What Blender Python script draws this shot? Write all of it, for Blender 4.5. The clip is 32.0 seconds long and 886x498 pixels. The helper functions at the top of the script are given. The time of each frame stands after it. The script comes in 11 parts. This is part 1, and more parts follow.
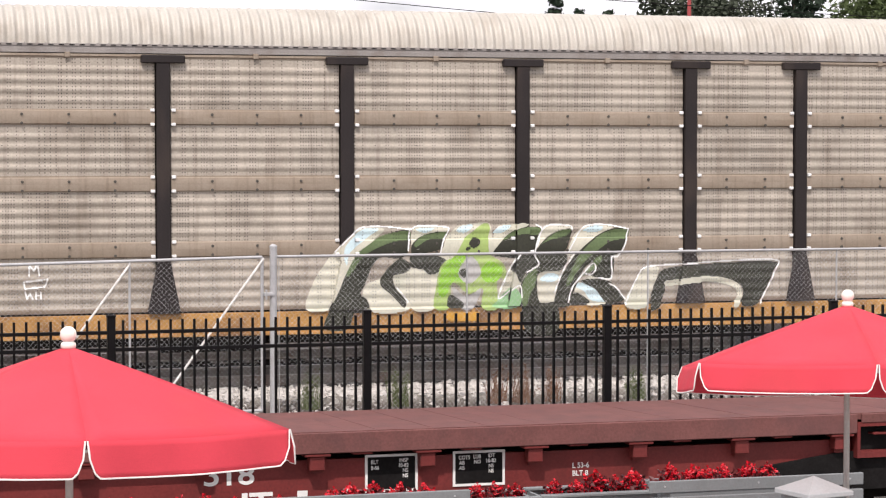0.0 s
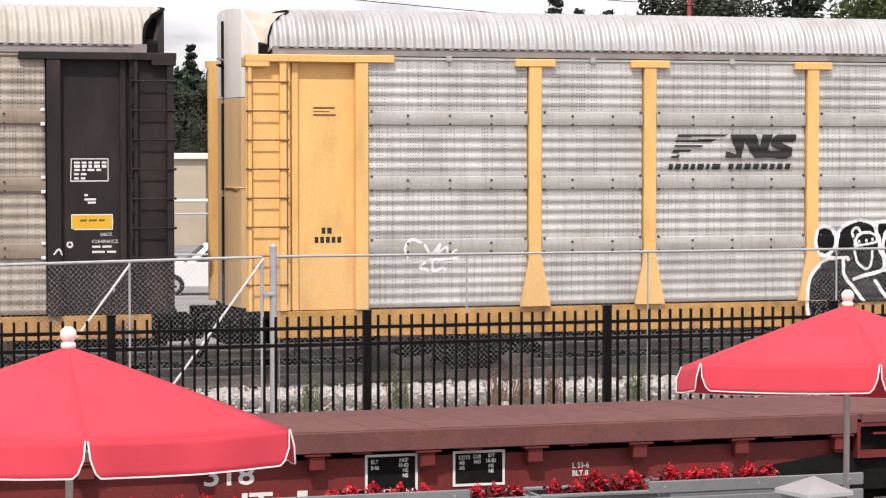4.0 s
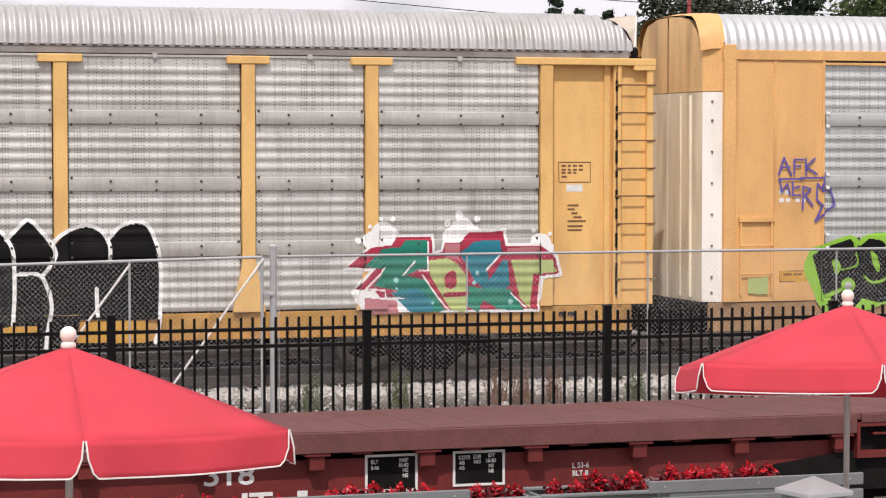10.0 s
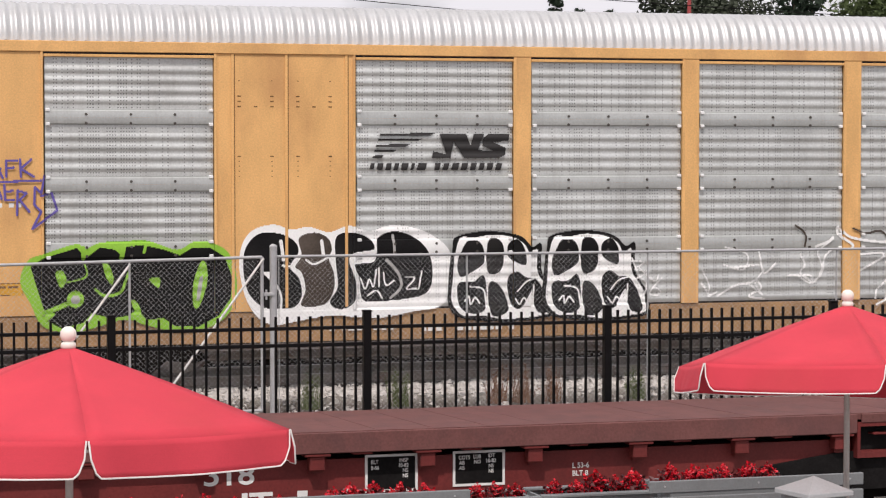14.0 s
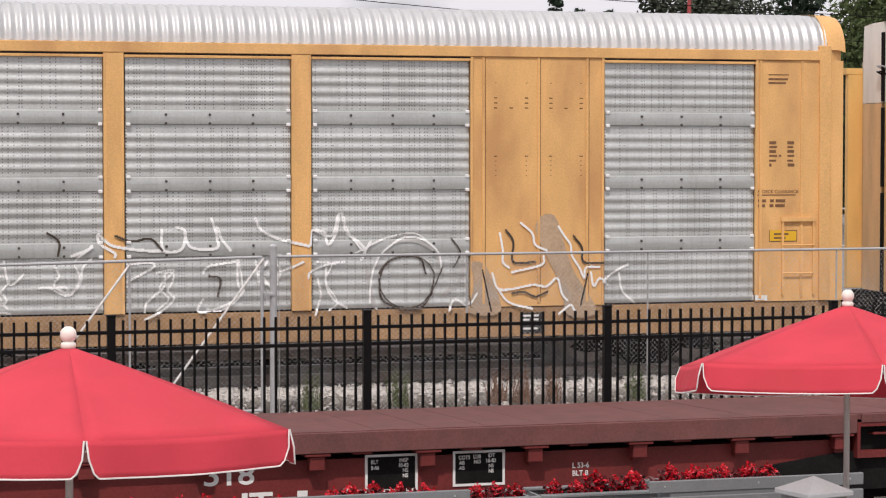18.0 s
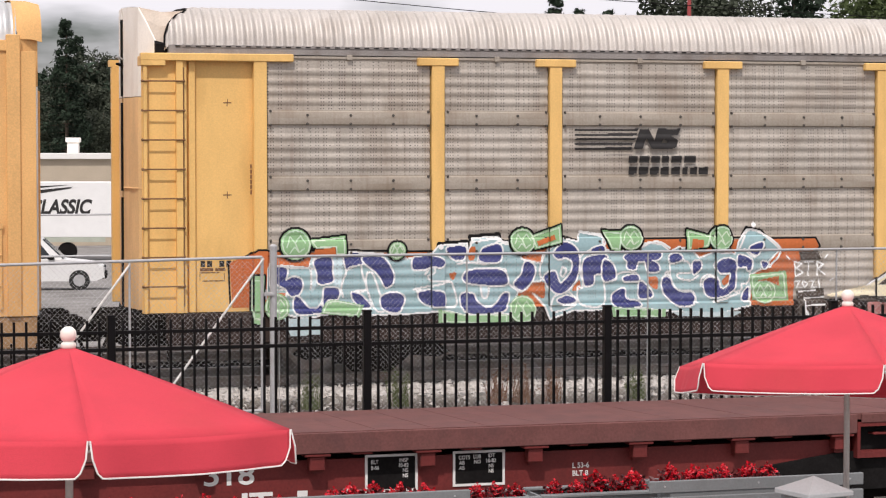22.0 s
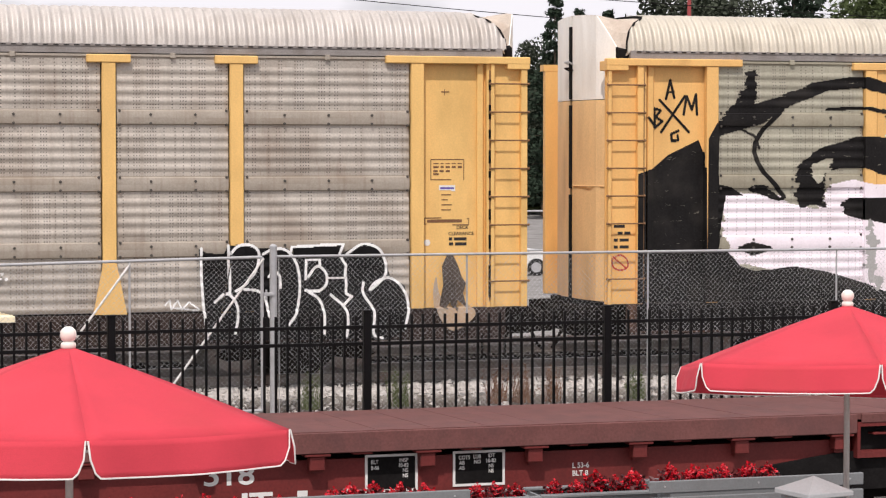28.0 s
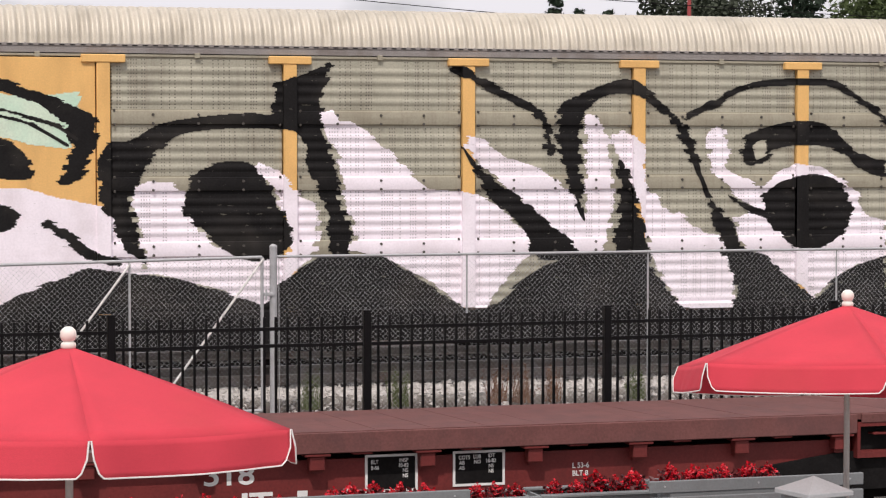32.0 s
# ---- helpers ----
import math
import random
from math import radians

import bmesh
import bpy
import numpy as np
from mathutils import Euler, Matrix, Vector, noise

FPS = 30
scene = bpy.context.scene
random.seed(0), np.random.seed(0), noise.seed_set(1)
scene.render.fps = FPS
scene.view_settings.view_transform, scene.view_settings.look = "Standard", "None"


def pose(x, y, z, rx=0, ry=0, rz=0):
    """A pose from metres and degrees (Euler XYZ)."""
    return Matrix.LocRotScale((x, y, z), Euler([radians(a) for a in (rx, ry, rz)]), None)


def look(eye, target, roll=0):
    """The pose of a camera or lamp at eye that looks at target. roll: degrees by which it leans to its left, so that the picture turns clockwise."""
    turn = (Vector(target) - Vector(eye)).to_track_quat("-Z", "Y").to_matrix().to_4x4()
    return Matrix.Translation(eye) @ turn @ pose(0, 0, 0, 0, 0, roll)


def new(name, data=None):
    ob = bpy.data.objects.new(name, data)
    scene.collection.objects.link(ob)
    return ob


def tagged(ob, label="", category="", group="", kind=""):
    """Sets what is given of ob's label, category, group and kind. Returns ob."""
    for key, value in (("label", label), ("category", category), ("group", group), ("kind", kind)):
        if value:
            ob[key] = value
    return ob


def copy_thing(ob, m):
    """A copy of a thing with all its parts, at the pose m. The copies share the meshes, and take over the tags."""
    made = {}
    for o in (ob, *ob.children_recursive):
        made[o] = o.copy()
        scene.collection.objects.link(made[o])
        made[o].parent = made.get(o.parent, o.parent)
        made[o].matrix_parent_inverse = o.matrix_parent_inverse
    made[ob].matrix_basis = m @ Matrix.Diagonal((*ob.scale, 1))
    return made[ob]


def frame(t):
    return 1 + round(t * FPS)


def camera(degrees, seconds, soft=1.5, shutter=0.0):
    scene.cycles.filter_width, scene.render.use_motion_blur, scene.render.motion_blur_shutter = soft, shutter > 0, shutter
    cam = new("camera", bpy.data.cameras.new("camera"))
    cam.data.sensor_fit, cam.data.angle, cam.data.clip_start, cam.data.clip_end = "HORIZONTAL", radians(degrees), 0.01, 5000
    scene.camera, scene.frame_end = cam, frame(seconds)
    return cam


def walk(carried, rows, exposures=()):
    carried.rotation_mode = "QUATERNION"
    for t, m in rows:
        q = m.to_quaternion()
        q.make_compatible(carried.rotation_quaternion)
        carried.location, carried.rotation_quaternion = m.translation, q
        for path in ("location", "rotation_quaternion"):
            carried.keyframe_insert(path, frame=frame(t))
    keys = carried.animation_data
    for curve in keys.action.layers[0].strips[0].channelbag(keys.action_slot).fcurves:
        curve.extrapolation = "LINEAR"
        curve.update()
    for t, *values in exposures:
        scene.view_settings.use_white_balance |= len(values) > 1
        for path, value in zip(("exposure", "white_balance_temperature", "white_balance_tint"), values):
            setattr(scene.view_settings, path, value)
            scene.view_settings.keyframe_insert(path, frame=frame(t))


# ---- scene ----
# world: x along the tracks, y away from the camera, z up; z = 0 at the rails' foot

# ---- camera: it stands still ----
cam = camera(21.283, 32.0, soft=1.2)
EYE = Vector((0.0, -34.638, 3.625))
AIM = EYE + Vector((0.28858, 0.95655, -0.04193)) * 30
EXPOSURE = [(t, v - 0.08, 6500, 16) for t, v in ((0.0, -0.12), (3.0, -0.06), (6.0, -0.46), (7.5, -0.26), (9.0, -0.36), (13.0, -0.56), (18.0, -0.62), (21.5, -0.50), (23.0, -0.48), (25.0, -0.45), (28.5, -0.44), (30.0, -0.42), (31.0, -0.54), (32.0, -0.60))]
walk(cam, [(0.0, look(EYE, AIM)), (32.0, look(EYE, AIM))],
     exposures=EXPOSURE)

# ---- sky and sun ----
SUN_EL, SUN_AZ = radians(55), radians(-154)   # azimuth from +y towards +x
world = bpy.data.worlds.new("sky")
scene.world = world
world.use_nodes = True
wn, wl = world.node_tree.nodes, world.node_tree.links
sky = wn.new("ShaderNodeTexSky")
sky.sky_type, sky.sun_disc = "NISHITA", False
sky.sun_elevation, sky.sun_rotation = SUN_EL, SUN_AZ
sky.air_density, sky.dust_density = 1.0, 2.0
wco = wn.new("ShaderNodeTexCoord")
wmap = wn.new("ShaderNodeMapping")
wmap.inputs["Scale"].default_value = (3.0, 3.0, 11.0)
wno = wn.new("ShaderNodeTexNoise")
wno.inputs["Scale"].default_value, wno.inputs["Detail"].default_value = 2.2, 6.0
wra = wn.new("ShaderNodeValToRGB")
wra.color_ramp.elements[0].position, wra.color_ramp.elements[1].position = 0.30, 0.50
wmix = wn.new("ShaderNodeMix")
wmix.data_type = "RGBA"
wmix.inputs["B"].default_value = (17.2, 17.2, 17.6, 1)
wl.new(wco.outputs["Generated"], wmap.inputs["Vector"])
wl.new(wmap.outputs[0], wno.inputs["Vector"])
wl.new(wno.outputs["Fac"], wra.inputs[0])
wl.new(wra.outputs[0], wmix.inputs["Factor"])
wl.new(sky.outputs[0], wmix.inputs["A"])
wl.new(wmix.outputs["Result"], wn["Background"].inputs["Color"])
wn["Background"].inputs["Strength"].default_value = 0.078

sun = new("sun", bpy.data.lights.new("sun", "SUN"))
sun.data.energy, sun.data.angle, sun.data.color = 4.2, radians(0.6), (1.0, 0.95, 0.87)
sun_from = Vector((math.sin(SUN_AZ) * math.cos(SUN_EL), math.cos(SUN_AZ) * math.cos(SUN_EL), math.sin(SUN_EL)))
sun.matrix_world = look(sun_from * 50, (0, 0, 0))

# ---- materials ----
def mat(name, color, rough=0.6, metal=0.0, var=0.15, scale=6.0, fine=60.0, bump=0.1, stain=None, stain_amt=0.0, streak=0.0, rand=0.0, spec=0.3):
    """A surface with broad and fine variation, stains and relief; streak stretches the broad one up and down."""
    m = bpy.data.materials.new(name)
    m.use_nodes = True
    n, l = m.node_tree.nodes, m.node_tree.links
    b = n["Principled BSDF"]
    b.inputs["Roughness"].default_value, b.inputs["Metallic"].default_value = rough, metal
    b.inputs["Specular IOR Level"].default_value = spec
    co = n.new("ShaderNodeTexCoord")
    mp = n.new("ShaderNodeMapping")
    mp.inputs["Scale"].default_value = (1, 1, 1 - 0.92 * streak)
    oi = n.new("ShaderNodeObjectInfo")
    far = n.new("ShaderNodeVectorMath")
    far.operation = "MULTIPLY_ADD"
    far.inputs[1].default_value = (43.0, 29.0, 61.0)
    l.new(oi.outputs["Random"], far.inputs[0])
    l.new(co.outputs["Object"], far.inputs[2])
    l.new(far.outputs[0], mp.inputs["Vector"])
    big = n.new("ShaderNodeTexNoise")
    big.inputs["Scale"].default_value, big.inputs["Detail"].default_value = scale, 5
    l.new(mp.outputs[0], big.inputs["Vector"])
    small = n.new("ShaderNodeTexNoise")
    small.inputs["Scale"].default_value, small.inputs["Detail"].default_value = fine, 3
    l.new(co.outputs["Object"], small.inputs["Vector"])
    hs = n.new("ShaderNodeHueSaturation")
    hs.inputs["Color"].default_value = (*color, 1)
    add = n.new("ShaderNodeMath")
    add.operation = "ADD"
    l.new(big.outputs["Fac"], add.inputs[0])
    l.new(small.outputs["Fac"], add.inputs[1])
    mr = n.new("ShaderNodeMapRange")
    mr.inputs["From Min"].default_value, mr.inputs["From Max"].default_value = 0.7, 1.3
    mr.inputs["To Min"].default_value, mr.inputs["To Max"].default_value = 1 - var, 1 + var
    l.new(add.outputs[0], mr.inputs["Value"])
    value = mr.outputs[0]
    if rand:
        r2 = n.new("ShaderNodeMapRange")
        r2.inputs["To Min"].default_value, r2.inputs["To Max"].default_value = 1 - rand, 1 + rand
        l.new(oi.outputs["Random"], r2.inputs["Value"])
        mu = n.new("ShaderNodeMath")
        mu.operation = "MULTIPLY"
        l.new(value, mu.inputs[0])
        l.new(r2.outputs[0], mu.inputs[1])
        value = mu.outputs[0]
    l.new(value, hs.inputs["Value"])
    out = hs.outputs[0]
    if stain:
        st = n.new("ShaderNodeTexNoise")
        st.inputs["Scale"].default_value, st.inputs["Detail"].default_value = scale * 0.7, 8
        l.new(mp.outputs[0], st.inputs["Vector"])
        rp = n.new("ShaderNodeValToRGB")
        rp.color_ramp.elements[0].position, rp.color_ramp.elements[1].position = 0.5, 0.72
        rp.color_ramp.elements[1].color = (stain_amt, stain_amt, stain_amt, 1)
        l.new(st.outputs["Fac"], rp.inputs[0])
        mx = n.new("ShaderNodeMix")
        mx.data_type = "RGBA"
        mx.inputs["B"].default_value = (*stain, 1)
        l.new(rp.outputs[0], mx.inputs["Factor"])
        l.new(out, mx.inputs["A"])
        out = mx.outputs["Result"]
    l.new(out, b.inputs["Base Color"])
    if bump:
        bp = n.new("ShaderNodeBump")
        bp.inputs["Strength"].default_value, bp.inputs["Distance"].default_value = bump, 0.01
        l.new(small.outputs["Fac"], bp.inputs["Height"])
        l.new(bp.outputs[0], b.inputs["Normal"])
    m["out"] = out.node.name
    return m


def perforated(name, color, rough, metal, dirt, dirt_amt, var, band, band_amt):
    """Ribbed steel screen: zinc with streaks, stains and clusters of small dark holes in rows."""
    m = mat(name, color, rough, metal, var, 1.6, 35, 0.08, dirt, dirt_amt, 0.0, rand=0.05)
    n, l = m.node_tree.nodes, m.node_tree.links
    b = n["Principled BSDF"]
    src = b.inputs["Base Color"].links[0].from_socket
    co = n.new("ShaderNodeTexCoord")
    sep = n.new("ShaderNodeSeparateXYZ")
    l.new(co.outputs["Object"], sep.inputs[0])

    def op(kind, a, bb=None):
        k = n.new("ShaderNodeMath")
        k.operation = kind
        for i, v in enumerate((a, bb)):
            if v is None:
                continue
            if isinstance(v, (int, float)):
                k.inputs[i].default_value = v
            else:
                l.new(v, k.inputs[i])
        return k.outputs[0]

    def dash(sock, period, share, shift=0.0):
        return op("LESS_THAN", op("FRACT", op("ADD", op("DIVIDE", sock, period), shift + 100.0)), share)

    x, z = sep.outputs["X"], sep.outputs["Z"]
    holes = op("MULTIPLY", dash(x, 0.041, 0.46), dash(z, 0.0505, 0.34))
    oi = n.new("ShaderNodeObjectInfo")
    col = n.new("ShaderNodeTexWhiteNoise")
    col.noise_dimensions = "1D"
    l.new(op("ADD", op("FLOOR", op("DIVIDE", x, 0.041)), op("MULTIPLY", oi.outputs["Random"], 977.0)), col.inputs["W"])
    group = op("GREATER_THAN", col.outputs["Value"], 0.60)
    nz = n.new("ShaderNodeTexNoise")
    nz.inputs["Scale"].default_value = 1.3
    l.new(co.outputs["Object"], nz.inputs["Vector"])
    clear = op("GREATER_THAN", op("FRACT", op("DIVIDE", op("SUBTRACT", z, 2.03 - 9.8), 0.98)), 0.24)
    amt = op("MULTIPLY", op("MULTIPLY", op("MULTIPLY", holes, clear), group), op("ADD", 0.18, op("MULTIPLY", nz.outputs["Fac"], 0.9)))
    mx = n.new("ShaderNodeMix")
    mx.data_type = "RGBA"
    mx.inputs["B"].default_value = (0.02, 0.02, 0.02, 1)
    l.new(amt, mx.inputs["Factor"])
    # the flat bands over the joints hold more dirt
    bd = n.new("ShaderNodeMix")
    bd.data_type = "RGBA"
    bd.inputs["B"].default_value = (*band, 1)
    l.new(op("MULTIPLY", op("SUBTRACT", 1.0, clear), op("MULTIPLY", op("ADD", 0.5, nz.outputs["Fac"]), band_amt)), bd.inputs["Factor"])
    l.new(src, bd.inputs["A"])
    l.new(bd.outputs["Result"], mx.inputs["A"])
    # faint upright run-off streaks
    st = n.new("ShaderNodeTexNoise")
    st.inputs["Scale"].default_value, st.inputs["Detail"].default_value = 9.0, 3
    mp = n.new("ShaderNodeMapping")
    mp.inputs["Scale"].default_value = (1.4, 1, 0.07)
    l.new(co.outputs["Object"], mp.inputs["Vector"])
    l.new(mp.outputs[0], st.inputs["Vector"])
    rp = n.new("ShaderNodeValToRGB")
    rp.color_ramp.elements[0].position, rp.color_ramp.elements[1].position = 0.52, 0.70
    rp.color_ramp.elements[1].color = (0.45 * dirt_amt + 0.06,) * 3 + (1,)
    l.new(st.outputs["Fac"], rp.inputs[0])
    m2 = n.new("ShaderNodeMix")
    m2.data_type = "RGBA"
    m2.inputs["B"].default_value = (*dirt, 1)
    l.new(rp.outputs[0], m2.inputs["Factor"])
    l.new(mx.outputs["Result"], m2.inputs["A"])
    l.new(m2.outputs["Result"], b.inputs["Base Color"])
    return m


DIRT = (0.10, 0.065, 0.04)
RUSTSEAM = mat("rusty_seam", (0.17, 0.085, 0.035), 0.85, 0, 0.35, 12, 80, 0.1, (0.40, 0.22, 0.08), 0.5)
M_SCREEN = {
    "A": perforated("weathered_screen_tan", (0.45, 0.40, 0.34), 0.5, 0.2, DIRT, 0.40, 0.16, (0.26, 0.19, 0.13), 0.55),
    "B": perforated("galvanised_screen", (0.62, 0.615, 0.585), 0.4, 0.4, DIRT, 0.22, 0.16, (0.40, 0.36, 0.31), 0.3),
    "C": perforated("newer_galvanised_screen", (0.60, 0.615, 0.60), 0.38, 0.45, (0.2, 0.18, 0.16), 0.15, 0.14, (0.44, 0.455, 0.44), 0.4),
    "D": perforated("weathered_screen_grey", (0.50, 0.455, 0.40), 0.5, 0.2, (0.22, 0.15, 0.10), 0.45, 0.16, (0.32, 0.26, 0.19), 0.4),
    "E": perforated("weathered_screen_olive", (0.43, 0.41, 0.325), 0.55, 0.15, DIRT, 0.22, 0.14, (0.30, 0.25, 0.17), 0.35),
}
M_ROOF = {
    "A": mat("roof_sheet_cream", (0.50, 0.47, 0.42), 0.55, 0.1, 0.1, 2.5, 40, 0.05, (0.25, 0.2, 0.15), 0.35, 0.0),
    "B": mat("roof_sheet_zinc", (0.52, 0.51, 0.50), 0.42, 0.35, 0.12, 2.5, 40, 0.05, (0.25, 0.22, 0.18), 0.3, 0.0),
    "C": mat("roof_sheet_bright_zinc", (0.58, 0.585, 0.585), 0.42, 0.35, 0.08, 2.5, 40, 0.05, (0.3, 0.28, 0.25), 0.2, 0.0),
    "D": mat("roof_sheet_dull_zinc", (0.58, 0.54, 0.50), 0.5, 0.25, 0.12, 2.5, 40, 0.05, (0.25, 0.2, 0.15), 0.3, 0.0),
    "E": mat("roof_sheet_beige", (0.60, 0.55, 0.46), 0.5, 0.2, 0.1, 2.5, 40, 0.05, (0.2, 0.17, 0.12), 0.3, 0.0),
}
BROWNBLACK = mat("brown_black_paint", (0.022, 0.017, 0.017), 0.6, 0, 0.25, 3, 40, 0.05, (0.07, 0.05, 0.04), 0.5, 0.7)
M_POST = {
    "A": BROWNBLACK,
    "B": mat("rack_yellow_paint", (0.82, 0.51, 0.19), 0.55, 0, 0.1, 3, 40, 0.05, (0.45, 0.22, 0.08), 0.4, 0.7),
    "C": mat("rack_ochre_paint", (0.77, 0.445, 0.175), 0.5, 0, 0.14, 2, 40, 0.05, (0.46, 0.23, 0.10), 0.6, 0.6),
    "D": mat("rack_bright_yellow_paint", (0.84, 0.53, 0.19), 0.5, 0, 0.08, 3, 40, 0.05, (0.45, 0.26, 0.08), 0.35, 0.7),
    "E": mat("rack_orange_yellow_paint", (0.84, 0.50, 0.18), 0.5, 0, 0.08, 3, 40, 0.05, (0.42, 0.22, 0.08), 0.35, 0.7),
}
M_SILL = {
    "A": mat("sill_rusty_yellow", (0.46, 0.25, 0.08), 0.7, 0, 0.3, 3, 40, 0.1, (0.13, 0.07, 0.045), 0.9, 0.1),
    "B": mat("sill_worn_yellow", (0.50, 0.27, 0.07), 0.7, 0, 0.25, 4, 40, 0.1, (0.16, 0.09, 0.05), 0.6, 0.2),
    "C": mat("sill_ochre", (0.36, 0.215, 0.105), 0.75, 0, 0.25, 4, 40, 0.1, (0.24, 0.15, 0.09), 0.6, 0.2),
    "D": mat("sill_brown", (0.035, 0.022, 0.018), 0.75, 0, 0.25, 4, 40, 0.1, (0.06, 0.035, 0.025), 0.6, 0.2),
    "E": mat("sill_dark_brown", (0.08, 0.05, 0.04), 0.75, 0, 0.3, 4, 40, 0.1, (0.30, 0.14, 0.06), 0.5, 0.2),
}
HOOD = mat("dusty_beige_hood", (0.56, 0.48, 0.40), 0.7, 0, 0.15, 3, 40, 0.05, (0.35, 0.24, 0.16), 0.6, 0.5)
CREAM = mat("chalky_white_paint", (0.92, 0.89, 0.83), 0.6, 0, 0.06, 3, 40, 0.05, (0.45, 0.36, 0.26), 0.3, 0.8)
RUNG = mat("rubbed_brown_rung", (0.22, 0.12, 0.06), 0.6, 0.2, 0.25, 9, 60, 0.05)
C_END = (mat("dirty_cream_end_paint", (0.82, 0.75, 0.60), 0.7, 0, 0.12, 4, 40, 0.08, (0.34, 0.24, 0.15), 0.55, 0.93), mat("brown_stained_ochre_paint", (0.80, 0.53, 0.26), 0.65, 0, 0.15, 4, 40, 0.08, (0.30, 0.17, 0.09), 0.6, 0.93))
TANEND = mat("faded_end_paint", (0.86, 0.58, 0.29), 0.6, 0, 0.12, 3, 40, 0.05, (0.36, 0.21, 0.11), 0.4, 0.85)
# near-black for black parts, and for shade painted into recesses and openings
BLACKGAP = mat("black_parts_and_shade", (0.012, 0.011, 0.011), 0.85, 0, 0.3, 5, 40, 0.1, spec=0.08)
UNDER = mat("underframe_grime", (0.012, 0.010, 0.009), 0.85, 0, 0.3, 6, 40, 0.2, spec=0.08)
STEEL = mat("worn_rail_steel", (0.24, 0.21, 0.19), 0.4, 0.7, 0.2, 6, 60, 0.1, (0.16, 0.08, 0.05), 0.6)
EAVE = mat("dull_eave_steel", (0.30, 0.275, 0.26), 0.6, 0.15, 0.15, 4, 40, 0.05, (0.15, 0.11, 0.09), 0.5, 0.3)
LUG = mat("bright_zinc_lug", (0.86, 0.86, 0.86), 0.4, 0.1, 0.08, 9, 80, 0.0)
ZINC = mat("galvanised_pipe", (0.50, 0.50, 0.51), 0.45, 0.45, 0.12, 9, 80, 0.05)
WIRE = mat("galvanised_wire", (0.50, 0.50, 0.51), 0.45, 0.2, 0.15, 9, 80, 0.0)
BLACKIRON = mat("black_powder_coat", (0.005, 0.0045, 0.005), 0.5, 0, 0.2, 8, 80, 0.03, spec=0.15)
FLAT_RED = mat("oxide_red_paint", (0.165, 0.026, 0.024), 0.6, 0, 0.2, 3, 40, 0.08, (0.09, 0.02, 0.018), 0.5, 0.3)
DECKWOOD = mat("brown_red_deck", (0.155, 0.062, 0.056), 0.75, 0, 0.18, 4, 50, 0.15, (0.10, 0.05, 0.05), 0.5, 0.0, rand=0.06)
GREYWOOD = mat("grey_painted_board", (0.19, 0.20, 0.205), 0.55, 0, 0.12, 5, 60, 0.08, (0.12, 0.12, 0.12), 0.3)
CANVAS = mat("red_canvas", (0.60, 0.052, 0.076), 0.85, 0, 0.14, 2, 220, 0.15, (0.50, 0.07, 0.06), 0.35, 0.0)
PIPING = mat("white_piping", (0.80, 0.76, 0.74), 0.7, 0, 0.05, 9, 90, 0.0)
WHITEWOOD = mat("white_turned_wood", (0.80, 0.77, 0.70), 0.4, 0, 0.06, 9, 60, 0.02)
POLE = mat("pale_aluminium_pole", (0.42, 0.40, 0.38), 0.4, 0.5, 0.08, 9, 60, 0.0)
PETAL = mat("red_begonia_petal", (0.55, 0.010, 0.022), 0.35, 0, 0.3, 30, 90, 0.0)
LEAFBRONZE = mat("dark_bronze_leaf", (0.09, 0.012, 0.014), 0.45, 0, 0.4, 30, 90, 0.0)
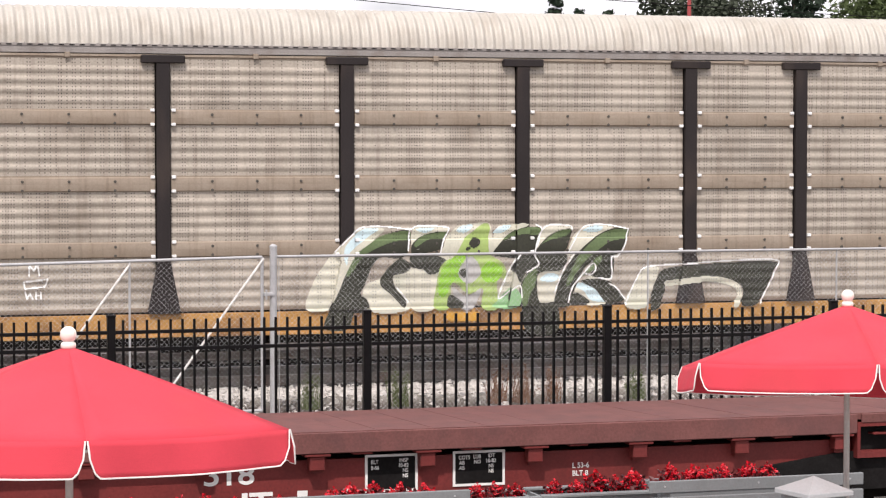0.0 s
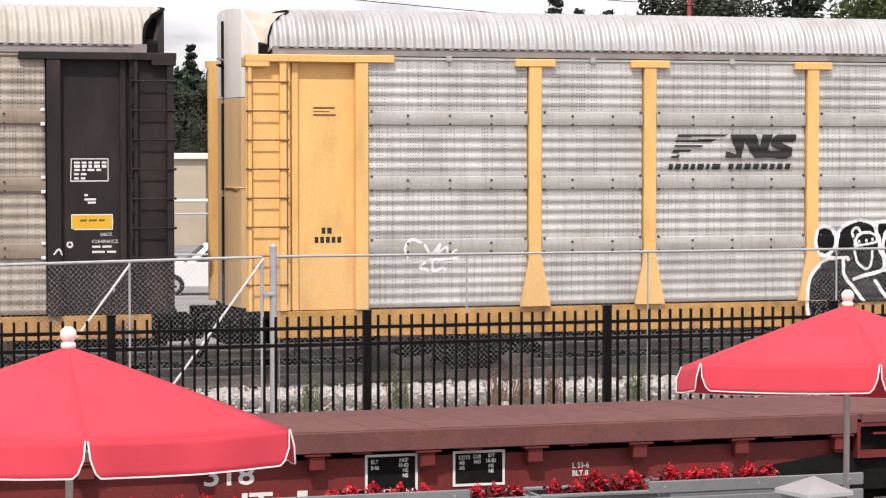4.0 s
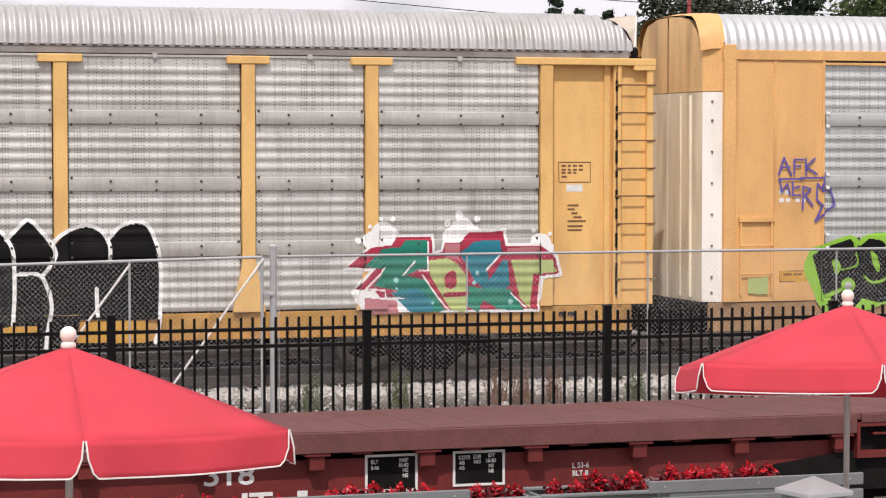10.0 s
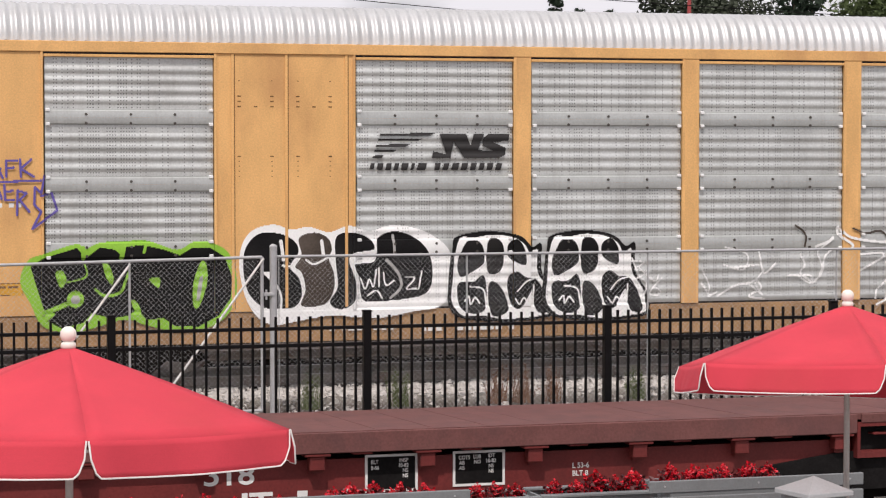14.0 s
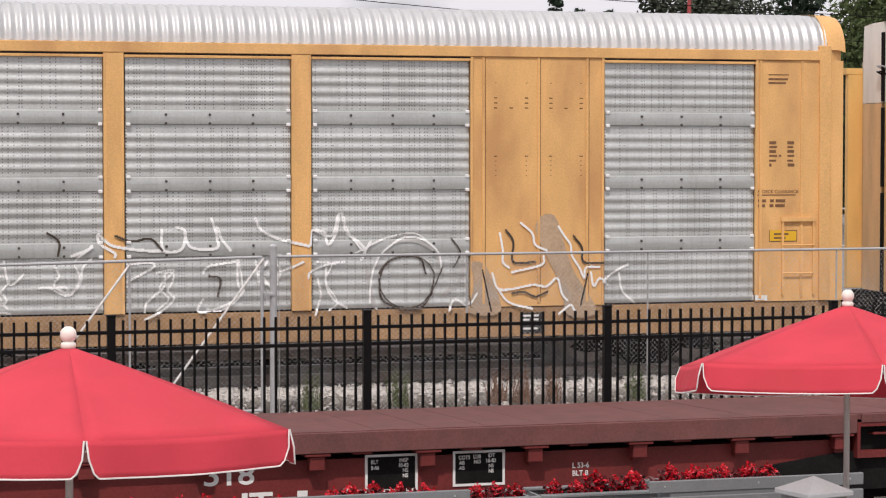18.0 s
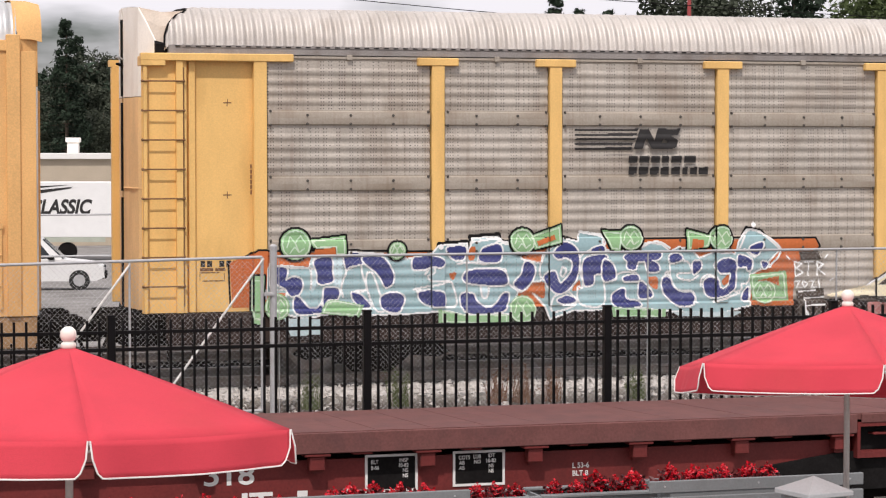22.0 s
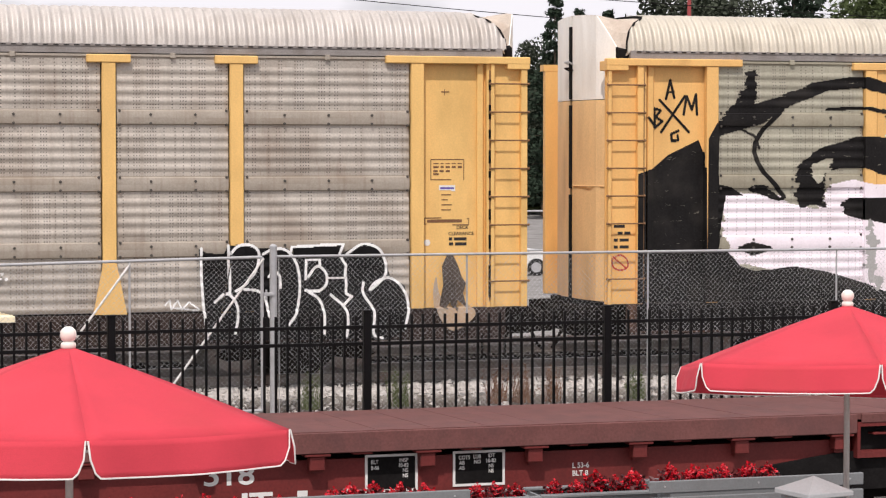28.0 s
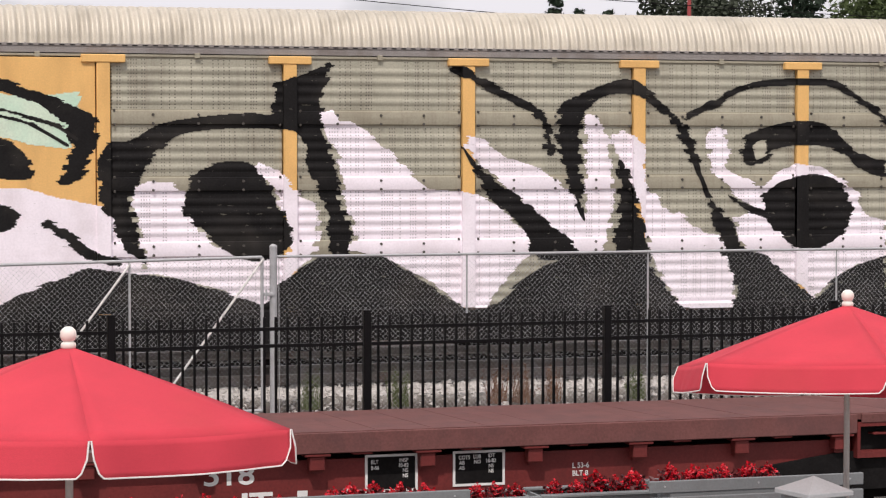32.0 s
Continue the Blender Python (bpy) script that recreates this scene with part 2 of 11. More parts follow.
SPRAY = {
    "black": mat("black_spray_paint", (0.008, 0.0075, 0.008), 0.65, 0, 0.3, 2, 30, 0.05, (0.03, 0.027, 0.025), 0.5, 0.0, spec=0.15),
    "white": mat("white_spray_paint", (0.88, 0.88, 0.87), 0.6, 0, 0.06, 3, 30, 0.05),
    "pink": mat("pale_pink_roller_paint", (0.95, 0.87, 0.93), 0.6, 0, 0.07, 2, 30, 0.05, (0.6, 0.5, 0.5), 0.3, 0.0),
    "lime": mat("lime_spray_paint", (0.26, 0.52, 0.05), 0.5, 0, 0.1, 2, 30, 0.05),
    "leaf": mat("pale_green_spray_paint", (0.30, 0.52, 0.27), 0.5, 0, 0.1, 2, 30, 0.05),
    "moss": mat("dark_olive_spray_paint", (0.040, 0.041, 0.030), 0.6, 0, 0.25, 2, 30, 0.05),
    "yellowgreen": mat("yellow_green_spray_paint", (0.36, 0.48, 0.16), 0.5, 0, 0.15, 2, 30, 0.05),
    "teal": mat("teal_spray_paint", (0.015, 0.22, 0.15), 0.5, 0, 0.1, 2, 30, 0.05),
    "petrol": mat("petrol_blue_spray_paint", (0.02, 0.20, 0.27), 0.5, 0, 0.1, 2, 30, 0.05),
    "crimson": mat("crimson_spray_paint", (0.40, 0.035, 0.07), 0.5, 0, 0.1, 2, 30, 0.05),
    "sky": mat("pale_blue_spray_paint", (0.34, 0.50, 0.53), 0.5, 0, 0.12, 2, 30, 0.05),
    "ice": mat("ice_blue_spray_paint", (0.60, 0.75, 0.79), 0.5, 0, 0.1, 2, 30, 0.05),
    "navy": mat("navy_spray_paint", (0.05, 0.06, 0.21), 0.5, 0, 0.12, 2, 30, 0.05),
    "aqua": mat("aqua_spray_paint", (0.34, 0.63, 0.60), 0.5, 0, 0.12, 2, 30, 0.05),
    "sand": mat("sand_spray_paint", (0.90, 0.80, 0.57), 0.5, 0, 0.08, 2, 30, 0.05),
    "orange": mat("rust_orange_spray_paint", (0.58, 0.16, 0.05), 0.5, 0, 0.12, 2, 30, 0.05),
    "purple": mat("violet_spray_paint", (0.13, 0.10, 0.36), 0.5, 0, 0.1, 2, 30, 0.05),
    "haze": mat("grey_overspray_paint", (0.42, 0.41, 0.40), 0.6, 0, 0.15, 2, 30, 0.05),
    "signyellow": mat("label_yellow", (0.75, 0.44, 0.03), 0.5, 0, 0.06, 3, 30, 0.0),
    "stencil": mat("black_stencil_paint", (0.03, 0.028, 0.028), 0.6, 0, 0.15, 3, 30, 0.0),
    "rustmark": mat("brown_stencil_paint", (0.20, 0.10, 0.05), 0.6, 0, 0.15, 3, 30, 0.0),
    "letter": mat("white_letter_paint", (0.78, 0.77, 0.75), 0.6, 0, 0.06, 3, 30, 0.0),
    "redlogo": mat("red_letter_paint", (0.45, 0.06, 0.05), 0.6, 0, 0.06, 3, 30, 0.0),
}

# ---- shape helpers ----
class Geo:
    """Vertices and faces of one mesh."""

    def __init__(self):
        self.v, self.f, self.smooth = [], [], False

    def add(self, verts, faces):
        k = len(self.v)
        self.v.extend(tuple(p) for p in verts)
        self.f.extend(tuple(i + k for i in q) for q in faces)
        return self

    def box(self, x0, x1, y0, y1, z0, z1, c=0.0):
        if c <= 0:
            return self.add([(x, y, z) for x in (x0, x1) for y in (y0, y1) for z in (z0, z1)],
                            [(0, 1, 3, 2), (4, 6, 7, 5), (0, 4, 5, 1), (2, 3, 7, 6), (0, 2, 6, 4), (1, 5, 7, 3)])
        bm = bmesh.new()
        bmesh.ops.create_cube(bm, size=1)
        for v in bm.verts:
            v.co = Vector(((x0 + x1) / 2 + v.co.x * (x1 - x0), (y0 + y1) / 2 + v.co.y * (y1 - y0), (z0 + z1) / 2 + v.co.z * (z1 - z0)))
        bmesh.ops.bevel(bm, geom=bm.edges[:], offset=c, segments=1, affect="EDGES")
        bm.verts.index_update()
        self.add([v.co[:] for v in bm.verts], [[v.index for v in f.verts] for f in bm.faces])
        bm.free()
        return self

    def weld(self):
        """Join corners that lie in one place."""
        seen, to, keep = {}, [], []
        for p in self.v:
            key = (round(p[0], 4), round(p[1], 4), round(p[2], 4))
            if key not in seen:
                seen[key] = len(keep)
                keep.append(p)
            to.append(seen[key])
        faces = []
        for f in self.f:
            ring = []
            for i in f:
                if to[i] not in ring:
                    ring.append(to[i])
            if len(ring) > 2:
                faces.append(tuple(ring))
        self.v, self.f = keep, faces
        return self

    def rod(self, a, b, r0, r1=None, n=8):
        r1 = r0 if r1 is None else r1
        a, b = Vector(a), Vector(b)
        d = (b - a).normalized()
        u = d.orthogonal().normalized()
        w = d.cross(u)
        ring = [(u * math.cos(2 * math.pi * i / n) + w * math.sin(2 * math.pi * i / n)) for i in range(n)]
        vs = [a + q * r0 for q in ring] + [b + q * r1 for q in ring]
        fs = [(i, (i + 1) % n, n + (i + 1) % n, n + i) for i in range(n)]
        return self.add(vs, fs + [tuple(reversed(range(n))), tuple(range(n, 2 * n))])

    def path(self, pts, r, n=6):
        for a, b in zip(pts, pts[1:]):
            self.rod(a, b, r, r, n)
        return self

    def ball(self, c, r, n=8, squash=1.0, jitter=0.0, rnd=None):
        rows = max(3, n // 2)
        vs, fs = [], []
        for i in range(rows + 1):
            t = math.pi * i / rows
            for j in range(n):
                k = r * (1 + (rnd.uniform(-jitter, jitter) if rnd else 0))
                a = 2 * math.pi * j / n
                vs.append((c[0] + k * math.sin(t) * math.cos(a), c[1] + k * math.sin(t) * math.sin(a), c[2] + k * math.cos(t) * squash))
        for i in range(rows):
            for j in range(n):
                fs.append((i * n + j, (i + 1) * n + j, (i + 1) * n + (j + 1) % n, i * n + (j + 1) % n))
        return self.add(vs, fs)

    def lathe(self, c, prof, n=16):
        """prof: radius and height, from the bottom up, round the upright axis through c."""
        vs = [(c[0] + r * math.cos(2 * math.pi * j / n), c[1] + r * math.sin(2 * math.pi * j / n), c[2] + z) for r, z in prof for j in range(n)]
        fs = [(i * n + j, i * n + (j + 1) % n, (i + 1) * n + (j + 1) % n, (i + 1) * n + j) for i in range(len(prof) - 1) for j in range(n)]
        return self.add(vs, fs + [tuple(reversed(range(n))), tuple(range((len(prof) - 1) * n, len(prof) * n))])

    def slab(self, outline, axis, a, b):
        """A flat outline pushed from a to b along an axis; the outline's two numbers are the other two axes in order."""
        def p(q, k):
            return (k, *q) if axis == "x" else (q[0], k, q[1]) if axis == "y" else (*q, k)
        n = len(outline)
        return self.add([p(q, a) for q in outline] + [p(q, b) for q in outline],
                        [tuple(range(n)), tuple(reversed(range(n, 2 * n)))] + [(i, n + i, n + (i + 1) % n, (i + 1) % n) for i in range(n)])

    def sheet(self, rows, close=False):
        n = len(rows[0])
        self.add([p for r in rows for p in r],
                 [(i * n + j, i * n + j + 1, (i + 1) * n + j + 1, (i + 1) * n + j) for i in range(len(rows) - 1) for j in range(n - 1)])
        return self


def mesh_of(name, geo, material):
    me = bpy.data.meshes.new(name)
    me.from_pydata(geo.v, [], geo.f)
    for m in material if isinstance(material, (list, tuple)) else [material]:
        me.materials.append(m)
    bm = bmesh.new()
    bm.from_mesh(me)
    bmesh.ops.recalc_face_normals(bm, faces=bm.faces)
    bm.to_mesh(me)
    bm.free()
    if geo.smooth:
        me.polygons.foreach_set("use_smooth", [True] * len(me.polygons))
    return me


def part(name, geo, material, parent, label=""):
    ob = new(name, mesh_of(name, geo, material))
    ob.parent = parent
    return tagged(ob, label)


def share(name, mesh, parent, x=0, y=0, z=0, rz=0):
    ob = new(name, mesh)
    ob.parent = parent
    ob.matrix_basis = pose(x, y, z, 0, 0, rz)
    return ob


def thing(name, label, category, x=0, y=0, z=0, rz=0, group="", kind=""):
    ob = new(name)
    ob.matrix_world = pose(x, y, z, 0, 0, rz)
    return tagged(ob, label, category, group, kind)


def solid(name, geo, material, label, category, group="", kind=""):
    return tagged(new(name, mesh_of(name, geo, material)), label, category, group, kind)

# ---- ground: one sheet from the patio to the horizon ----
PATIO = 0.25


def ground_z(y):
    """Height of the ground across the tracks: patio level, track bed, then a lot that falls away."""
    pts = [(-400, PATIO - 0.02), (-16.9, PATIO - 0.02), (-16.2, -0.06), (-13, -0.06), (-2.2, -0.12), (-1.2, -0.02), (7, -0.02), (9, -0.15), (16, -0.35),
           (45, -1.1), (90, -2.2), (140, -2.6), (3000, -2.6)]
    for (y0, z0), (y1, z1) in zip(pts, pts[1:]):
        if y <= y1:
            return z0 + (z1 - z0) * max(0, y - y0) / (y1 - y0)
    return pts[-1][1]


def ground_material():
    m = mat("gravelly_earth_with_shade", (0.22, 0.20, 0.18), 0.95, 0, 0.3, 0.8, 14, 0.5, (0.08, 0.07, 0.06), 0.6, spec=0.0)
    n, l = m.node_tree.nodes, m.node_tree.links
    b = n["Principled BSDF"]
    src = b.inputs["Base Color"].links[0].from_socket
    co = n.new("ShaderNodeTexCoord")
    sep = n.new("ShaderNodeSeparateXYZ")
    l.new(co.outputs["Object"], sep.inputs[0])
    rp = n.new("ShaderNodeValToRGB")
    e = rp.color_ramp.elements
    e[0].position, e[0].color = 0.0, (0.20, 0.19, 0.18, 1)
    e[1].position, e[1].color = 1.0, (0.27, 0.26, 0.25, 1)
    # near-black stops: shade under and behind the train, put into the ground's colour
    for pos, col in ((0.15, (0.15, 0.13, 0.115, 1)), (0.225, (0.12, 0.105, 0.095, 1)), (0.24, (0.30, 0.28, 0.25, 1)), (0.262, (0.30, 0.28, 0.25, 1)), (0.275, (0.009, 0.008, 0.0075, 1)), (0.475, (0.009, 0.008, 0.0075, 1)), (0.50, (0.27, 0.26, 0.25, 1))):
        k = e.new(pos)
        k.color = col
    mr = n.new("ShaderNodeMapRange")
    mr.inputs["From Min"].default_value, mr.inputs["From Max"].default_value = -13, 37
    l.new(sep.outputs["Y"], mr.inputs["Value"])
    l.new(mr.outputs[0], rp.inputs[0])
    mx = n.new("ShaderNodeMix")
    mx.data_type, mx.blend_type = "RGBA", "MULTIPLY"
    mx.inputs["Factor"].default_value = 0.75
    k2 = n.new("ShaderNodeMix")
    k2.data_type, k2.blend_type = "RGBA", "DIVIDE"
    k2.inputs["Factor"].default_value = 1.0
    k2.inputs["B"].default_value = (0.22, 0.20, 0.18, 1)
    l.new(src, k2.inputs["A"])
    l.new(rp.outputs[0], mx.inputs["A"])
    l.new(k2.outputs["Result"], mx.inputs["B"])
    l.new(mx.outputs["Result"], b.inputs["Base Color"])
    return m


ys = [-400, -120, -60, -30, -18, -16.9, -16.2, -13, -8, -4, -2.2, -1.7, -1.2, 0, 3, 7, 9, 16, 30, 45, 70, 90, 140, 300, 900, 3000]
xs = [-3000, -600, -150, -60, -30, -15, 0, 10, 20, 35, 60, 120, 300, 900, 3000]
g = Geo()
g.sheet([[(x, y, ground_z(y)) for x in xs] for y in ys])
solid("ground", g, ground_material(), "grey gravelly earth and paved lot under the tracks, with the train's shade painted in", "ground", kind="structure")

# patio slab that carries the benches, planters and umbrellas
g = Geo().box(-14, 22, -33, -17.05, PATIO - 0.15, PATIO, 0.01)
solid("pavement", g, mat("patio_concrete", (0.33, 0.32, 0.30), 0.8, 0, 0.12, 1.5, 30, 0.2), "pale concrete patio slab", "pavement", kind="structure")

# ballast: loose crushed stone along the main track
rnd = random.Random(4)
STONE = mat("pale_crushed_stone", (0.50, 0.47, 0.44), 0.85, 0, 0.35, 9, 60, 0.2)
g = Geo()
for _ in range(9000):
    x, y = rnd.uniform(-1, 26), rnd.triangular(-1.55, 0.9, -0.5) if rnd.random() < 0.93 else rnd.uniform(-2.5, -1.3)
    r = rnd.uniform(0.018, 0.055)
    q = Matrix.Rotation(rnd.uniform(0, 6.28), 3, Vector((rnd.uniform(-1, 1), rnd.uniform(-1, 1), 1)).normalized())
    vs = [q @ Vector(p) * r * rnd.uniform(0.7, 1.3) for p in ((1, 0, 0), (-1, 0, 0), (0, 1, 0), (0, -1, 0), (0, 0, 0.8), (0, 0, -0.8))]
    c = Vector((x, y, ground_z(y) + r * 0.4))
    g.add([c + v for v in vs], [(0, 2, 4), (2, 1, 4), (1, 3, 4), (3, 0, 4), (2, 0, 5), (1, 2, 5), (3, 1, 5), (0, 3, 5)])
solid("ballast", g, STONE, "pale crushed stone ballast heaped beside the main track", "ballast", kind="stuff")

# rails and sleepers of three tracks
RAIL_PROF = [(-0.07, 0), (0.07, 0), (0.07, 0.015), (0.012, 0.03), (0.012, 0.12), (0.036, 0.13), (0.036, 0.165), (-0.036, 0.165), (-0.036, 0.13), (-0.012, 0.12), (-0.012, 0.03), (-0.07, 0.015)]
SLEEPER = mat("tarred_sleeper", (0.045, 0.036, 0.03), 0.9, 0, 0.3, 6, 60, 0.3)


def track(label, yc, z, x0, x1):
    t = thing("railway_track", label, "railway track", 0, yc, z)
    for s in (-0.755, 0.755):
        part("rail", Geo().slab([(s + a, b) for a, b in RAIL_PROF], "x", x0, x1), STEEL, t)
    sl = mesh_of("sleeper", Geo().box(-0.115, 0.115, -1.3, 1.3, -0.17, 0.0, 0.01), SLEEPER)
    x = max(x0, -8)
    while x < min(x1, 34):
        share("sleeper", sl, t, x)
        x += 0.55
    return t


track("steel main track on pale ballast under the moving train", 1.52, 0.0, -90, 140)
track("dark rusty steel side track behind the train", 6.1, 0.0, -90, 140)
track("short display track under the red flatcar", -13.98, -0.05, -6, 24)

# ---- black iron picket fence ----
IRON_Y, IRON_STEP, IRON_FOOT = -12.5, 2.495, 0.02
fence = thing("iron_fence", "black powder-coated iron picket fence with square posts", "fence", 3.41, IRON_Y, IRON_FOOT)
post_m = mesh_of("post", Geo().box(-0.038, 0.038, -0.038, 0.038, 0, 2.03, 0.004).box(-0.044, 0.044, -0.044, 0.044, 2.03, 2.052, 0.006), BLACKIRON)
pick_m = mesh_of("picket", Geo().box(-0.0115, 0.0115, -0.0115, 0.0115, 0.06, 2.0), BLACKIRON)
rail_m = mesh_of("rail", Geo().box(0.038, IRON_STEP - 0.038, -0.02, 0.02, -0.017, 0.017, 0.004), BLACKIRON)
for k in range(-2, 6):
    x = k * IRON_STEP
    share("post", post_m, fence, x)
    if k < 5:
        for z in (0.16, 1.722, 1.885):
            share("rail", rail_m, fence, x, 0, z)
        for i in range(1, 22):
            share("picket", pick_m, fence, x + i * IRON_STEP / 22)

# ---- chain-link fence with its gate ----
CY, CTOP, CFOOT = -2.6, 2.145, -0.1


def netting(x0, x1, z0, z1, step=0.073, r=0.00145):
    """Two sets of slanting wires between four edges."""
    g = Geo()
    h = z1 - z0
    for s in (1, -1):
        k = x0 - h
        while k < x1 + h:
            # the wire runs from (k, z0) to (k + s*h, z1): cut it at both ends
            a, b = 0.0, 1.0
            xa, xb = k, k + s * h
            for lim, keep_above in ((x0, True), (x1, False)):
                ta = (lim - xa) / (xb - xa)
                if (s > 0) == keep_above:
                    a = max(a, ta)
                else:
                    b = min(b, ta)
            if b - a > 0.01:
                y = 0.003 * s
                g.rod((xa + (xb - xa) * a, y, z0 + h * a), (xa + (xb - xa) * b, y, z0 + h * b), r, r, 3)
            k += step
    return g


cf = thing("chain_link_fence", "galvanised chain-link fence with steel pipe posts", "fence", 0, CY, 0)
for x in (10.03, 12.80, 15.83, 18.85, 21.9):
    part("post", Geo().rod((x, 0.03, CFOOT - 0.1), (x, 0.03, CTOP), 0.013, n=10), ZINC, cf)
part("top_rail", Geo().rod((7.2, 0, CTOP), (22.2, 0, CTOP), 0.019, n=10), ZINC, cf)
part("tension_wire", Geo().rod((7.2, 0, CFOOT + 0.03), (22.2, 0, CFOOT + 0.03), 0.004, n=5), ZINC, cf)
part("mesh_fabric", netting(7.25, 22.2, CFOOT, CTOP + 0.02), WIRE, cf)
gp = part("gate_post", Geo().rod((7.2, 0, CFOOT - 0.1), (7.2, 0, 2.27), 0.052, n=14).lathe((7.2, 0, 2.27), [(0.056, 0), (0.056, 0.02), (0.03, 0.045), (0.004, 0.052)], 14), ZINC, cf, "thick galvanised gate post with a domed cap")
for z in (1.60,):
    part("hinge", Geo().box(7.06, 7.2, -0.062, 0.062, z, z + 0.045, 0.006).rod((7.09, -0.05, z - 0.05), (7.09, -0.05, z + 0.09), 0.014, n=8), ZINC, gp)
part("tension_bar", Geo().box(7.275, 7.283, -0.008, 0.008, CFOOT + 0.02, CTOP), ZINC, cf)

gate = thing("chain_link_gate", "closed chain-link gate with a pale slanting brace", "gate", 0, CY, 0)
part("upright", Geo().rod((7.04, 0, 0.0), (7.04, 0, 2.14), 0.024, n=10), ZINC, gate)
part("upright", Geo().rod((5.19, 0, 0.0), (5.19, 0, 2.10), 0.016, n=10), ZINC, gate)
part("upright", Geo().rod((3.3, 0, 0.0), (3.3, 0, 2.07), 0.024, n=10), ZINC, gate)
part("top_rail", Geo().rod((7.04, 0, 2.14), (-2.5, 0, 1.98), 0.0215, n=10), ZINC, gate)
part("bottom_rail", Geo().rod((7.04, 0, 0.0), (-2.5, 0, 0.0), 0.0215, n=10), ZINC, gate)
BRACE = mat("white_taped_rod", (0.72, 0.70, 0.68), 0.5, 0, 0.3, 14, 60, 0.1)
for a, b in (((7.06, -0.02, 2.12), (5.62, -0.02, 0.18)), ((5.20, -0.02, 2.07), (3.75, -0.02, 0.13))):
    part("brace", Geo().rod(a, b, 0.016, n=8), BRACE, gate, "white-taped steel brace rod")
part("mesh_fabric", netting(-2.5, 7.02, 0.0, 2.09), WIRE, gate)

# ---- red flatcar on display ----
FN, FF = -15.1, -12.86      # near and far edge of its deck
FZ, FFZ = 1.215, 1.135
flat = thing("flatcar", "oxide-red railway flatcar with a worn brown plank deck, on display", "flatcar", 0, FN, 0)


def deck_z(y):
    return FZ + (FFZ - FZ) * y / (FF - FN)


FW = FF - FN
plank_rnd = random.Random(8)
FX0, FX1 = -6.0, 12.6
n_pl = 74
for i in range(n_pl):
    x = FX0 + (FX1 - FX0) * i / n_pl
    w = (FX1 - FX0) / n_pl - 0.002
    dz = plank_rnd.uniform(-0.0015, 0.0015)
    part("deck_plank", Geo().slab([(0.0, deck_z(0) - 0.06 + dz), (0, deck_z(0) + dz), (FW, deck_z(FW) + dz), (FW, deck_z(FW) - 0.06 + dz)], "x", x, x + w), DECKWOOD, flat)
part("deck_edge", Geo().box(FX0, 9.855, -0.03, -0.004, FZ - 0.185, FZ - 0.006, 0.006), DECKWOOD, flat, "brown-red edge board of the deck")
part("side_sill", Geo().box(FX0, FX1, 0.12, 0.2, 0.52, FZ - 0.255).box(FX0, FX1, 0.08, 0.2, 0.50, 0.54), FLAT_RED, flat, "oxide-red steel side sill")
part("underframe", Geo().box(FX0, FX1, 0.4, FW - 0.2, 0.62, FZ - 0.2), UNDER, flat)
part("far_sill", Geo().box(FX0, FX1, FW - 0.2, FW - 0.14, 0.52, FZ - 0.28), FLAT_RED, flat)
pocket = mesh_of("stake_pocket", Geo().box(-0.115, 0.115, -0.022, 0.12, FZ - 0.212, FZ - 0.19, 0.004).box(-0.068, 0.068, 0.0, 0.12, FZ - 0.335, FZ - 0.212, 0.008)
                 .slab([(-0.06, FZ - 0.333), (0.06, FZ - 0.333), (0.05, FZ - 0.365), (-0.05, FZ - 0.365)], "y", 0.05, 0.12), FLAT_RED)
clip = mesh_of("clip", Geo().box(-0.085, 0.085, -0.01, 0.12, FZ - 0.205, FZ - 0.187, 0.003), FLAT_RED)
PX = [4.773 + 0.988 * k for k in range(-10, 6)]
for x in PX:
    share("stake_pocket", pocket, flat, x)
    share("clip", clip, flat, x + 0.40)

# end platform beyond the last pocket: a framed recess under the deck, its shade a black sheet
part("end_bracket", Geo().box(9.86, 9.89, -0.02, 0.14, 0.80, 1.13).box(9.89, 12.6, -0.02, 0.0, 1.09, 1.13).box(9.89, 12.6, -0.01, 0.14, 0.80, 0.86), FLAT_RED, flat, "red steel bracket frame below the deck end")
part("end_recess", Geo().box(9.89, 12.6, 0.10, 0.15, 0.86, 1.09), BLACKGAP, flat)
part("deck_edge", Geo().box(9.9, FX1, -0.03, -0.004, FZ - 0.09, FZ - 0.006, 0.006), DECKWOOD, flat)
# truck under the flatcar's end
tr = part("truck", Geo().box(9.6, 11.9, 0.5, 0.62, 0.35, 0.62).box(10.5, 11.0, 0.3, 0.6, 0.3, 0.8, 0.02), UNDER, flat)
for x in (9.9, 11.6):
    g = Geo()
    g.rod((x, 0.46, 0.53), (x, 0.56, 0.53), 0.42, n=24)
    part("wheel", g, UNDER, flat)
# slanted side-sill end: a black slab stands for the shaded void below it
part("sill_end", Geo().slab([(8.9, 0.5), (12.6, 0.5), (12.6, 0.855), (9.8, 0.855), (8.95, 0.74)], "y", 0.06, 0.115), BLACKGAP, flat, "black slab for the shaded void below the slanted sill end")


def bar_parts(name, parent, material, label, x, z, rows, h, gap):
    """The same bars, each a piece of its own."""
    for r, words in enumerate(rows):
        xx, zt = x, z - r * (h + gap)
        for w in words:
            if w > 0:
                part(name, Geo().box(xx, xx + w, 0.106, 0.111, zt - h, zt), material, parent, label)
            xx += abs(w) + h * 0.6


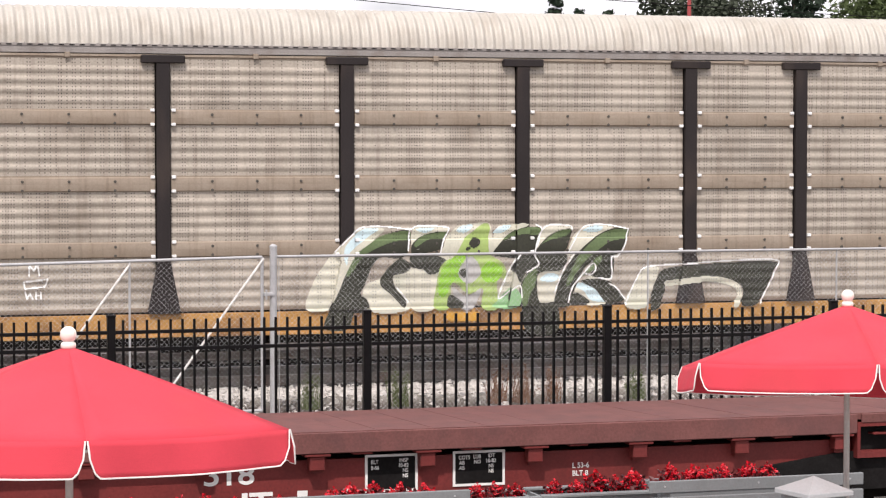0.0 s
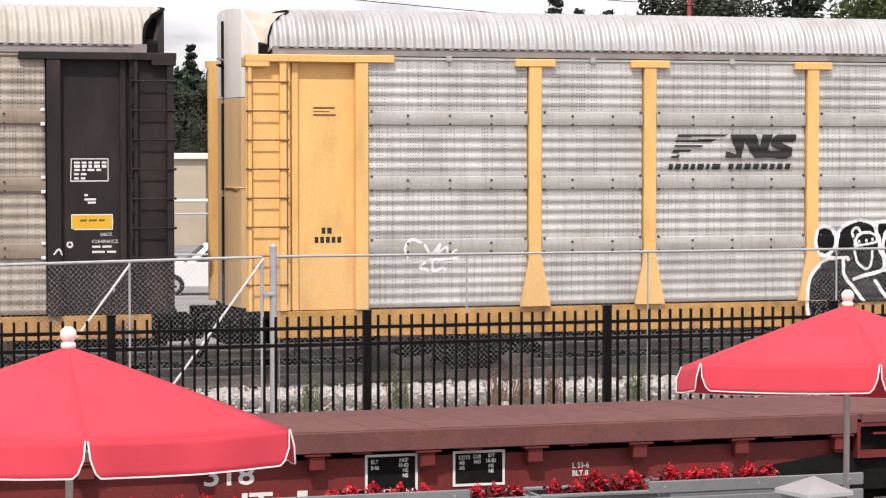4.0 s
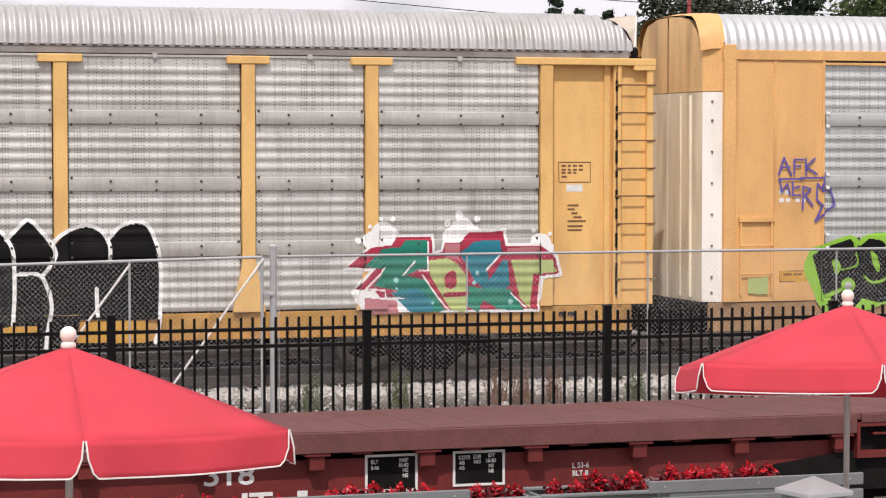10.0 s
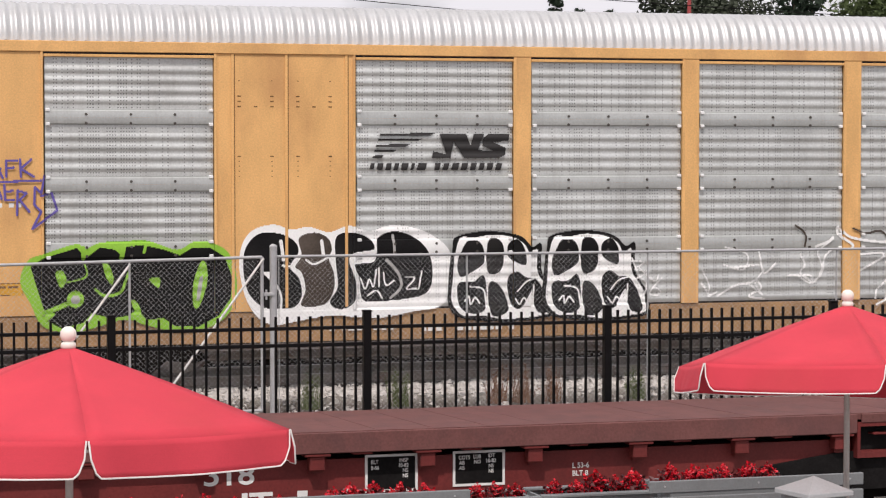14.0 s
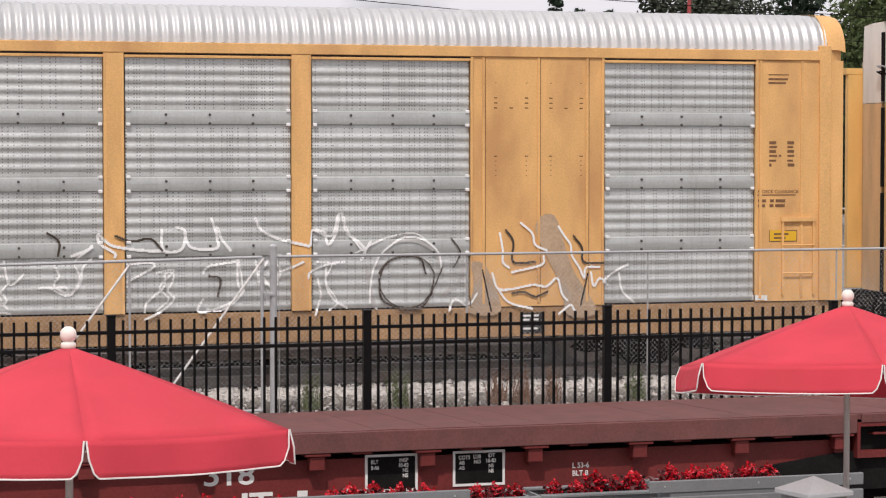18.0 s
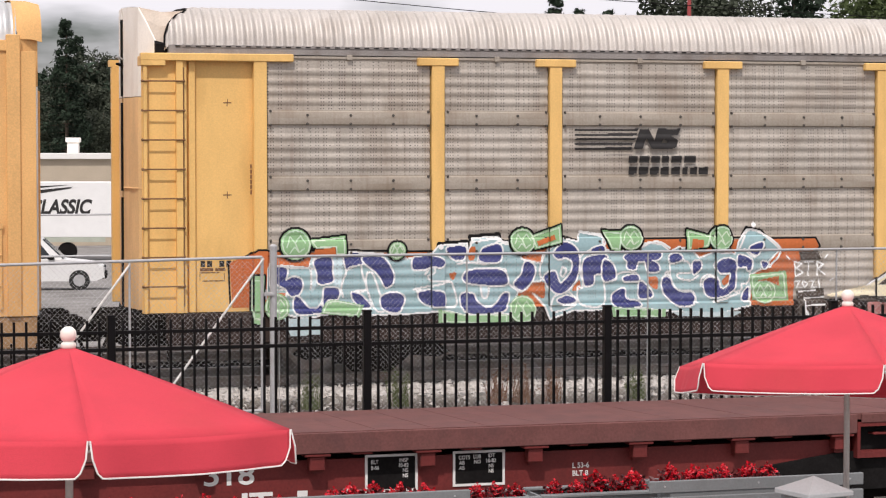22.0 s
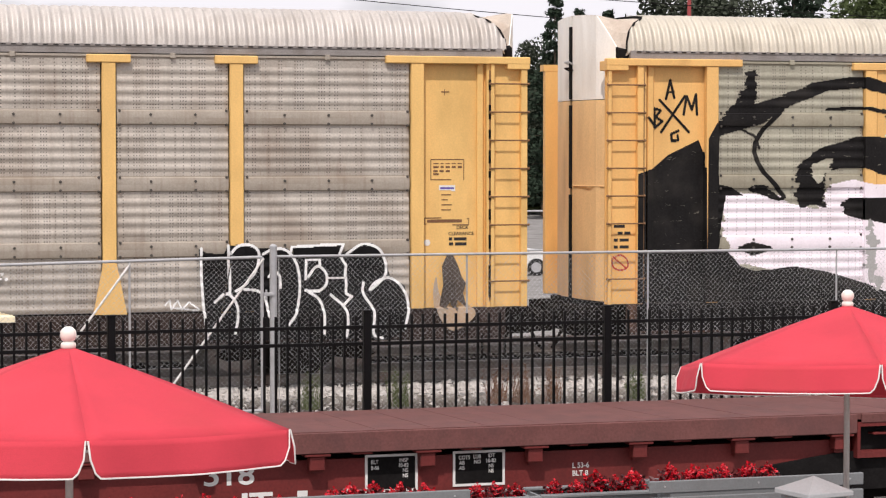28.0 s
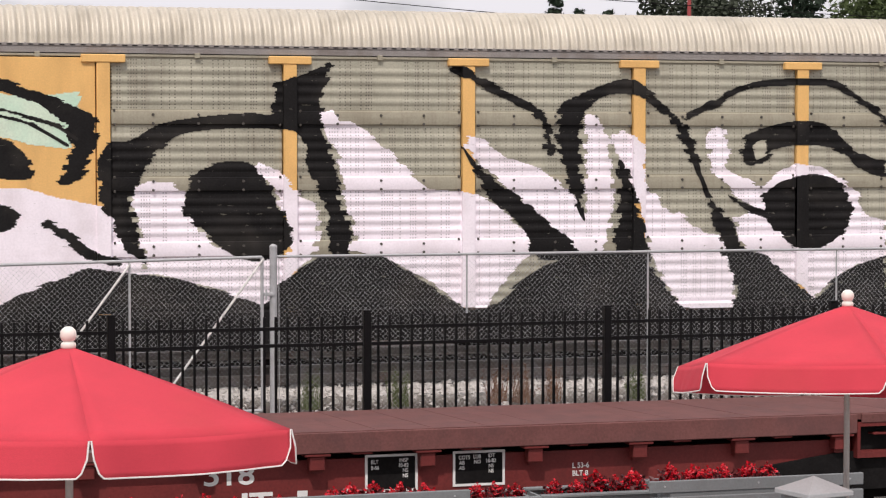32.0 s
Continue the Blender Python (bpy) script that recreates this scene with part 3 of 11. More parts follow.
# stencil boards: black with white borders
BOARDS = []
for x0, x1, zt, zb in ((5.245, 5.675, 0.965, 0.68), (6.04, 6.475, 0.968, 0.70)):
    bd = part("stencil_board", Geo().box(x0, x1, 0.112, 0.118, zb, zt), BLACKGAP, flat, "black stencil board with a white border")
    part("border", Geo().box(x0 - 0.022, x0, 0.108, 0.118, zb - 0.022, zt + 0.022).box(x1, x1 + 0.022, 0.108, 0.118, zb - 0.022, zt + 0.022)
         .box(x0, x1, 0.108, 0.118, zt, zt + 0.022).box(x0, x1, 0.108, 0.118, zb - 0.022, zb), SPRAY["letter"], bd)
    BOARDS.append(bd)
bar_parts("lettering", flat, SPRAY["letter"], "white painted letter", 4.62, 0.70, [[0.09, -0.20, 0.05]], 0.10, 0.03)

# ---- patio: umbrellas, benches, planters, bin ----
def umbrella(label, x, y, rim, apex, seed):
    """Six-sided market umbrella: canopy panels with a hanging valance, white piping, ribs, pole and a turned finial."""
    R, drop = 1.240, 0.180
    u = thing("patio_umbrella", label, "umbrella", x, y, PATIO, 0, "red patio umbrellas")
    part("pole", Geo().rod((0, 0, 0), (0, 0, apex - PATIO - 0.04), 0.021, n=12), POLE, u, "pale metal pole")
    part("base", Geo().lathe((0, 0, 0), [(0.26, 0), (0.26, 0.04), (0.22, 0.07), (0.06, 0.09), (0.035, 0.3), (0.03, 0.3)], 24), UNDER, u, "round dark weighted base")
    top = part("canopy", Geo().lathe((0, 0, apex - PATIO - 0.09), [(0.03, 0), (0.05, 0.01), (0.05, 0.05), (0.03, 0.06)], 12), POLE, u, "red canvas canopy on six ribs")
    zr, za = rim - PATIO, apex - PATIO
    corner = [Vector((math.cos(radians(60 * k)) * R, math.sin(radians(60 * k)) * R, zr)) for k in range(6)]
    for k in range(6):
        a, b = corner[k], corner[(k + 1) % 6]
        N = 10
        rows = []
        for i in range(N + 1):
            t = i / N
            row = []
            for j in range(N + 1):
                s = j / N
                p = Vector((0, 0, za)).lerp(a.lerp(b, s), t)
                sag = math.sin(math.pi * s) * t * 0.012 - 0.008 * math.sin(math.pi * t)
                row.append((p.x, p.y, p.z - sag))
            rows.append(row)
        # valance: hangs from the panel's edge, rounded at both lower corners
        edge = rows[-1]
        mid = (a + b) / 2
        outv = Vector((mid.x, mid.y, 0)).normalized()
        M = 44
        val_rows = []
        for i in range(7):
            t = i / 6
            row = []
            for j in range(M + 1):
                s = j / M
                inset = 0.005 + 0.006 * t
                lo = 1 - max(0, 1 - min(s, 1 - s) / 0.055) ** 2.4 * 0.5
                q = a.lerp(b, inset + (1 - 2 * inset) * s)
                sag = math.sin(math.pi * s) * 0.012
                end = max(0.0, 1 - min(s, 1 - s) / 0.11) ** 2
                flare = (0.016 if k in (0, 5) else 0.050) * t * (1 - 0.35 * end) + (0.010 * math.sin(9 * s + seed + k) + 0.004 * math.sin(27 * s + 2 * seed)) * t
                row.append((q.x + outv.x * flare, q.y + outv.y * flare, zr - sag - drop * t * lo))
            val_rows.append(row)
        g = Geo()
        g.sheet(rows)
        g.smooth = True
        cp = part("canopy_panel", g, CANVAS, top)
        cp.modifiers.new("thick", "SOLIDIFY").thickness = 0.003
        g = Geo()
        g.sheet(val_rows)
        g.smooth = True
        vp = part("valance", g, CANVAS, top)
        vp.modifiers.new("thick", "SOLIDIFY").thickness = 0.003
        line = [r[0] for r in val_rows] + val_rows[-1][1:] + [r[-1] for r in reversed(val_rows)][1:]
        part("piping", Geo().path(line, 0.0048, 5), PIPING, top, "white edge piping")
        part("rib", Geo().rod((0, 0, za - 0.03), corner[k] * 0.99 - Vector((0, 0, 0.03)), 0.008, n=6), POLE, top)
    ball = Geo().lathe((0, 0, za - 0.02), [(r * 0.88, z * 0.87) for r, z in [(0.03, 0), (0.044, 0.012), (0.046, 0.03), (0.042, 0.042), (0.029, 0.05), (0.04, 0.06), (0.0465, 0.075), (0.049, 0.092), (0.0465, 0.109), (0.039, 0.124), (0.026, 0.135), (0.012, 0.14), (0.002, 0.141)]], 24)
    ball.smooth = True
    part("finial", ball, WHITEWOOD, u, "white turned ball finial")
    return u, top


umb_a, top_a = umbrella("red canvas patio umbrella with white piping and ball finial, open", 1.679, -22.278, 2.187, 2.60, 3)
umb_b, top_b = umbrella("red canvas patio umbrella with white piping, pale pole, open", 7.332, -19.96, 2.128, 2.565, 5)


def bench(label, x0, x1, y, group):
    L = x1 - x0
    b = thing("bench", label, "bench", x0, y, PATIO, 0, group)
    for z in (0.445, 0.555, 0.665, 0.79):
        pl = part("back_slat", Geo().box(0, L, 0, 0.032, z, z + 0.092, 0.006), GREYWOOD, b)
        for x in (0.12, L / 2, L - 0.12):
            part("bolt", Geo().rod((x, -0.004, z + 0.05), (x, 0.004, z + 0.05), 0.008, n=8), ZINC, pl)
    for k in range(4):
        part("seat_slat", Geo().box(0, L, -0.47 + k * 0.115, -0.37 + k * 0.115, 0.40, 0.435, 0.006), GREYWOOD, b)
    for x in (0.1, L - 0.18):
        part("leg", Geo().box(x, x + 0.08, -0.45, -0.37, 0, 0.40, 0.005), GREYWOOD, b)
        part("leg", Geo().box(x, x + 0.08, 0.034, 0.10, 0, 0.87, 0.005), GREYWOOD, b)
        part("arm", Geo().box(x, x + 0.08, -0.45, 0.03, 0.60, 0.64, 0.005), GREYWOOD, b)
    return b


bench("grey painted slatted bench beside flower planters", 2.82, 5.17, -18.2, "benches on the patio")
bench("grey painted slatted bench beside the lidded bin", 6.585, 8.36, -18.2, "benches on the patio")

FL_M = []
for s in range(3):
    fr = random.Random(20 + s)
    g = Geo()
    for _ in range(70):
        a, rr = fr.uniform(0, 6.28), fr.uniform(0, 0.11)
        c = Vector((rr * math.cos(a), rr * math.sin(a), fr.uniform(0.06, 0.21) * (1 - rr * 3.5)))
        for k in range(4):
            q = Matrix.Rotation(fr.uniform(0, 6.28), 3, Vector((fr.uniform(-1, 1), fr.uniform(-1, 1), fr.uniform(0.2, 1))).normalized())
            r = fr.uniform(0.014, 0.026)
            vs = [c + q @ Vector(p) * r for p in ((0, 0, 0), (1, 0.55, 0.25), (1.5, 0, 0.1), (1, -0.55, 0.25))]
            g.add(vs, [(0, 1, 2), (0, 2, 3)])
    fl = mesh_of("blossoms", g, PETAL)
    g = Geo()
    for _ in range(120):
        a, rr = fr.uniform(0, 6.28), fr.uniform(0, 0.13)
        c = Vector((rr * math.cos(a), rr * math.sin(a), fr.uniform(0.0, 0.14)))
        q = Matrix.Rotation(fr.uniform(0, 6.28), 3, Vector((fr.uniform(-1, 1), fr.uniform(-1, 1), fr.uniform(0.2, 1))).normalized())
        r = fr.uniform(0.022, 0.04)
        vs = [c + q @ Vector(p) * r for p in ((0, 0, 0), (0.8, 0.6, 0.2), (1.7, 0, 0), (0.8, -0.6, 0.2))]
        g.add(vs, [(0, 1, 2), (0, 2, 3)])
    FL_M.append((fl, mesh_of("leaves", g, LEAFBRONZE)))

SOIL = mat("dark_potting_soil", (0.03, 0.02, 0.015), 0.95, 0, 0.3, 20, 90, 0.4)


def planter(x0, x1, y, top, seed):
    L = x1 - x0
    h = top - PATIO
    p = thing("planter_box", "grey painted wooden planter box full of soil", "planter", x0, y, PATIO, 0, "planter boxes behind the benches")
    for k in range(4):
        z0, z1 = h * k / 4, h * (k + 1) / 4 - 0.006
        part("board", Geo().box(0, L, -0.02, 0.005, z0, z1, 0.004), GREYWOOD, p)
        part("board", Geo().box(0, L, 0.395, 0.42, z0, z1, 0.004), GREYWOOD, p)
    part("end_panel", Geo().box(0, 0.025, 0.008, 0.392, 0, h - 0.006), GREYWOOD, p)
    part("end_panel", Geo().box(L - 0.025, L, 0.008, 0.392, 0, h - 0.006), GREYWOOD, p)
    for ya in (-0.045, 0.37):
        part("rim", Geo().box(-0.02, L + 0.02, ya, ya + 0.075, h - 0.004, h + 0.02, 0.005), GREYWOOD, p)
    part("soil", Geo().box(0.027, L - 0.027, 0.008, 0.392, h - 0.12, h - 0.04), SOIL, p)
    fr = random.Random(seed)
    x = 0.13
    while x < L - 0.1:
        k = fr.randrange(3)
        f = thing("begonia", "red begonia in bloom with bronze leaves, in a planter", "flower", x0 + x, y + fr.uniform(0.1, 0.3), top - 0.04, fr.uniform(0, 360), "red begonias")
        s = fr.uniform(0.66, 1.0)
        f.scale = (s, s, s)
        share("blossoms", FL_M[k][0], f)
        share("leaves", FL_M[k][1], f)
        x += fr.uniform(0.12, 0.21)


planter(5.32, 5.87, -17.7, 0.965, 1)
planter(5.94, 6.9, -17.62, 0.96, 2)
planter(6.98, 8.05, -17.5, 0.965, 3)
planter(4.2, 5.24, -17.6, 0.94, 4)
planter(3.05, 4.1, -17.5, 0.90, 5)
planter(1.9, 2.95, -17.5, 0.90, 6)

# bin with a pyramid lid
bin_ob = thing("litter_bin", "square grey wooden litter bin with a pyramid lid", "litter bin", 6.79, -20.575, PATIO, 12)
slat_m = mesh_of("slat", Geo().box(-0.034, 0.034, -0.160, -0.142, 0.0, 1.110, 0.004), GREYWOOD)
for k in range(4):
    for j in range(4):
        a = radians(90 * k)
        o = -0.1095 + j * 0.073
        share("slat", slat_m, bin_ob, o * math.cos(a), o * math.sin(a), 0, 90 * k)
part("lid", Geo().box(-0.185, 0.185, -0.185, 0.185, 1.112, 1.148, 0.006).add([(-0.176, -0.176, 1.148), (0.176, -0.176, 1.148), (0.176, 0.176, 1.148), (-0.176, 0.176, 1.148), (0, 0, 1.236)],
     [(0, 1, 4), (1, 2, 4), (2, 3, 4), (3, 0, 4)]), mat("pale_grey_lid", (0.40, 0.41, 0.42), 0.5, 0, 0.08, 5, 60, 0.05), bin_ob, "pale grey pyramid lid")

# ---- distance: woods, buildings, lot ----
BARK = mat("grey_brown_bark", (0.10, 0.075, 0.055), 0.9, 0, 0.3, 6, 40, 0.4)
LEAF = [mat("dark_conifer_foliage", (0.022, 0.038, 0.022), 0.8, 0, 0.4, 0.5, 5, 0.2),
        mat("deep_green_foliage", (0.050, 0.060, 0.040), 0.8, 0, 0.4, 0.5, 5, 0.2),
        mat("sunlit_green_foliage", (0.060, 0.085, 0.028), 0.8, 0, 0.4, 0.5, 5, 0.2)]


def leaf_clump(g, c, r, n, rn, size):
    for _ in range(n):
        d = Vector((rn.gauss(0, 1), rn.gauss(0, 1), rn.gauss(0, 1))).normalized()
        p = Vector(c) + d * r * rn.uniform(0.35, 1.0)
        q = Matrix.Rotation(rn.uniform(0, 6.28), 3, Vector((rn.uniform(-1, 1), rn.uniform(-1, 1), rn.uniform(-1, 1))).normalized())
        s = size * rn.uniform(0.6, 1.4)
        g.add([p + q @ Vector(v) * s for v in ((-1, 0, 0.1), (0, -0.5, 0), (1, 0, 0.15), (0, 0.55, 0))], [(0, 1, 2), (0, 2, 3)])


def tree_meshes(kind, h, seed):
    rn = random.Random(seed)
    tg, cg = Geo(), Geo()
    if kind == "conifer":
        tg.rod((0, 0, 0), (0, 0, h * 0.97), h * 0.014, h * 0.002, 8)
        z = h * 0.12
        while z < h:
            f = 1 - z / h
            r = h * 0.20 * f ** 0.8 + 0.2
            for k in range(max(4, int(9 * f) + 3)):
                a = rn.uniform(0, 6.28)
                L = r * rn.uniform(0.6, 1.1)
                tip = Vector((L * math.cos(a), L * math.sin(a), z - 0.12 * L + rn.uniform(-0.2, 0.2)))
                tg.rod((0, 0, z), tip, 0.03, 0.008, 4)
                for t in (0.35, 0.6, 0.82, 1.0):
                    leaf_clump(cg, (tip.x * t, tip.y * t, z + (tip.z - z) * t), 0.28 + 0.35 * f, 26, rn, 0.13)
            z += h * 0.045
    else:
        tg.rod((0, 0, 0), (0, 0, h * 0.35), h * 0.022, h * 0.016, 9)
        for k in range(13):
            a, e = rn.uniform(0, 6.28), rn.uniform(0.35, 1.4)
            L = h * rn.uniform(0.28, 0.55)
            st = Vector((0, 0, h * rn.uniform(0.24, 0.42)))
            tip = st + Vector((math.cos(a) * math.cos(e) * L * 0.75, math.sin(a) * math.cos(e) * L * 0.75, math.sin(e) * L))
            tip.z = min(tip.z, h * 0.95)
            tg.rod(st, tip, h * 0.009, h * 0.002, 6)
            for _ in range(7):
                t = rn.uniform(0.45, 1.08)
                c = st.lerp(tip, t) + Vector((rn.gauss(0, 1), rn.gauss(0, 1), rn.gauss(0, 0.7))) * h * 0.055
                leaf_clump(cg, c, h * rn.uniform(0.06, 0.12), 300, rn, h * 0.0105)
    return tg, cg


TREES = {}
for kind, h, seed, m in (("conifer", 14, 1, 0), ("conifer", 15, 2, 0), ("broad", 13, 3, 1), ("broad", 14, 4, 1), ("broad", 13, 5, 2)):
    tg, cg = tree_meshes(kind, h, seed)
    lab = {0: "tall dark green conifer at the edge of the woods", 1: "broad deep green tree at the edge of the woods", 2: "broad sunlit green tree beyond the lot"}[m]
    t = thing("tree", lab, "tree", 0, 0, -200)
    part("trunk", tg, BARK, t)
    part("crown", cg, LEAF[m], t)
    TREES[(kind, seed)] = t


def plant(kind, seed, x, y, h, rz):
    src = TREES[(kind, seed)]
    base = 15 if seed == 2 else 14 if seed in (1, 4) else 13
    c = copy_thing(src, pose(x, y, ground_z(y) - 0.1, 0, 0, rz))
    s = h / base
    c.scale = (s, s, s)
    return c


tr = random.Random(77)


def ray_spot(u, d):
    """A spot on the ground, u across the view (-0.5 to 0.5) and d metres ahead."""
    fx, fy = 0.28883, 0.95738
    w = 2 * math.tan(radians(21.283) / 2) * u * d
    return EYE.x + fx * d + fy * w, EYE.y + fy * d - fx * w


# woods behind the lot: three ranks
for k in range(34):
    u = -0.60 + k * 0.036
    top = 17.6 + 1.3 * math.sin(k * 1.3) + tr.uniform(-1.0, 1.0) + (2.0 if u > 0.05 else 0)
    for d, h, kd in ((250, top, ("broad", 3 + k % 2)), (236, top * 0.86, ("broad", 4 - k % 2)), (224, top * 0.62, ("broad", 3))):
        x, y = ray_spot(u + tr.uniform(-0.01, 0.01), d + tr.uniform(-5, 5))
        if k % 4 == 1 and d == 250:
            kd = ("conifer", 1)
        plant(kd[0], kd[1], x, y, h, tr.uniform(0, 360))
for u, d, kind, sd, h in ((-0.424, 215, "conifer", 2, 18.3), (0.126, 215, "conifer", 1, 20.2), (0.185, 220, "conifer", 2, 19.4),
                          (0.245, 228, "broad", 4, 25.0), (0.275, 225, "broad", 3, 25.5), (0.30, 226, "broad", 4, 25.0),
                          (0.395, 185, "conifer", 2, 21.5), (0.415, 190, "conifer", 1, 22.5), (0.545, 165, "broad", 5, 24.5), (0.57, 160, "broad", 5, 25.0), (0.60, 150, "broad", 5, 23.5)):
    x, y = ray_spot(u, d)
    plant(kind, sd, x, y, h, u * 900)
for o in list(TREES.values()):
    for ch in list(o.children):
        bpy.data.objects.remove(ch)
    bpy.data.objects.remove(o)

# the wood's dense inside: shrubs and lower boughs between the trunks
g = Geo()
sr = random.Random(12)
for _ in range(7500):
    x, y = ray_spot(sr.uniform(-0.62, 0.62), sr.uniform(240, 262))
    leaf_clump(g, (x, y, ground_z(y) + 14.2 * sr.random() ** 0.85), 1.0, 5, sr, 0.55)
solid("undergrowth", g, LEAF[0], "dense dark undergrowth between the trees of the woods", "undergrowth", kind="stuff")

# grassy bank below the woods
g = Geo()
g.sheet([[(x, 255 - 0.42 * x + dy, ground_z(150) + dz) for x in range(-60, 260, 20)] for dy, dz in ((-38, -0.1), (-24, 0.8), (0, 2.5), (60, 5))])
solid("grass_bank", g, mat("rough_grass", (0.09, 0.11, 0.04), 0.9, 0, 0.3, 0.4, 8, 0.4), "rough green grass bank below the woods", "grass", kind="structure")

# long low warehouse with a pale fascia
wh = thing("warehouse", "long low beige warehouse with a white roof fascia", "warehouse", 2, 119, ground_z(119), -14)
part("wall", Geo().box(0, 27.5, 0, 14, 0, 5.49), mat("beige_cladding", (0.46, 0.39, 0.30), 0.7, 0, 0.08, 1, 20, 0.1), wh)
part("roof", Geo().box(-0.3, 29.95, -0.3, 14.3, 5.49, 5.85, 0.02), mat("white_fascia", (0.78, 0.77, 0.74), 0.6, 0, 0.06, 1, 20, 0.05), wh, "white roof fascia")
for x, w, h in ((18.6, 0.7, 1.0), (24.5, 0.5, 0.55), (10, 0.8, 0.7)):
    part("roof_vent", Geo().box(x, x + w, 2, 2.8, 5.85, 5.85 + h * 0.7, 0.02).box(x - 0.1, x + w + 0.1, 1.9, 2.9, 5.85 + h * 0.7, 5.85 + h, 0.03), CREAM, wh, "white roof vent")

# white box trailer with a dark swoosh
tl = thing("box_trailer", "white box trailer with a dark swoosh and red and black lettering", "trailer", 4.0, 92.5, ground_z(90), -14)
part("body", Geo().box(0, 16.6, 0, 2.6, 1.25, 4.15, 0.03), mat("white_trailer_skin", (0.80, 0.80, 0.79), 0.45, 0, 0.05, 2, 20, 0.03), tl)
part("skirt", Geo().box(0.3, 15.2, -0.02, 0.0, 1.0, 1.26), mat("pale_green_skirt", (0.42, 0.45, 0.38), 0.6, 0, 0.1, 2, 20, 0.05), tl)
sw = Geo().slab([(9.4, 3.28), (11.1, 3.45), (13.4, 3.82), (13.5, 3.9), (10.9, 3.66)], "y", -0.02, -0.004)
sw.slab([(10.4, 3.70), (11.9, 3.86), (13.3, 4.0), (11.7, 3.94)], "y", -0.02, -0.004)
part("swoosh", sw, SPRAY["stencil"], tl, "dark grey swoosh")
for x in (9.85, 10.29, 10.72):
    part("lettering", Geo().box(x, x + 0.32, -0.02, -0.004, 2.5, 3.2), SPRAY["redlogo"], tl, "red letter on the trailer")
TRAILER = tl
for x in (2.0, 3.3, 13.2):
    part("wheel", Geo().rod((x, 0.05, 0.5), (x, 0.4, 0.5), 0.5, n=20), BLACKGAP, tl)
part("landing_leg", Geo().box(12.0, 12.15, 0.3, 0.45, 0, 1.25), UNDER, tl)

CARPAINT = {"white": mat("white_car_paint", (0.75, 0.75, 0.74), 0.3, 0, 0.04, 2, 20, 0.0), "dark": mat("dark_blue_car_paint", (0.04, 0.05, 0.07), 0.3, 0, 0.04, 2, 20, 0.0)}
GLASS = mat("dark_car_glass", (0.03, 0.035, 0.04), 0.1, 0, 0.1, 2, 20, 0.0)
TYRE = mat("tyre_rubber", (0.02, 0.02, 0.02), 0.8, 0, 0.2, 9, 60, 0.1)


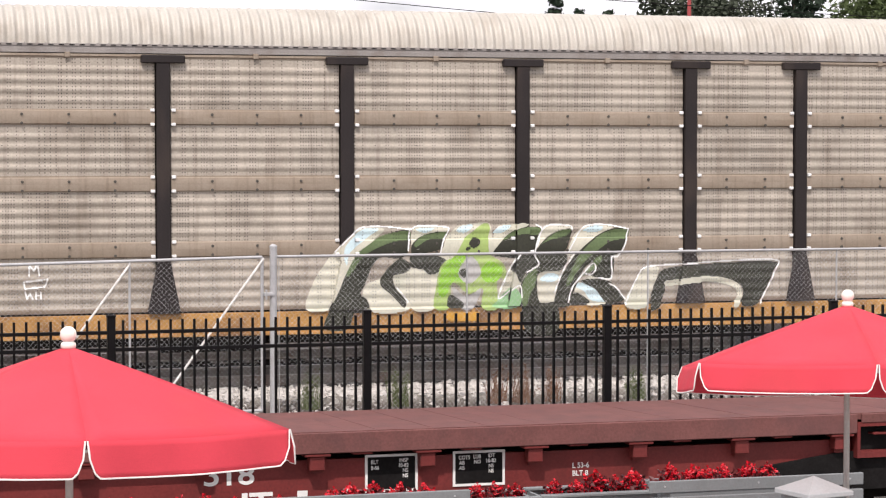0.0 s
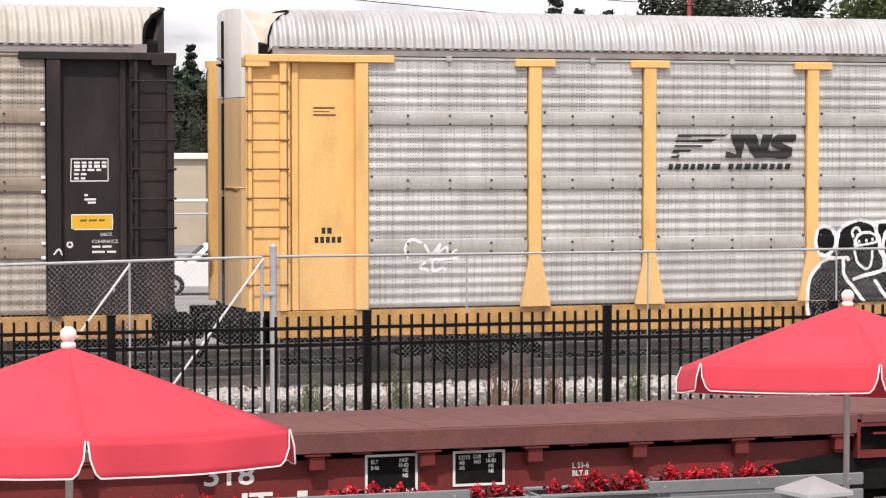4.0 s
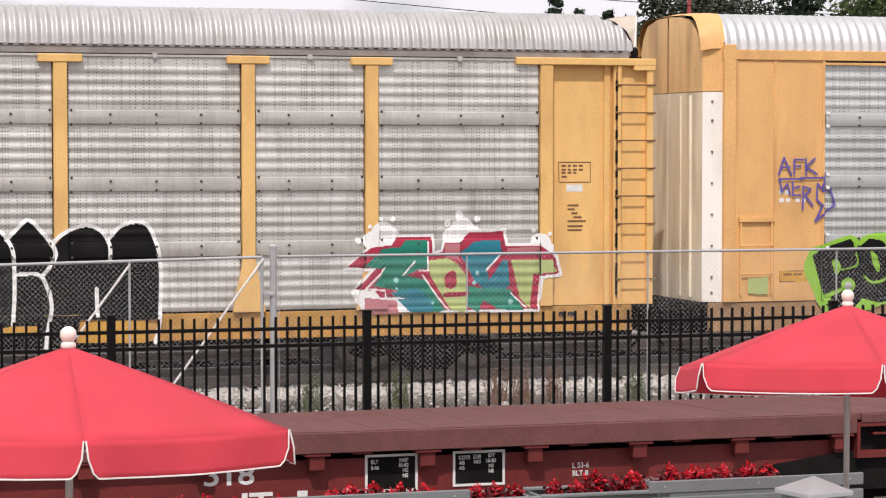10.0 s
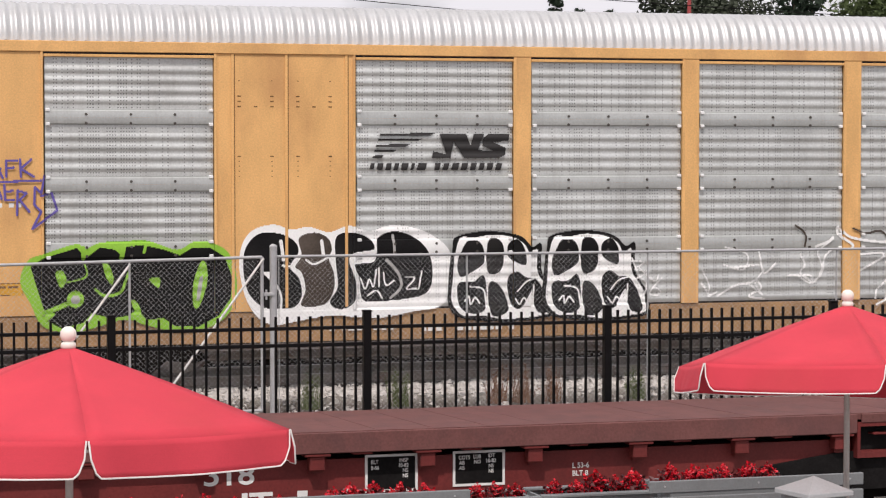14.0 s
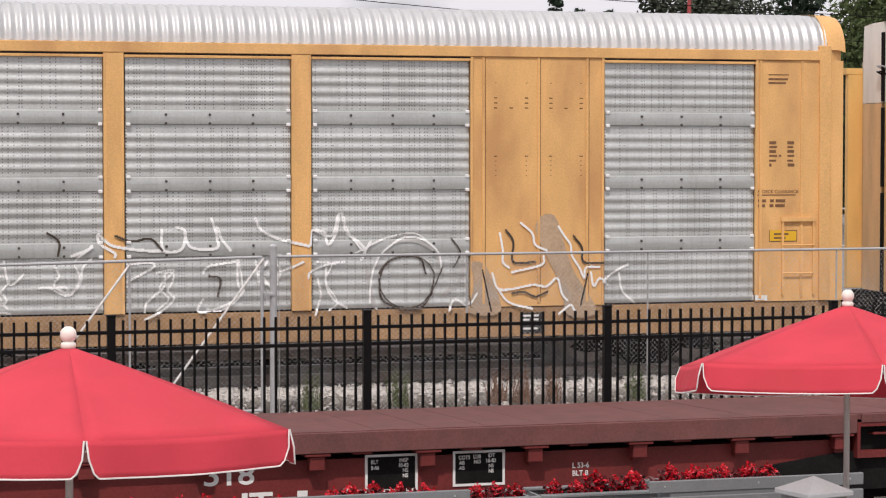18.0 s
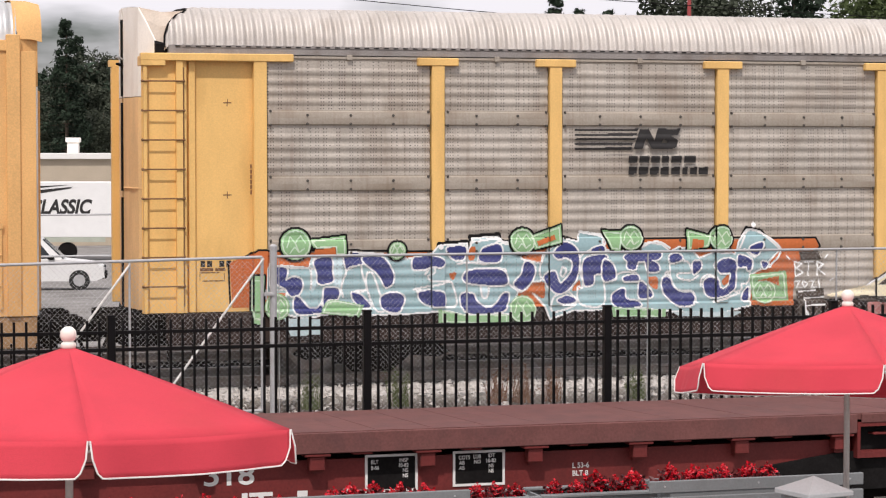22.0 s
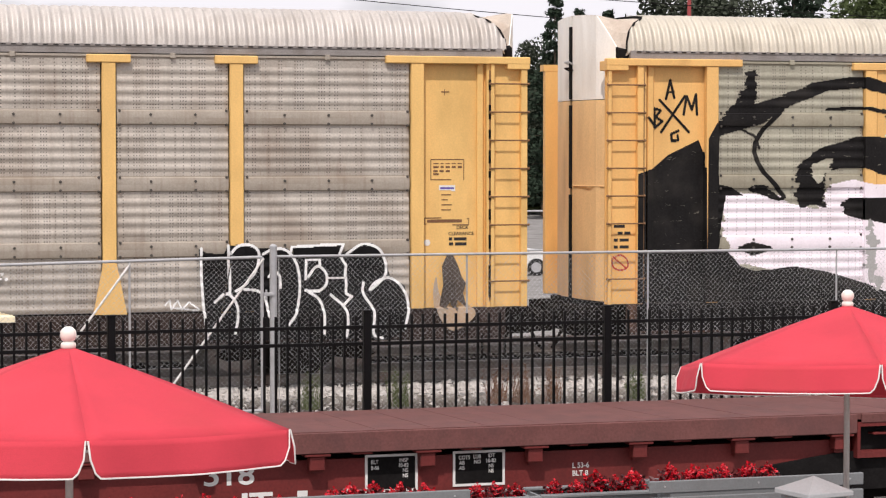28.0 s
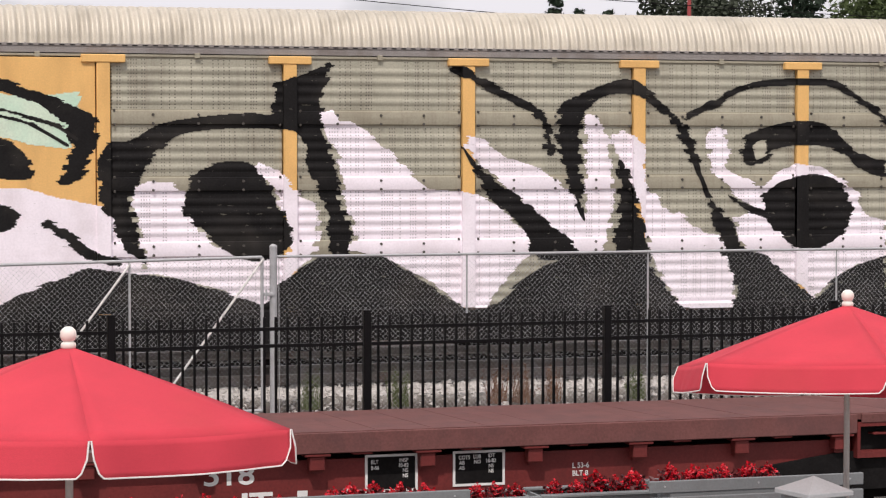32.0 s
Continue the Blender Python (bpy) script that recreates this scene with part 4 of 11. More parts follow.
def vehicle(name, label, cat, paint, x, y, rz, tall=1.75, L=4.7, bed=False, rake=0.25):
    """Parked car, nose at +x: body, glasshouse, windows, wheels, bumpers, lamps."""
    v = thing(name, label, cat, x, y, ground_z(y), rz)
    W, s = 1.8, L / 4.7
    tail = 1.5 if bed else 0.12
    body = Geo().slab([(0.0, 0.42), (0.05, 0.95), (0.12, 1.02), (3.35 * s, 1.05), (L - 0.35, 0.93), (L - 0.05, 0.8), (L, 0.45), (L - 0.3, 0.32), (0.2, 0.32)], "y", 0, W)
    part("body", body, paint, v)
    cab = Geo().add([(tail * s, 0.03, 1.02), (3.35 * s, 0.03, 1.04), (2.6 * s, 0.18, tall), ((tail + rake) * s, 0.18, tall),
                     (tail * s, W - 0.03, 1.02), (3.35 * s, W - 0.03, 1.04), (2.6 * s, W - 0.18, tall), ((tail + rake) * s, W - 0.18, tall)],
                    [(0, 1, 2, 3), (4, 7, 6, 5), (3, 2, 6, 7), (1, 5, 6, 2), (0, 3, 7, 4), (0, 4, 5, 1)])
    part("roof", cab, paint, v)
    # windows: just proud of the glasshouse
    def side(xa, xb, xc, xd, far):
        z0, z1 = 1.08, tall - 0.09
        def yy(z):
            return 0.03 + 0.15 * (z - 1.03) / (tall - 1.03) - 0.008
        g = Geo().add([(xa, yy(z0), z0), (xb, yy(z0), z0), (xc, yy(z1), z1), (xd, yy(z1), z1), (xa, yy(z0) + 0.006, z0), (xb, yy(z0) + 0.006, z0), (xc, yy(z1) + 0.006, z1), (xd, yy(z1) + 0.006, z1)],
                      [(0, 1, 2, 3), (4, 7, 6, 5), (0, 4, 5, 1), (1, 5, 6, 2), (2, 6, 7, 3), (3, 7, 4, 0)])
        if far:
            g.v = [(p[0], W - p[1], p[2]) for p in g.v]
        return g
    for far in (False, True):
        part("side_window", side((tail + 0.12) * s, 1.55 * s + tail * 0.25, 1.55 * s + tail * 0.25, (tail + rake + 0.07) * s, far), GLASS, v)
        part("side_window", side(1.65 * s + tail * 0.25, 3.0 * s, 2.5 * s, 1.65 * s + tail * 0.25, far), GLASS, v)
    ws = Geo().add([(3.32 * s, 0.14, 1.08), (3.32 * s, W - 0.14, 1.08), (2.66 * s, W - 0.26, tall - 0.06), (2.66 * s, 0.26, tall - 0.06),
                    (3.36 * s, 0.14, 1.09), (3.36 * s, W - 0.14, 1.09), (2.70 * s, W - 0.26, tall - 0.05), (2.70 * s, 0.26, tall - 0.05)],
                   [(0, 1, 2, 3), (4, 7, 6, 5), (0, 4, 5, 1), (1, 5, 6, 2), (2, 6, 7, 3), (3, 7, 4, 0)])
    part("windscreen", ws, GLASS, v)
    part("bumper", Geo().box(L - 0.12, L + 0.06, 0.05, W - 0.05, 0.4, 0.6, 0.03), UNDER, v)
    part("grille", Geo().box(L - 0.05, L + 0.01, 0.45, W - 0.45, 0.62, 0.8, 0.01), BLACKGAP, v)
    for yy in (0.1, W - 0.4):
        part("headlamp", Geo().box(L - 0.06, L + 0.012, yy, yy + 0.3, 0.64, 0.78, 0.01), ZINC, v)
    for xw in (0.85 * s, L - 0.85):
        for yw in (-0.02, W - 0.2):
            w = part("wheel", Geo().rod((xw, yw, 0.35), (xw, yw + 0.22, 0.35), 0.35, n=20), TYRE, v)
            part("rim", Geo().rod((xw, yw - 0.008, 0.35), (xw, yw + 0.228, 0.35), 0.2, n=16), ZINC, w)
    part("mirror", Geo().box(2.85 * s, 3.05 * s, -0.14, 0.02, 1.05, 1.2, 0.02), BLACKGAP, v)
    return v


PK = ray_spot(-0.174, 114)
vehicle("car", "white boxy sport utility car parked in the lot", "car", CARPAINT["white"], 7.3, 45.6, -10, 1.78, 4.8)
vehicle("pickup_truck", "white pickup truck parked facing the tracks", "pickup truck", CARPAINT["white"], PK[0] + 1.0, PK[1] + 4.6, -105, 1.95, 4.9, True)
SD = ray_spot(-0.186, 76)
vehicle("car", "white coupe with a dark-framed cabin parked in the lot", "car", CARPAINT["white"], SD[0], SD[1], 172, 1.62, 4.3, False, 0.8)
vehicle("car", "dark parked car far back in the lot", "car", CARPAINT["dark"], 6.0, 66, -10, 1.5, 4.4)
W4 = ray_spot(0.0, 92)
vehicle("car", "white parked car beyond the side track", "car", CARPAINT["white"], W4[0], W4[1], -16, 1.6, 4.5)

# pavilion roof on a column
PAV = ray_spot(-0.167, 137)
pv = thing("pavilion", "open white-roofed pavilion on square columns", "pavilion", PAV[0], PAV[1], ground_z(PAV[1]))
PH = 3.625 - 32 / 4173 * 137 - ground_z(PAV[1])
part("roof", Geo().box(0, 5.2, 0, 6, PH - 0.22, PH, 0.02), CREAM, pv)
for x in (0.85, 4.3):
    part("column", Geo().box(x, x + 0.45, 0.5, 0.95, 0, PH - 0.22, 0.01), CREAM, pv)

# street lamp with a bell shade, and a fence of posts by the lot
lp = thing("street_lamp", "dark lamp post with a white bell shade", "street lamp", 19.73, 32.6, ground_z(32.6))
part("pole", Geo().rod((0, 0, 0), (0, 0, 3.95), 0.05, 0.035, 10), BROWNBLACK, lp)
part("shade", Geo().lathe((0, 0, 3.9), [(0.16, 0), (0.13, 0.08), (0.07, 0.2), (0.02, 0.26)], 16), WHITEWOOD, lp, "white bell shade")
lf = thing("lot_fence", "galvanised pipe fence along the edge of the lot", "fence", 0, 24, ground_z(24))
for k in range(0, 12):
    x = 3.6 + 3.05 * k
    part("post", Geo().rod((x, 0, 0), (x, 0, 2.62), 0.04, n=8), ZINC, lf)
for z in (2.58, 1.55):
    part("rail", Geo().rod((3.6, 0, z), (37.2, 0, z), 0.025, n=8), ZINC, lf)

def tube(pts, r, n=5):
    """One joined tube along points that run mostly level."""
    g = Geo()
    rows = []
    for p in pts:
        rows.append([(p[0], p[1] + r * math.cos(2 * math.pi * j / n), p[2] + r * math.sin(2 * math.pi * j / n)) for j in range(n + 1)])
    return g.sheet(rows)


# white pipe frame before the lot
bf = thing("pipe_frame", "white steel pipe frame standing at the edge of the lot", "pipe frame", 10.12, 22.5, ground_z(22.5))
part("crossbar", Geo().rod((-0.8, 0, 2.90), (2.65, 0, 2.90), 0.045, n=10), WHITEWOOD, bf)
for x in (-0.8, 2.65):
    part("upright", Geo().rod((x, 0, 0), (x, 0, 2.92), 0.045, n=10), WHITEWOOD, bf)
# lawn rising behind the lot, and a board on posts
g = Geo()
lawn = []
for d, h in ((126, -0.05), (129, 1.6), (133, 3.0), (141, 3.3), (152, 3.2), (156, -0.1)):
    lawn.append([(*ray_spot(-0.225 + 0.025 * k, d + math.sin(k * 2.1)), ground_z(100) - 0.3 + h * (0.4 if k in (0, 6) else 1.0)) for k in range(7)])
g.sheet(lawn)
solid("lawn", g, bpy.data.materials["rough_grass"], "sunlit green lawn rising behind the lot", "lawn", kind="structure")
SB = ray_spot(-0.1633, 104)
sb = thing("sign_board", "blank white sign board on two posts", "sign", SB[0], SB[1], ground_z(SB[1]))
part("board", Geo().box(-0.28, 0.28, 0, 0.04, 2.45, 3.0, 0.005), WHITEWOOD, sb)
for x in (-0.24, 0.2):
    part("post", Geo().box(x, x + 0.05, 0.04, 0.09, 0, 3.0), ZINC, sb)

# overhead line on two poles, beyond the lot
ul = thing("utility_line", "thin dark overhead wires between two wooden poles", "utility line")
PA, PB = ray_spot(-0.63, 90), ray_spot(0.66, 90)
for (x, y) in (PA, PB):
    part("pole", Geo().rod((x, y, ground_z(y)), (x, y, 12.2), 0.16, 0.11, 10), BARK, ul, "weathered wooden pole")
for za, zb in ((11.25, 7.3), (11.75, 8.35)):
    part("wire", tube([(PA[0] + (PB[0] - PA[0]) * k / 16, PA[1] + (PB[1] - PA[1]) * k / 16, za + (zb - za) * k / 16 - 0.3 * math.sin(math.pi * k / 16)) for k in range(17)], 0.016, 5), BLACKGAP, ul)
x, y = ray_spot(0.277, 120)
solid("radio_mast", Geo().rod((x, y, ground_z(y)), (x, y, 15), 0.12, 0.10, 8), mat("faded_red_mast", (0.32, 0.06, 0.06), 0.6, 0, 0.1, 3, 30, 0.05), "slim faded red steel mast", "mast")

# dry weeds beside the ballast
wr = random.Random(31)
WEED = (mat("green_weed", (0.10, 0.12, 0.05), 0.9, 0, 0.3, 6, 40, 0.0), mat("russet_weed", (0.20, 0.11, 0.07), 0.9, 0, 0.3, 6, 40, 0.0))
for x, tone in ((9.2, 0), (10.7, 1), (11.1, 1), (11.55, 1), (12.9, 0), (7.9, 0)):
    g = Geo()
    for _ in range(60):
        a, r = wr.uniform(0, 6.28), wr.uniform(0, 0.16)
        h = wr.uniform(0.15, 0.62)
        b = Vector((r * math.cos(a), r * math.sin(a), 0))
        t = b + Vector((wr.uniform(-0.12, 0.12), wr.uniform(-0.1, 0.1), h))
        w = wr.uniform(0.004, 0.012)
        g.add([b - Vector((w, 0, 0)), b + Vector((w, 0, 0)), t], [(0, 1, 2)])
        for _ in range(3):
            c = b.lerp(t, wr.uniform(0.3, 1))
            g.add([c, c + Vector((wr.uniform(-0.05, 0.05), wr.uniform(-0.03, 0.03), 0.03)), c + Vector((wr.uniform(-0.05, 0.05), 0, -0.01))], [(0, 1, 2)])
    ob = solid("weed", g, WEED[tone], ("green weed tuft" if tone == 0 else "dry russet weed stalks") + " growing beside the ballast", "weed", "weeds beside the track")
    ob.location = (x, -1.9, -0.08)

# ---- the train: five covered car carriers ----
CARW = 3.05
ROOF = [(0.05, 5.17), (0.08, 5.34), (0.15, 5.50), (0.27, 5.64), (0.44, 5.74), (0.85, 5.775), (1.525, 5.79)]
ROOF = ROOF + [(CARW - y, z) for y, z in reversed(ROOF[:-1])]
ROWS = [(1.22, 2.15), (2.15, 3.116), (3.116, 4.105), (4.105, 5.03)]    # the four screens of a bay, upwards
RIBD = 0.0155
PW = 0.100         # half the width of a side post


def rib_y(z):
    """How far the screen's face lies behind the car's face at height z: four round ribs, and a proud flat band over each joint."""
    for a, b in ROWS:
        if a <= z <= b:
            base = a if a > 1.5 else b - 0.966
            if b < 4.5 and z > b - 0.105 or a > 1.5 and z < a + 0.105:
                d = z - (a if z < (a + b) / 2 else b)
                return 0.010 + 0.9 * d * d
            k = (z - base - 0.245) / 0.152
            i = round(k)
            if -0.5 < i < 4 or (a < 1.5 and i == -1):
                t = abs(k - i) * 0.152 / 0.062
                if t < 1:
                    return 0.052 - RIBD * math.cos(t * math.pi / 2) ** 1.3
            return 0.052
    return 0.03


def screen_mesh(x0, x1, z0, z1):
    g = Geo()
    g.smooth = False
    zs = [z0 + 0.0005] + [0.0155 * i for i in range(int(z0 / 0.0155) + 1, int(z1 / 0.0155) + 1) if z0 + 0.002 < 0.0155 * i < z1 - 0.002] + [z1 - 0.0005]
    g.sheet([[(x0, rib_y(z + 1e-4), z), (x1, rib_y(z + 1e-4), z)] for z in zs])
    g.add([(x0, 0.10, z0 + 0.004), (x1, 0.10, z0 + 0.004), (x1, 0.10, z1 - 0.004), (x0, 0.10, z1 - 0.004)], [(0, 1, 2, 3)])
    return g


BOLT = mat("dark_bolt_head", (0.10, 0.09, 0.08), 0.6, 0.3, 0.2, 9, 60, 0.0)
screen_cache = {}


def bay(car, key, x0, x1, rows=ROWS):
    """Four ribbed screens, one above the other, between two posts, with tie lugs on both edges."""
    x0, x1 = x0 + 0.020, x1 - 0.020
    w = round(x1 - x0, 2)
    for i, (a, b) in enumerate(rows):
        name = (key, w, i, rows is ROWS)
        if name not in screen_cache:
            screen_cache[name] = mesh_of("side_screen", screen_mesh(0, w, a, b), M_SCREEN[key])
        share("side_screen", screen_cache[name], car, x0)
        if a > 1.5:
            if "bolt" not in screen_cache:
                screen_cache["bolt"] = mesh_of("bolt", Geo().rod((0, -0.006, 0), (0, 0.016, 0), 0.022, n=6), BOLT)
            if w > 2.2:
                if "rivet" not in screen_cache:
                    screen_cache["rivet"] = mesh_of("rivet", Geo().rod((0, 0.040, 0), (0, 0.056, 0), 0.016, n=6), BOLT)
                for q in (0.13, 0.38, 0.63, 0.88):
                    share("rivet", screen_cache["rivet"], car, x0 + w * q, 0, a - 0.42)
            for q in ((0.24, 0.505, 0.768) if w > 2.2 else (0.3, 0.7)):
                for dz in (0.045, -0.085):
                    share("bolt", screen_cache["bolt"], car, x0 + w * q, 0, a + dz)
            lug = ("lug", key in "AC")
            if lug not in screen_cache:
                screen_cache[lug] = mesh_of("lug", Geo().box(0, 0.065, -0.012, 0.034, 0, 0.048, 0.008), LUG) if key in "AC" else mesh_of("lug", Geo().box(0.02, 0.055, -0.004, 0.034, 0, 0.04, 0.008), BOLT)
            for xx in (0.004, w - 0.069):
                for zz in (a + 0.085, a - 0.125):
                    share("lug", screen_cache[lug], car, x0 + xx, 0, zz)


ROOF_END = {"A": ((0.34, 0.80), (0.46, 0.06)), "C": ((0.62, 0.62), (0.62, 0.62))}     # where the sheet starts: at the eave, on top


def roof_part(car, key, L):
    """Corrugated roof sheet, its waves running across the car, with slanting ends."""
    g = Geo()
    g.smooth = True
    pitch = 0.165 if key == "C" else 0.1524
    (e0, t0), (e1, t1) = ROOF_END[key] if key in ROOF_END else ((0.34, 0.80), (0.34, 0.82))
    n = int(L / pitch * 8)
    prof = []
    for (y0, z0), (y1, z1) in zip(ROOF, ROOF[1:]):
        prof += [(y0, z0), ((y0 + y1) / 2, (z0 + z1) / 2)]
    prof.append(ROOF[-1])

    def ends(y):
        f = max(0.0, min(1.0, (min(y, CARW - y) - 0.06) / 0.40)) ** 1.2
        return e0 + (t0 - e0) * f, L - e1 - (t1 - e1) * f

    rows = []
    lo, hi = min(e0, t0), L - min(e1, t1)
    for i in range(n + 1):
        xs = lo + (hi - lo) * i / n
        row = []
        for y, z in prof:
            a, b = ends(y)
            x = min(max(xs, a), b)
            d = (0.021 if key == "C" else 0.028) * math.cos(2 * math.pi * x / pitch)
            row.append((x, y + d * (0.9 if y < 0.6 else 0) * (1 - y / 0.6 if y < 0.6 else 0) * -1, z + d * 0.75))
        rows.append(row)
    g.sheet(rows)
    for k in (0, 1):
        r = 0.028 if k and key == "A" else 0.016
        part("roof_edge", Geo().path([(ends(y)[k] + (0.006 if k else -0.006), y, z - 0.010) for y, z in ROOF], r, 5), BLACKGAP, car, "dark rusted roof edge")
    # black dashes for the shade in the openings under the sheet's waves, and the screws beside them
    wave_shade, lo, hi = Geo(), ends(0.05)[0] + 0.08, ends(0.05)[1] - 0.08
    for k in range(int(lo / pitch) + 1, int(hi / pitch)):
        wave_shade.box((k + 0.25) * pitch, (k + 0.75) * pitch, 0.012, 0.05, 5.160, 5.173)
    tagged(part("roof_drip_edge", wave_shade, BLACKGAP, car), "black dashes for the shade in the openings under the roof's waves", kind="stuff")
    return part("roof", g, M_ROOF[key], car, "curved corrugated roof sheet"), ends


def axle_mesh():
    g = Geo()
    g.rod((0, -0.8, 0), (0, 0.8, 0), 0.075, n=10)
    for s in (-1, 1):
        y = 0.755 * s
        prof = [(0.10, -0.03), (0.36, -0.03), (0.455, -0.05 * s), (0.42, 0.03), (0.42, 0.07), (0.36, 0.05), (0.10, 0.04)]
        n = 28
        vs = [(r * math.cos(2 * math.pi * j / n), y + o, r * math.sin(2 * math.pi * j / n)) for r, o in prof for j in range(n)]
        g.add(vs, [(i * n + j, i * n + (j + 1) % n, (i + 1) * n + (j + 1) % n, (i + 1) * n + j) for i in range(len(prof) - 1) for j in range(n)])
        for k in range(6):
            a = k * math.pi / 3
            g.box(0.18 * math.cos(a) - 0.03, 0.18 * math.cos(a) + 0.03, y - 0.05, y + 0.06, 0.18 * math.sin(a) - 0.03, 0.18 * math.sin(a) + 0.03)
    return mesh_of("wheelset", g, STEEL)


AXLE = axle_mesh()
WHEELS = []        # (wheelset, x in its car)


def running_gear(car, key, L):
    """Flatcar under the rack: sills, deck, trucks, couplers."""
    foot = {"A": 0.85, "B": 0.80}.get(key, 0.74)
    part("side_sill", Geo().box(0.35, L - 0.35, 0.02, 0.09, foot, 1.19, 0.008).box(0.35, L - 0.35, -0.01, 0.09, foot - 0.005, foot + 0.025), M_SILL[key], car, "worn flatcar side sill")
    part("far_sill", Geo().box(0.35, L - 0.35, CARW - 0.09, CARW - 0.02, 0.74, 1.19), M_SILL[key], car)
    part("deck", Geo().box(0.1, L - 0.1, 0.1, CARW - 0.1, 1.08, 1.185), UNDER, car)
    part("centre_sill", Geo().box(-0.1, L + 0.1, CARW / 2 - 0.3, CARW / 2 + 0.3, 0.62, 1.07), UNDER, car)
    rib_m = mesh_of("sill_rib", Geo().box(0, 0.05, -0.004, 0.02, foot + 0.03, 1.18), M_SILL[key])
    for k in range(13):
        share("sill_rib", rib_m, car, 3.4 + (L - 6.8) * k / 12)
    part("brake_valve", Geo().box(L * 0.45, L * 0.45 + 1.6, 0.7, 1.2, 0.55, 0.95, 0.03), UNDER, car)
    part("air_tank", Geo().rod((L * 0.55, 0.9, 0.8), (L * 0.55 + 1.4, 0.9, 0.8), 0.2, n=14), UNDER, car)
    for s in (-1, 1):
        xe = 0 if s < 0 else L
        part("coupler", Geo().box(min(xe, xe + s * 0.55), max(xe, xe + s * 0.55), CARW / 2 - 0.12, CARW / 2 + 0.12, 0.76, 0.98, 0.02).box(xe + s * 0.55 - 0.14, xe + s * 0.55 + 0.14, CARW / 2 - 0.2, CARW / 2 + 0.2, 0.70, 1.02, 0.04), UNDER, car)
        lo, hi = sorted((xe + s * 0.36, xe - s * 0.3))
        gear = Geo().box(lo, hi, 0.35, CARW - 0.35, 0.93, 1.08, 0.02).box(lo + 0.05, hi - 0.05, 0.75, CARW - 0.75, 0.72, 0.93, 0.02)
        for yy in (0.5, 1.05, 2.0, 2.5):
            gear.box(lo - 0.03, hi + 0.03, yy, yy + 0.16, 0.84, 1.14, 0.02)
        part("end_platform", gear, UNDER, car, "sooty end platform with brackets")
        part("air_hose", Geo().path([(xe + s * 0.3, 1.05, 0.95), (xe + s * 0.42, 1.0, 0.70), (xe + s * 0.5, 0.98, 0.52), (xe + s * 0.58, 1.0, 0.46)], 0.028, 7), UNDER, car, "drooping black air hose")
        part("step", Geo().box(xe - s * 0.55 - 0.2, xe - s * 0.55 + 0.2, -0.01, 0.05, 0.45, 0.48).box(xe - s * 0.55 - 0.2, xe - s * 0.55 - 0.17, -0.01, 0.03, 0.45, 0.8).box(xe - s * 0.55 + 0.17, xe - s * 0.55 + 0.2, -0.01, 0.03, 0.45, 0.8), UNDER, car)
    for xc in (3.6, L - 3.6):
        for y in (0.42, CARW - 0.42):
            part("truck_frame", Geo().slab([(xc - 1.25, 0.5), (xc - 0.95, 0.72), (xc - 0.4, 0.76), (xc + 0.4, 0.76), (xc + 0.95, 0.72), (xc + 1.25, 0.5), (xc + 1.05, 0.42), (xc + 0.6, 0.46), (xc + 0.3, 0.22), (xc - 0.3, 0.22), (xc - 0.6, 0.46), (xc - 1.05, 0.42)], "y", y - 0.07, y + 0.07), UNDER, car)
        part("bolster", Geo().box(xc - 0.25, xc + 0.25, 0.4, CARW - 0.4, 0.45, 0.75), UNDER, car)
        for dx in (-0.88, 0.88):
            w = new("wheelset", AXLE)
            w.parent = car
            w.matrix_basis = pose(xc + dx, CARW / 2, 0.165 + 0.42)
            WHEELS.append((w, xc + dx, car))


def ladder(car, material, x0, x1, y, z0, z1, step=0.435):
    """Two flat stiles with bent round rungs between them."""
    w = 0.055
    part("ladder_stile", Geo().box(x0, x0 + w, y - 0.02, y + 0.14, z0, z1, 0.004), material, car)
    part("ladder_stile", Geo().box(x1 - 0.10, x1, y - 0.02, y + 0.10, z0, z1, 0.004), material, car)
    z = z0 + 0.40
    rung = mesh_of("rung", Geo().rod((x0 - 0.02, -0.034, 0), (x1 + 0.015, -0.034, 0), 0.0115, n=7).ball((x0 - 0.02, -0.034, 0), 0.022, 8).ball((x1 + 0.015, -0.034, 0), 0.022, 8), RUNG if material is not BROWNBLACK else material)
    while z < z1 - 0.05:
        share("rung", rung, car, 0, y, z)
        z += step


DOOR_TOP = [(0.14, 5.14), (0.30, 5.36), (0.46, 5.57), (0.62, 5.76), (1.05, 5.79), (1.475, 5.80)]
ROOF_AT = (0, 1, 2, 4, 5, 6)     # the roof's point behind each of the door's


def door_x(y):
    """The end doors' plan: bowed out in the middle of the car, set back at its corners."""
    y = min(y, CARW - y)
    return 0.26 - 0.26 * min(1.0, (y - 0.14) / 0.56) - 0.05 * max(0.0, min(1.0, (y - 0.7) / 0.7))


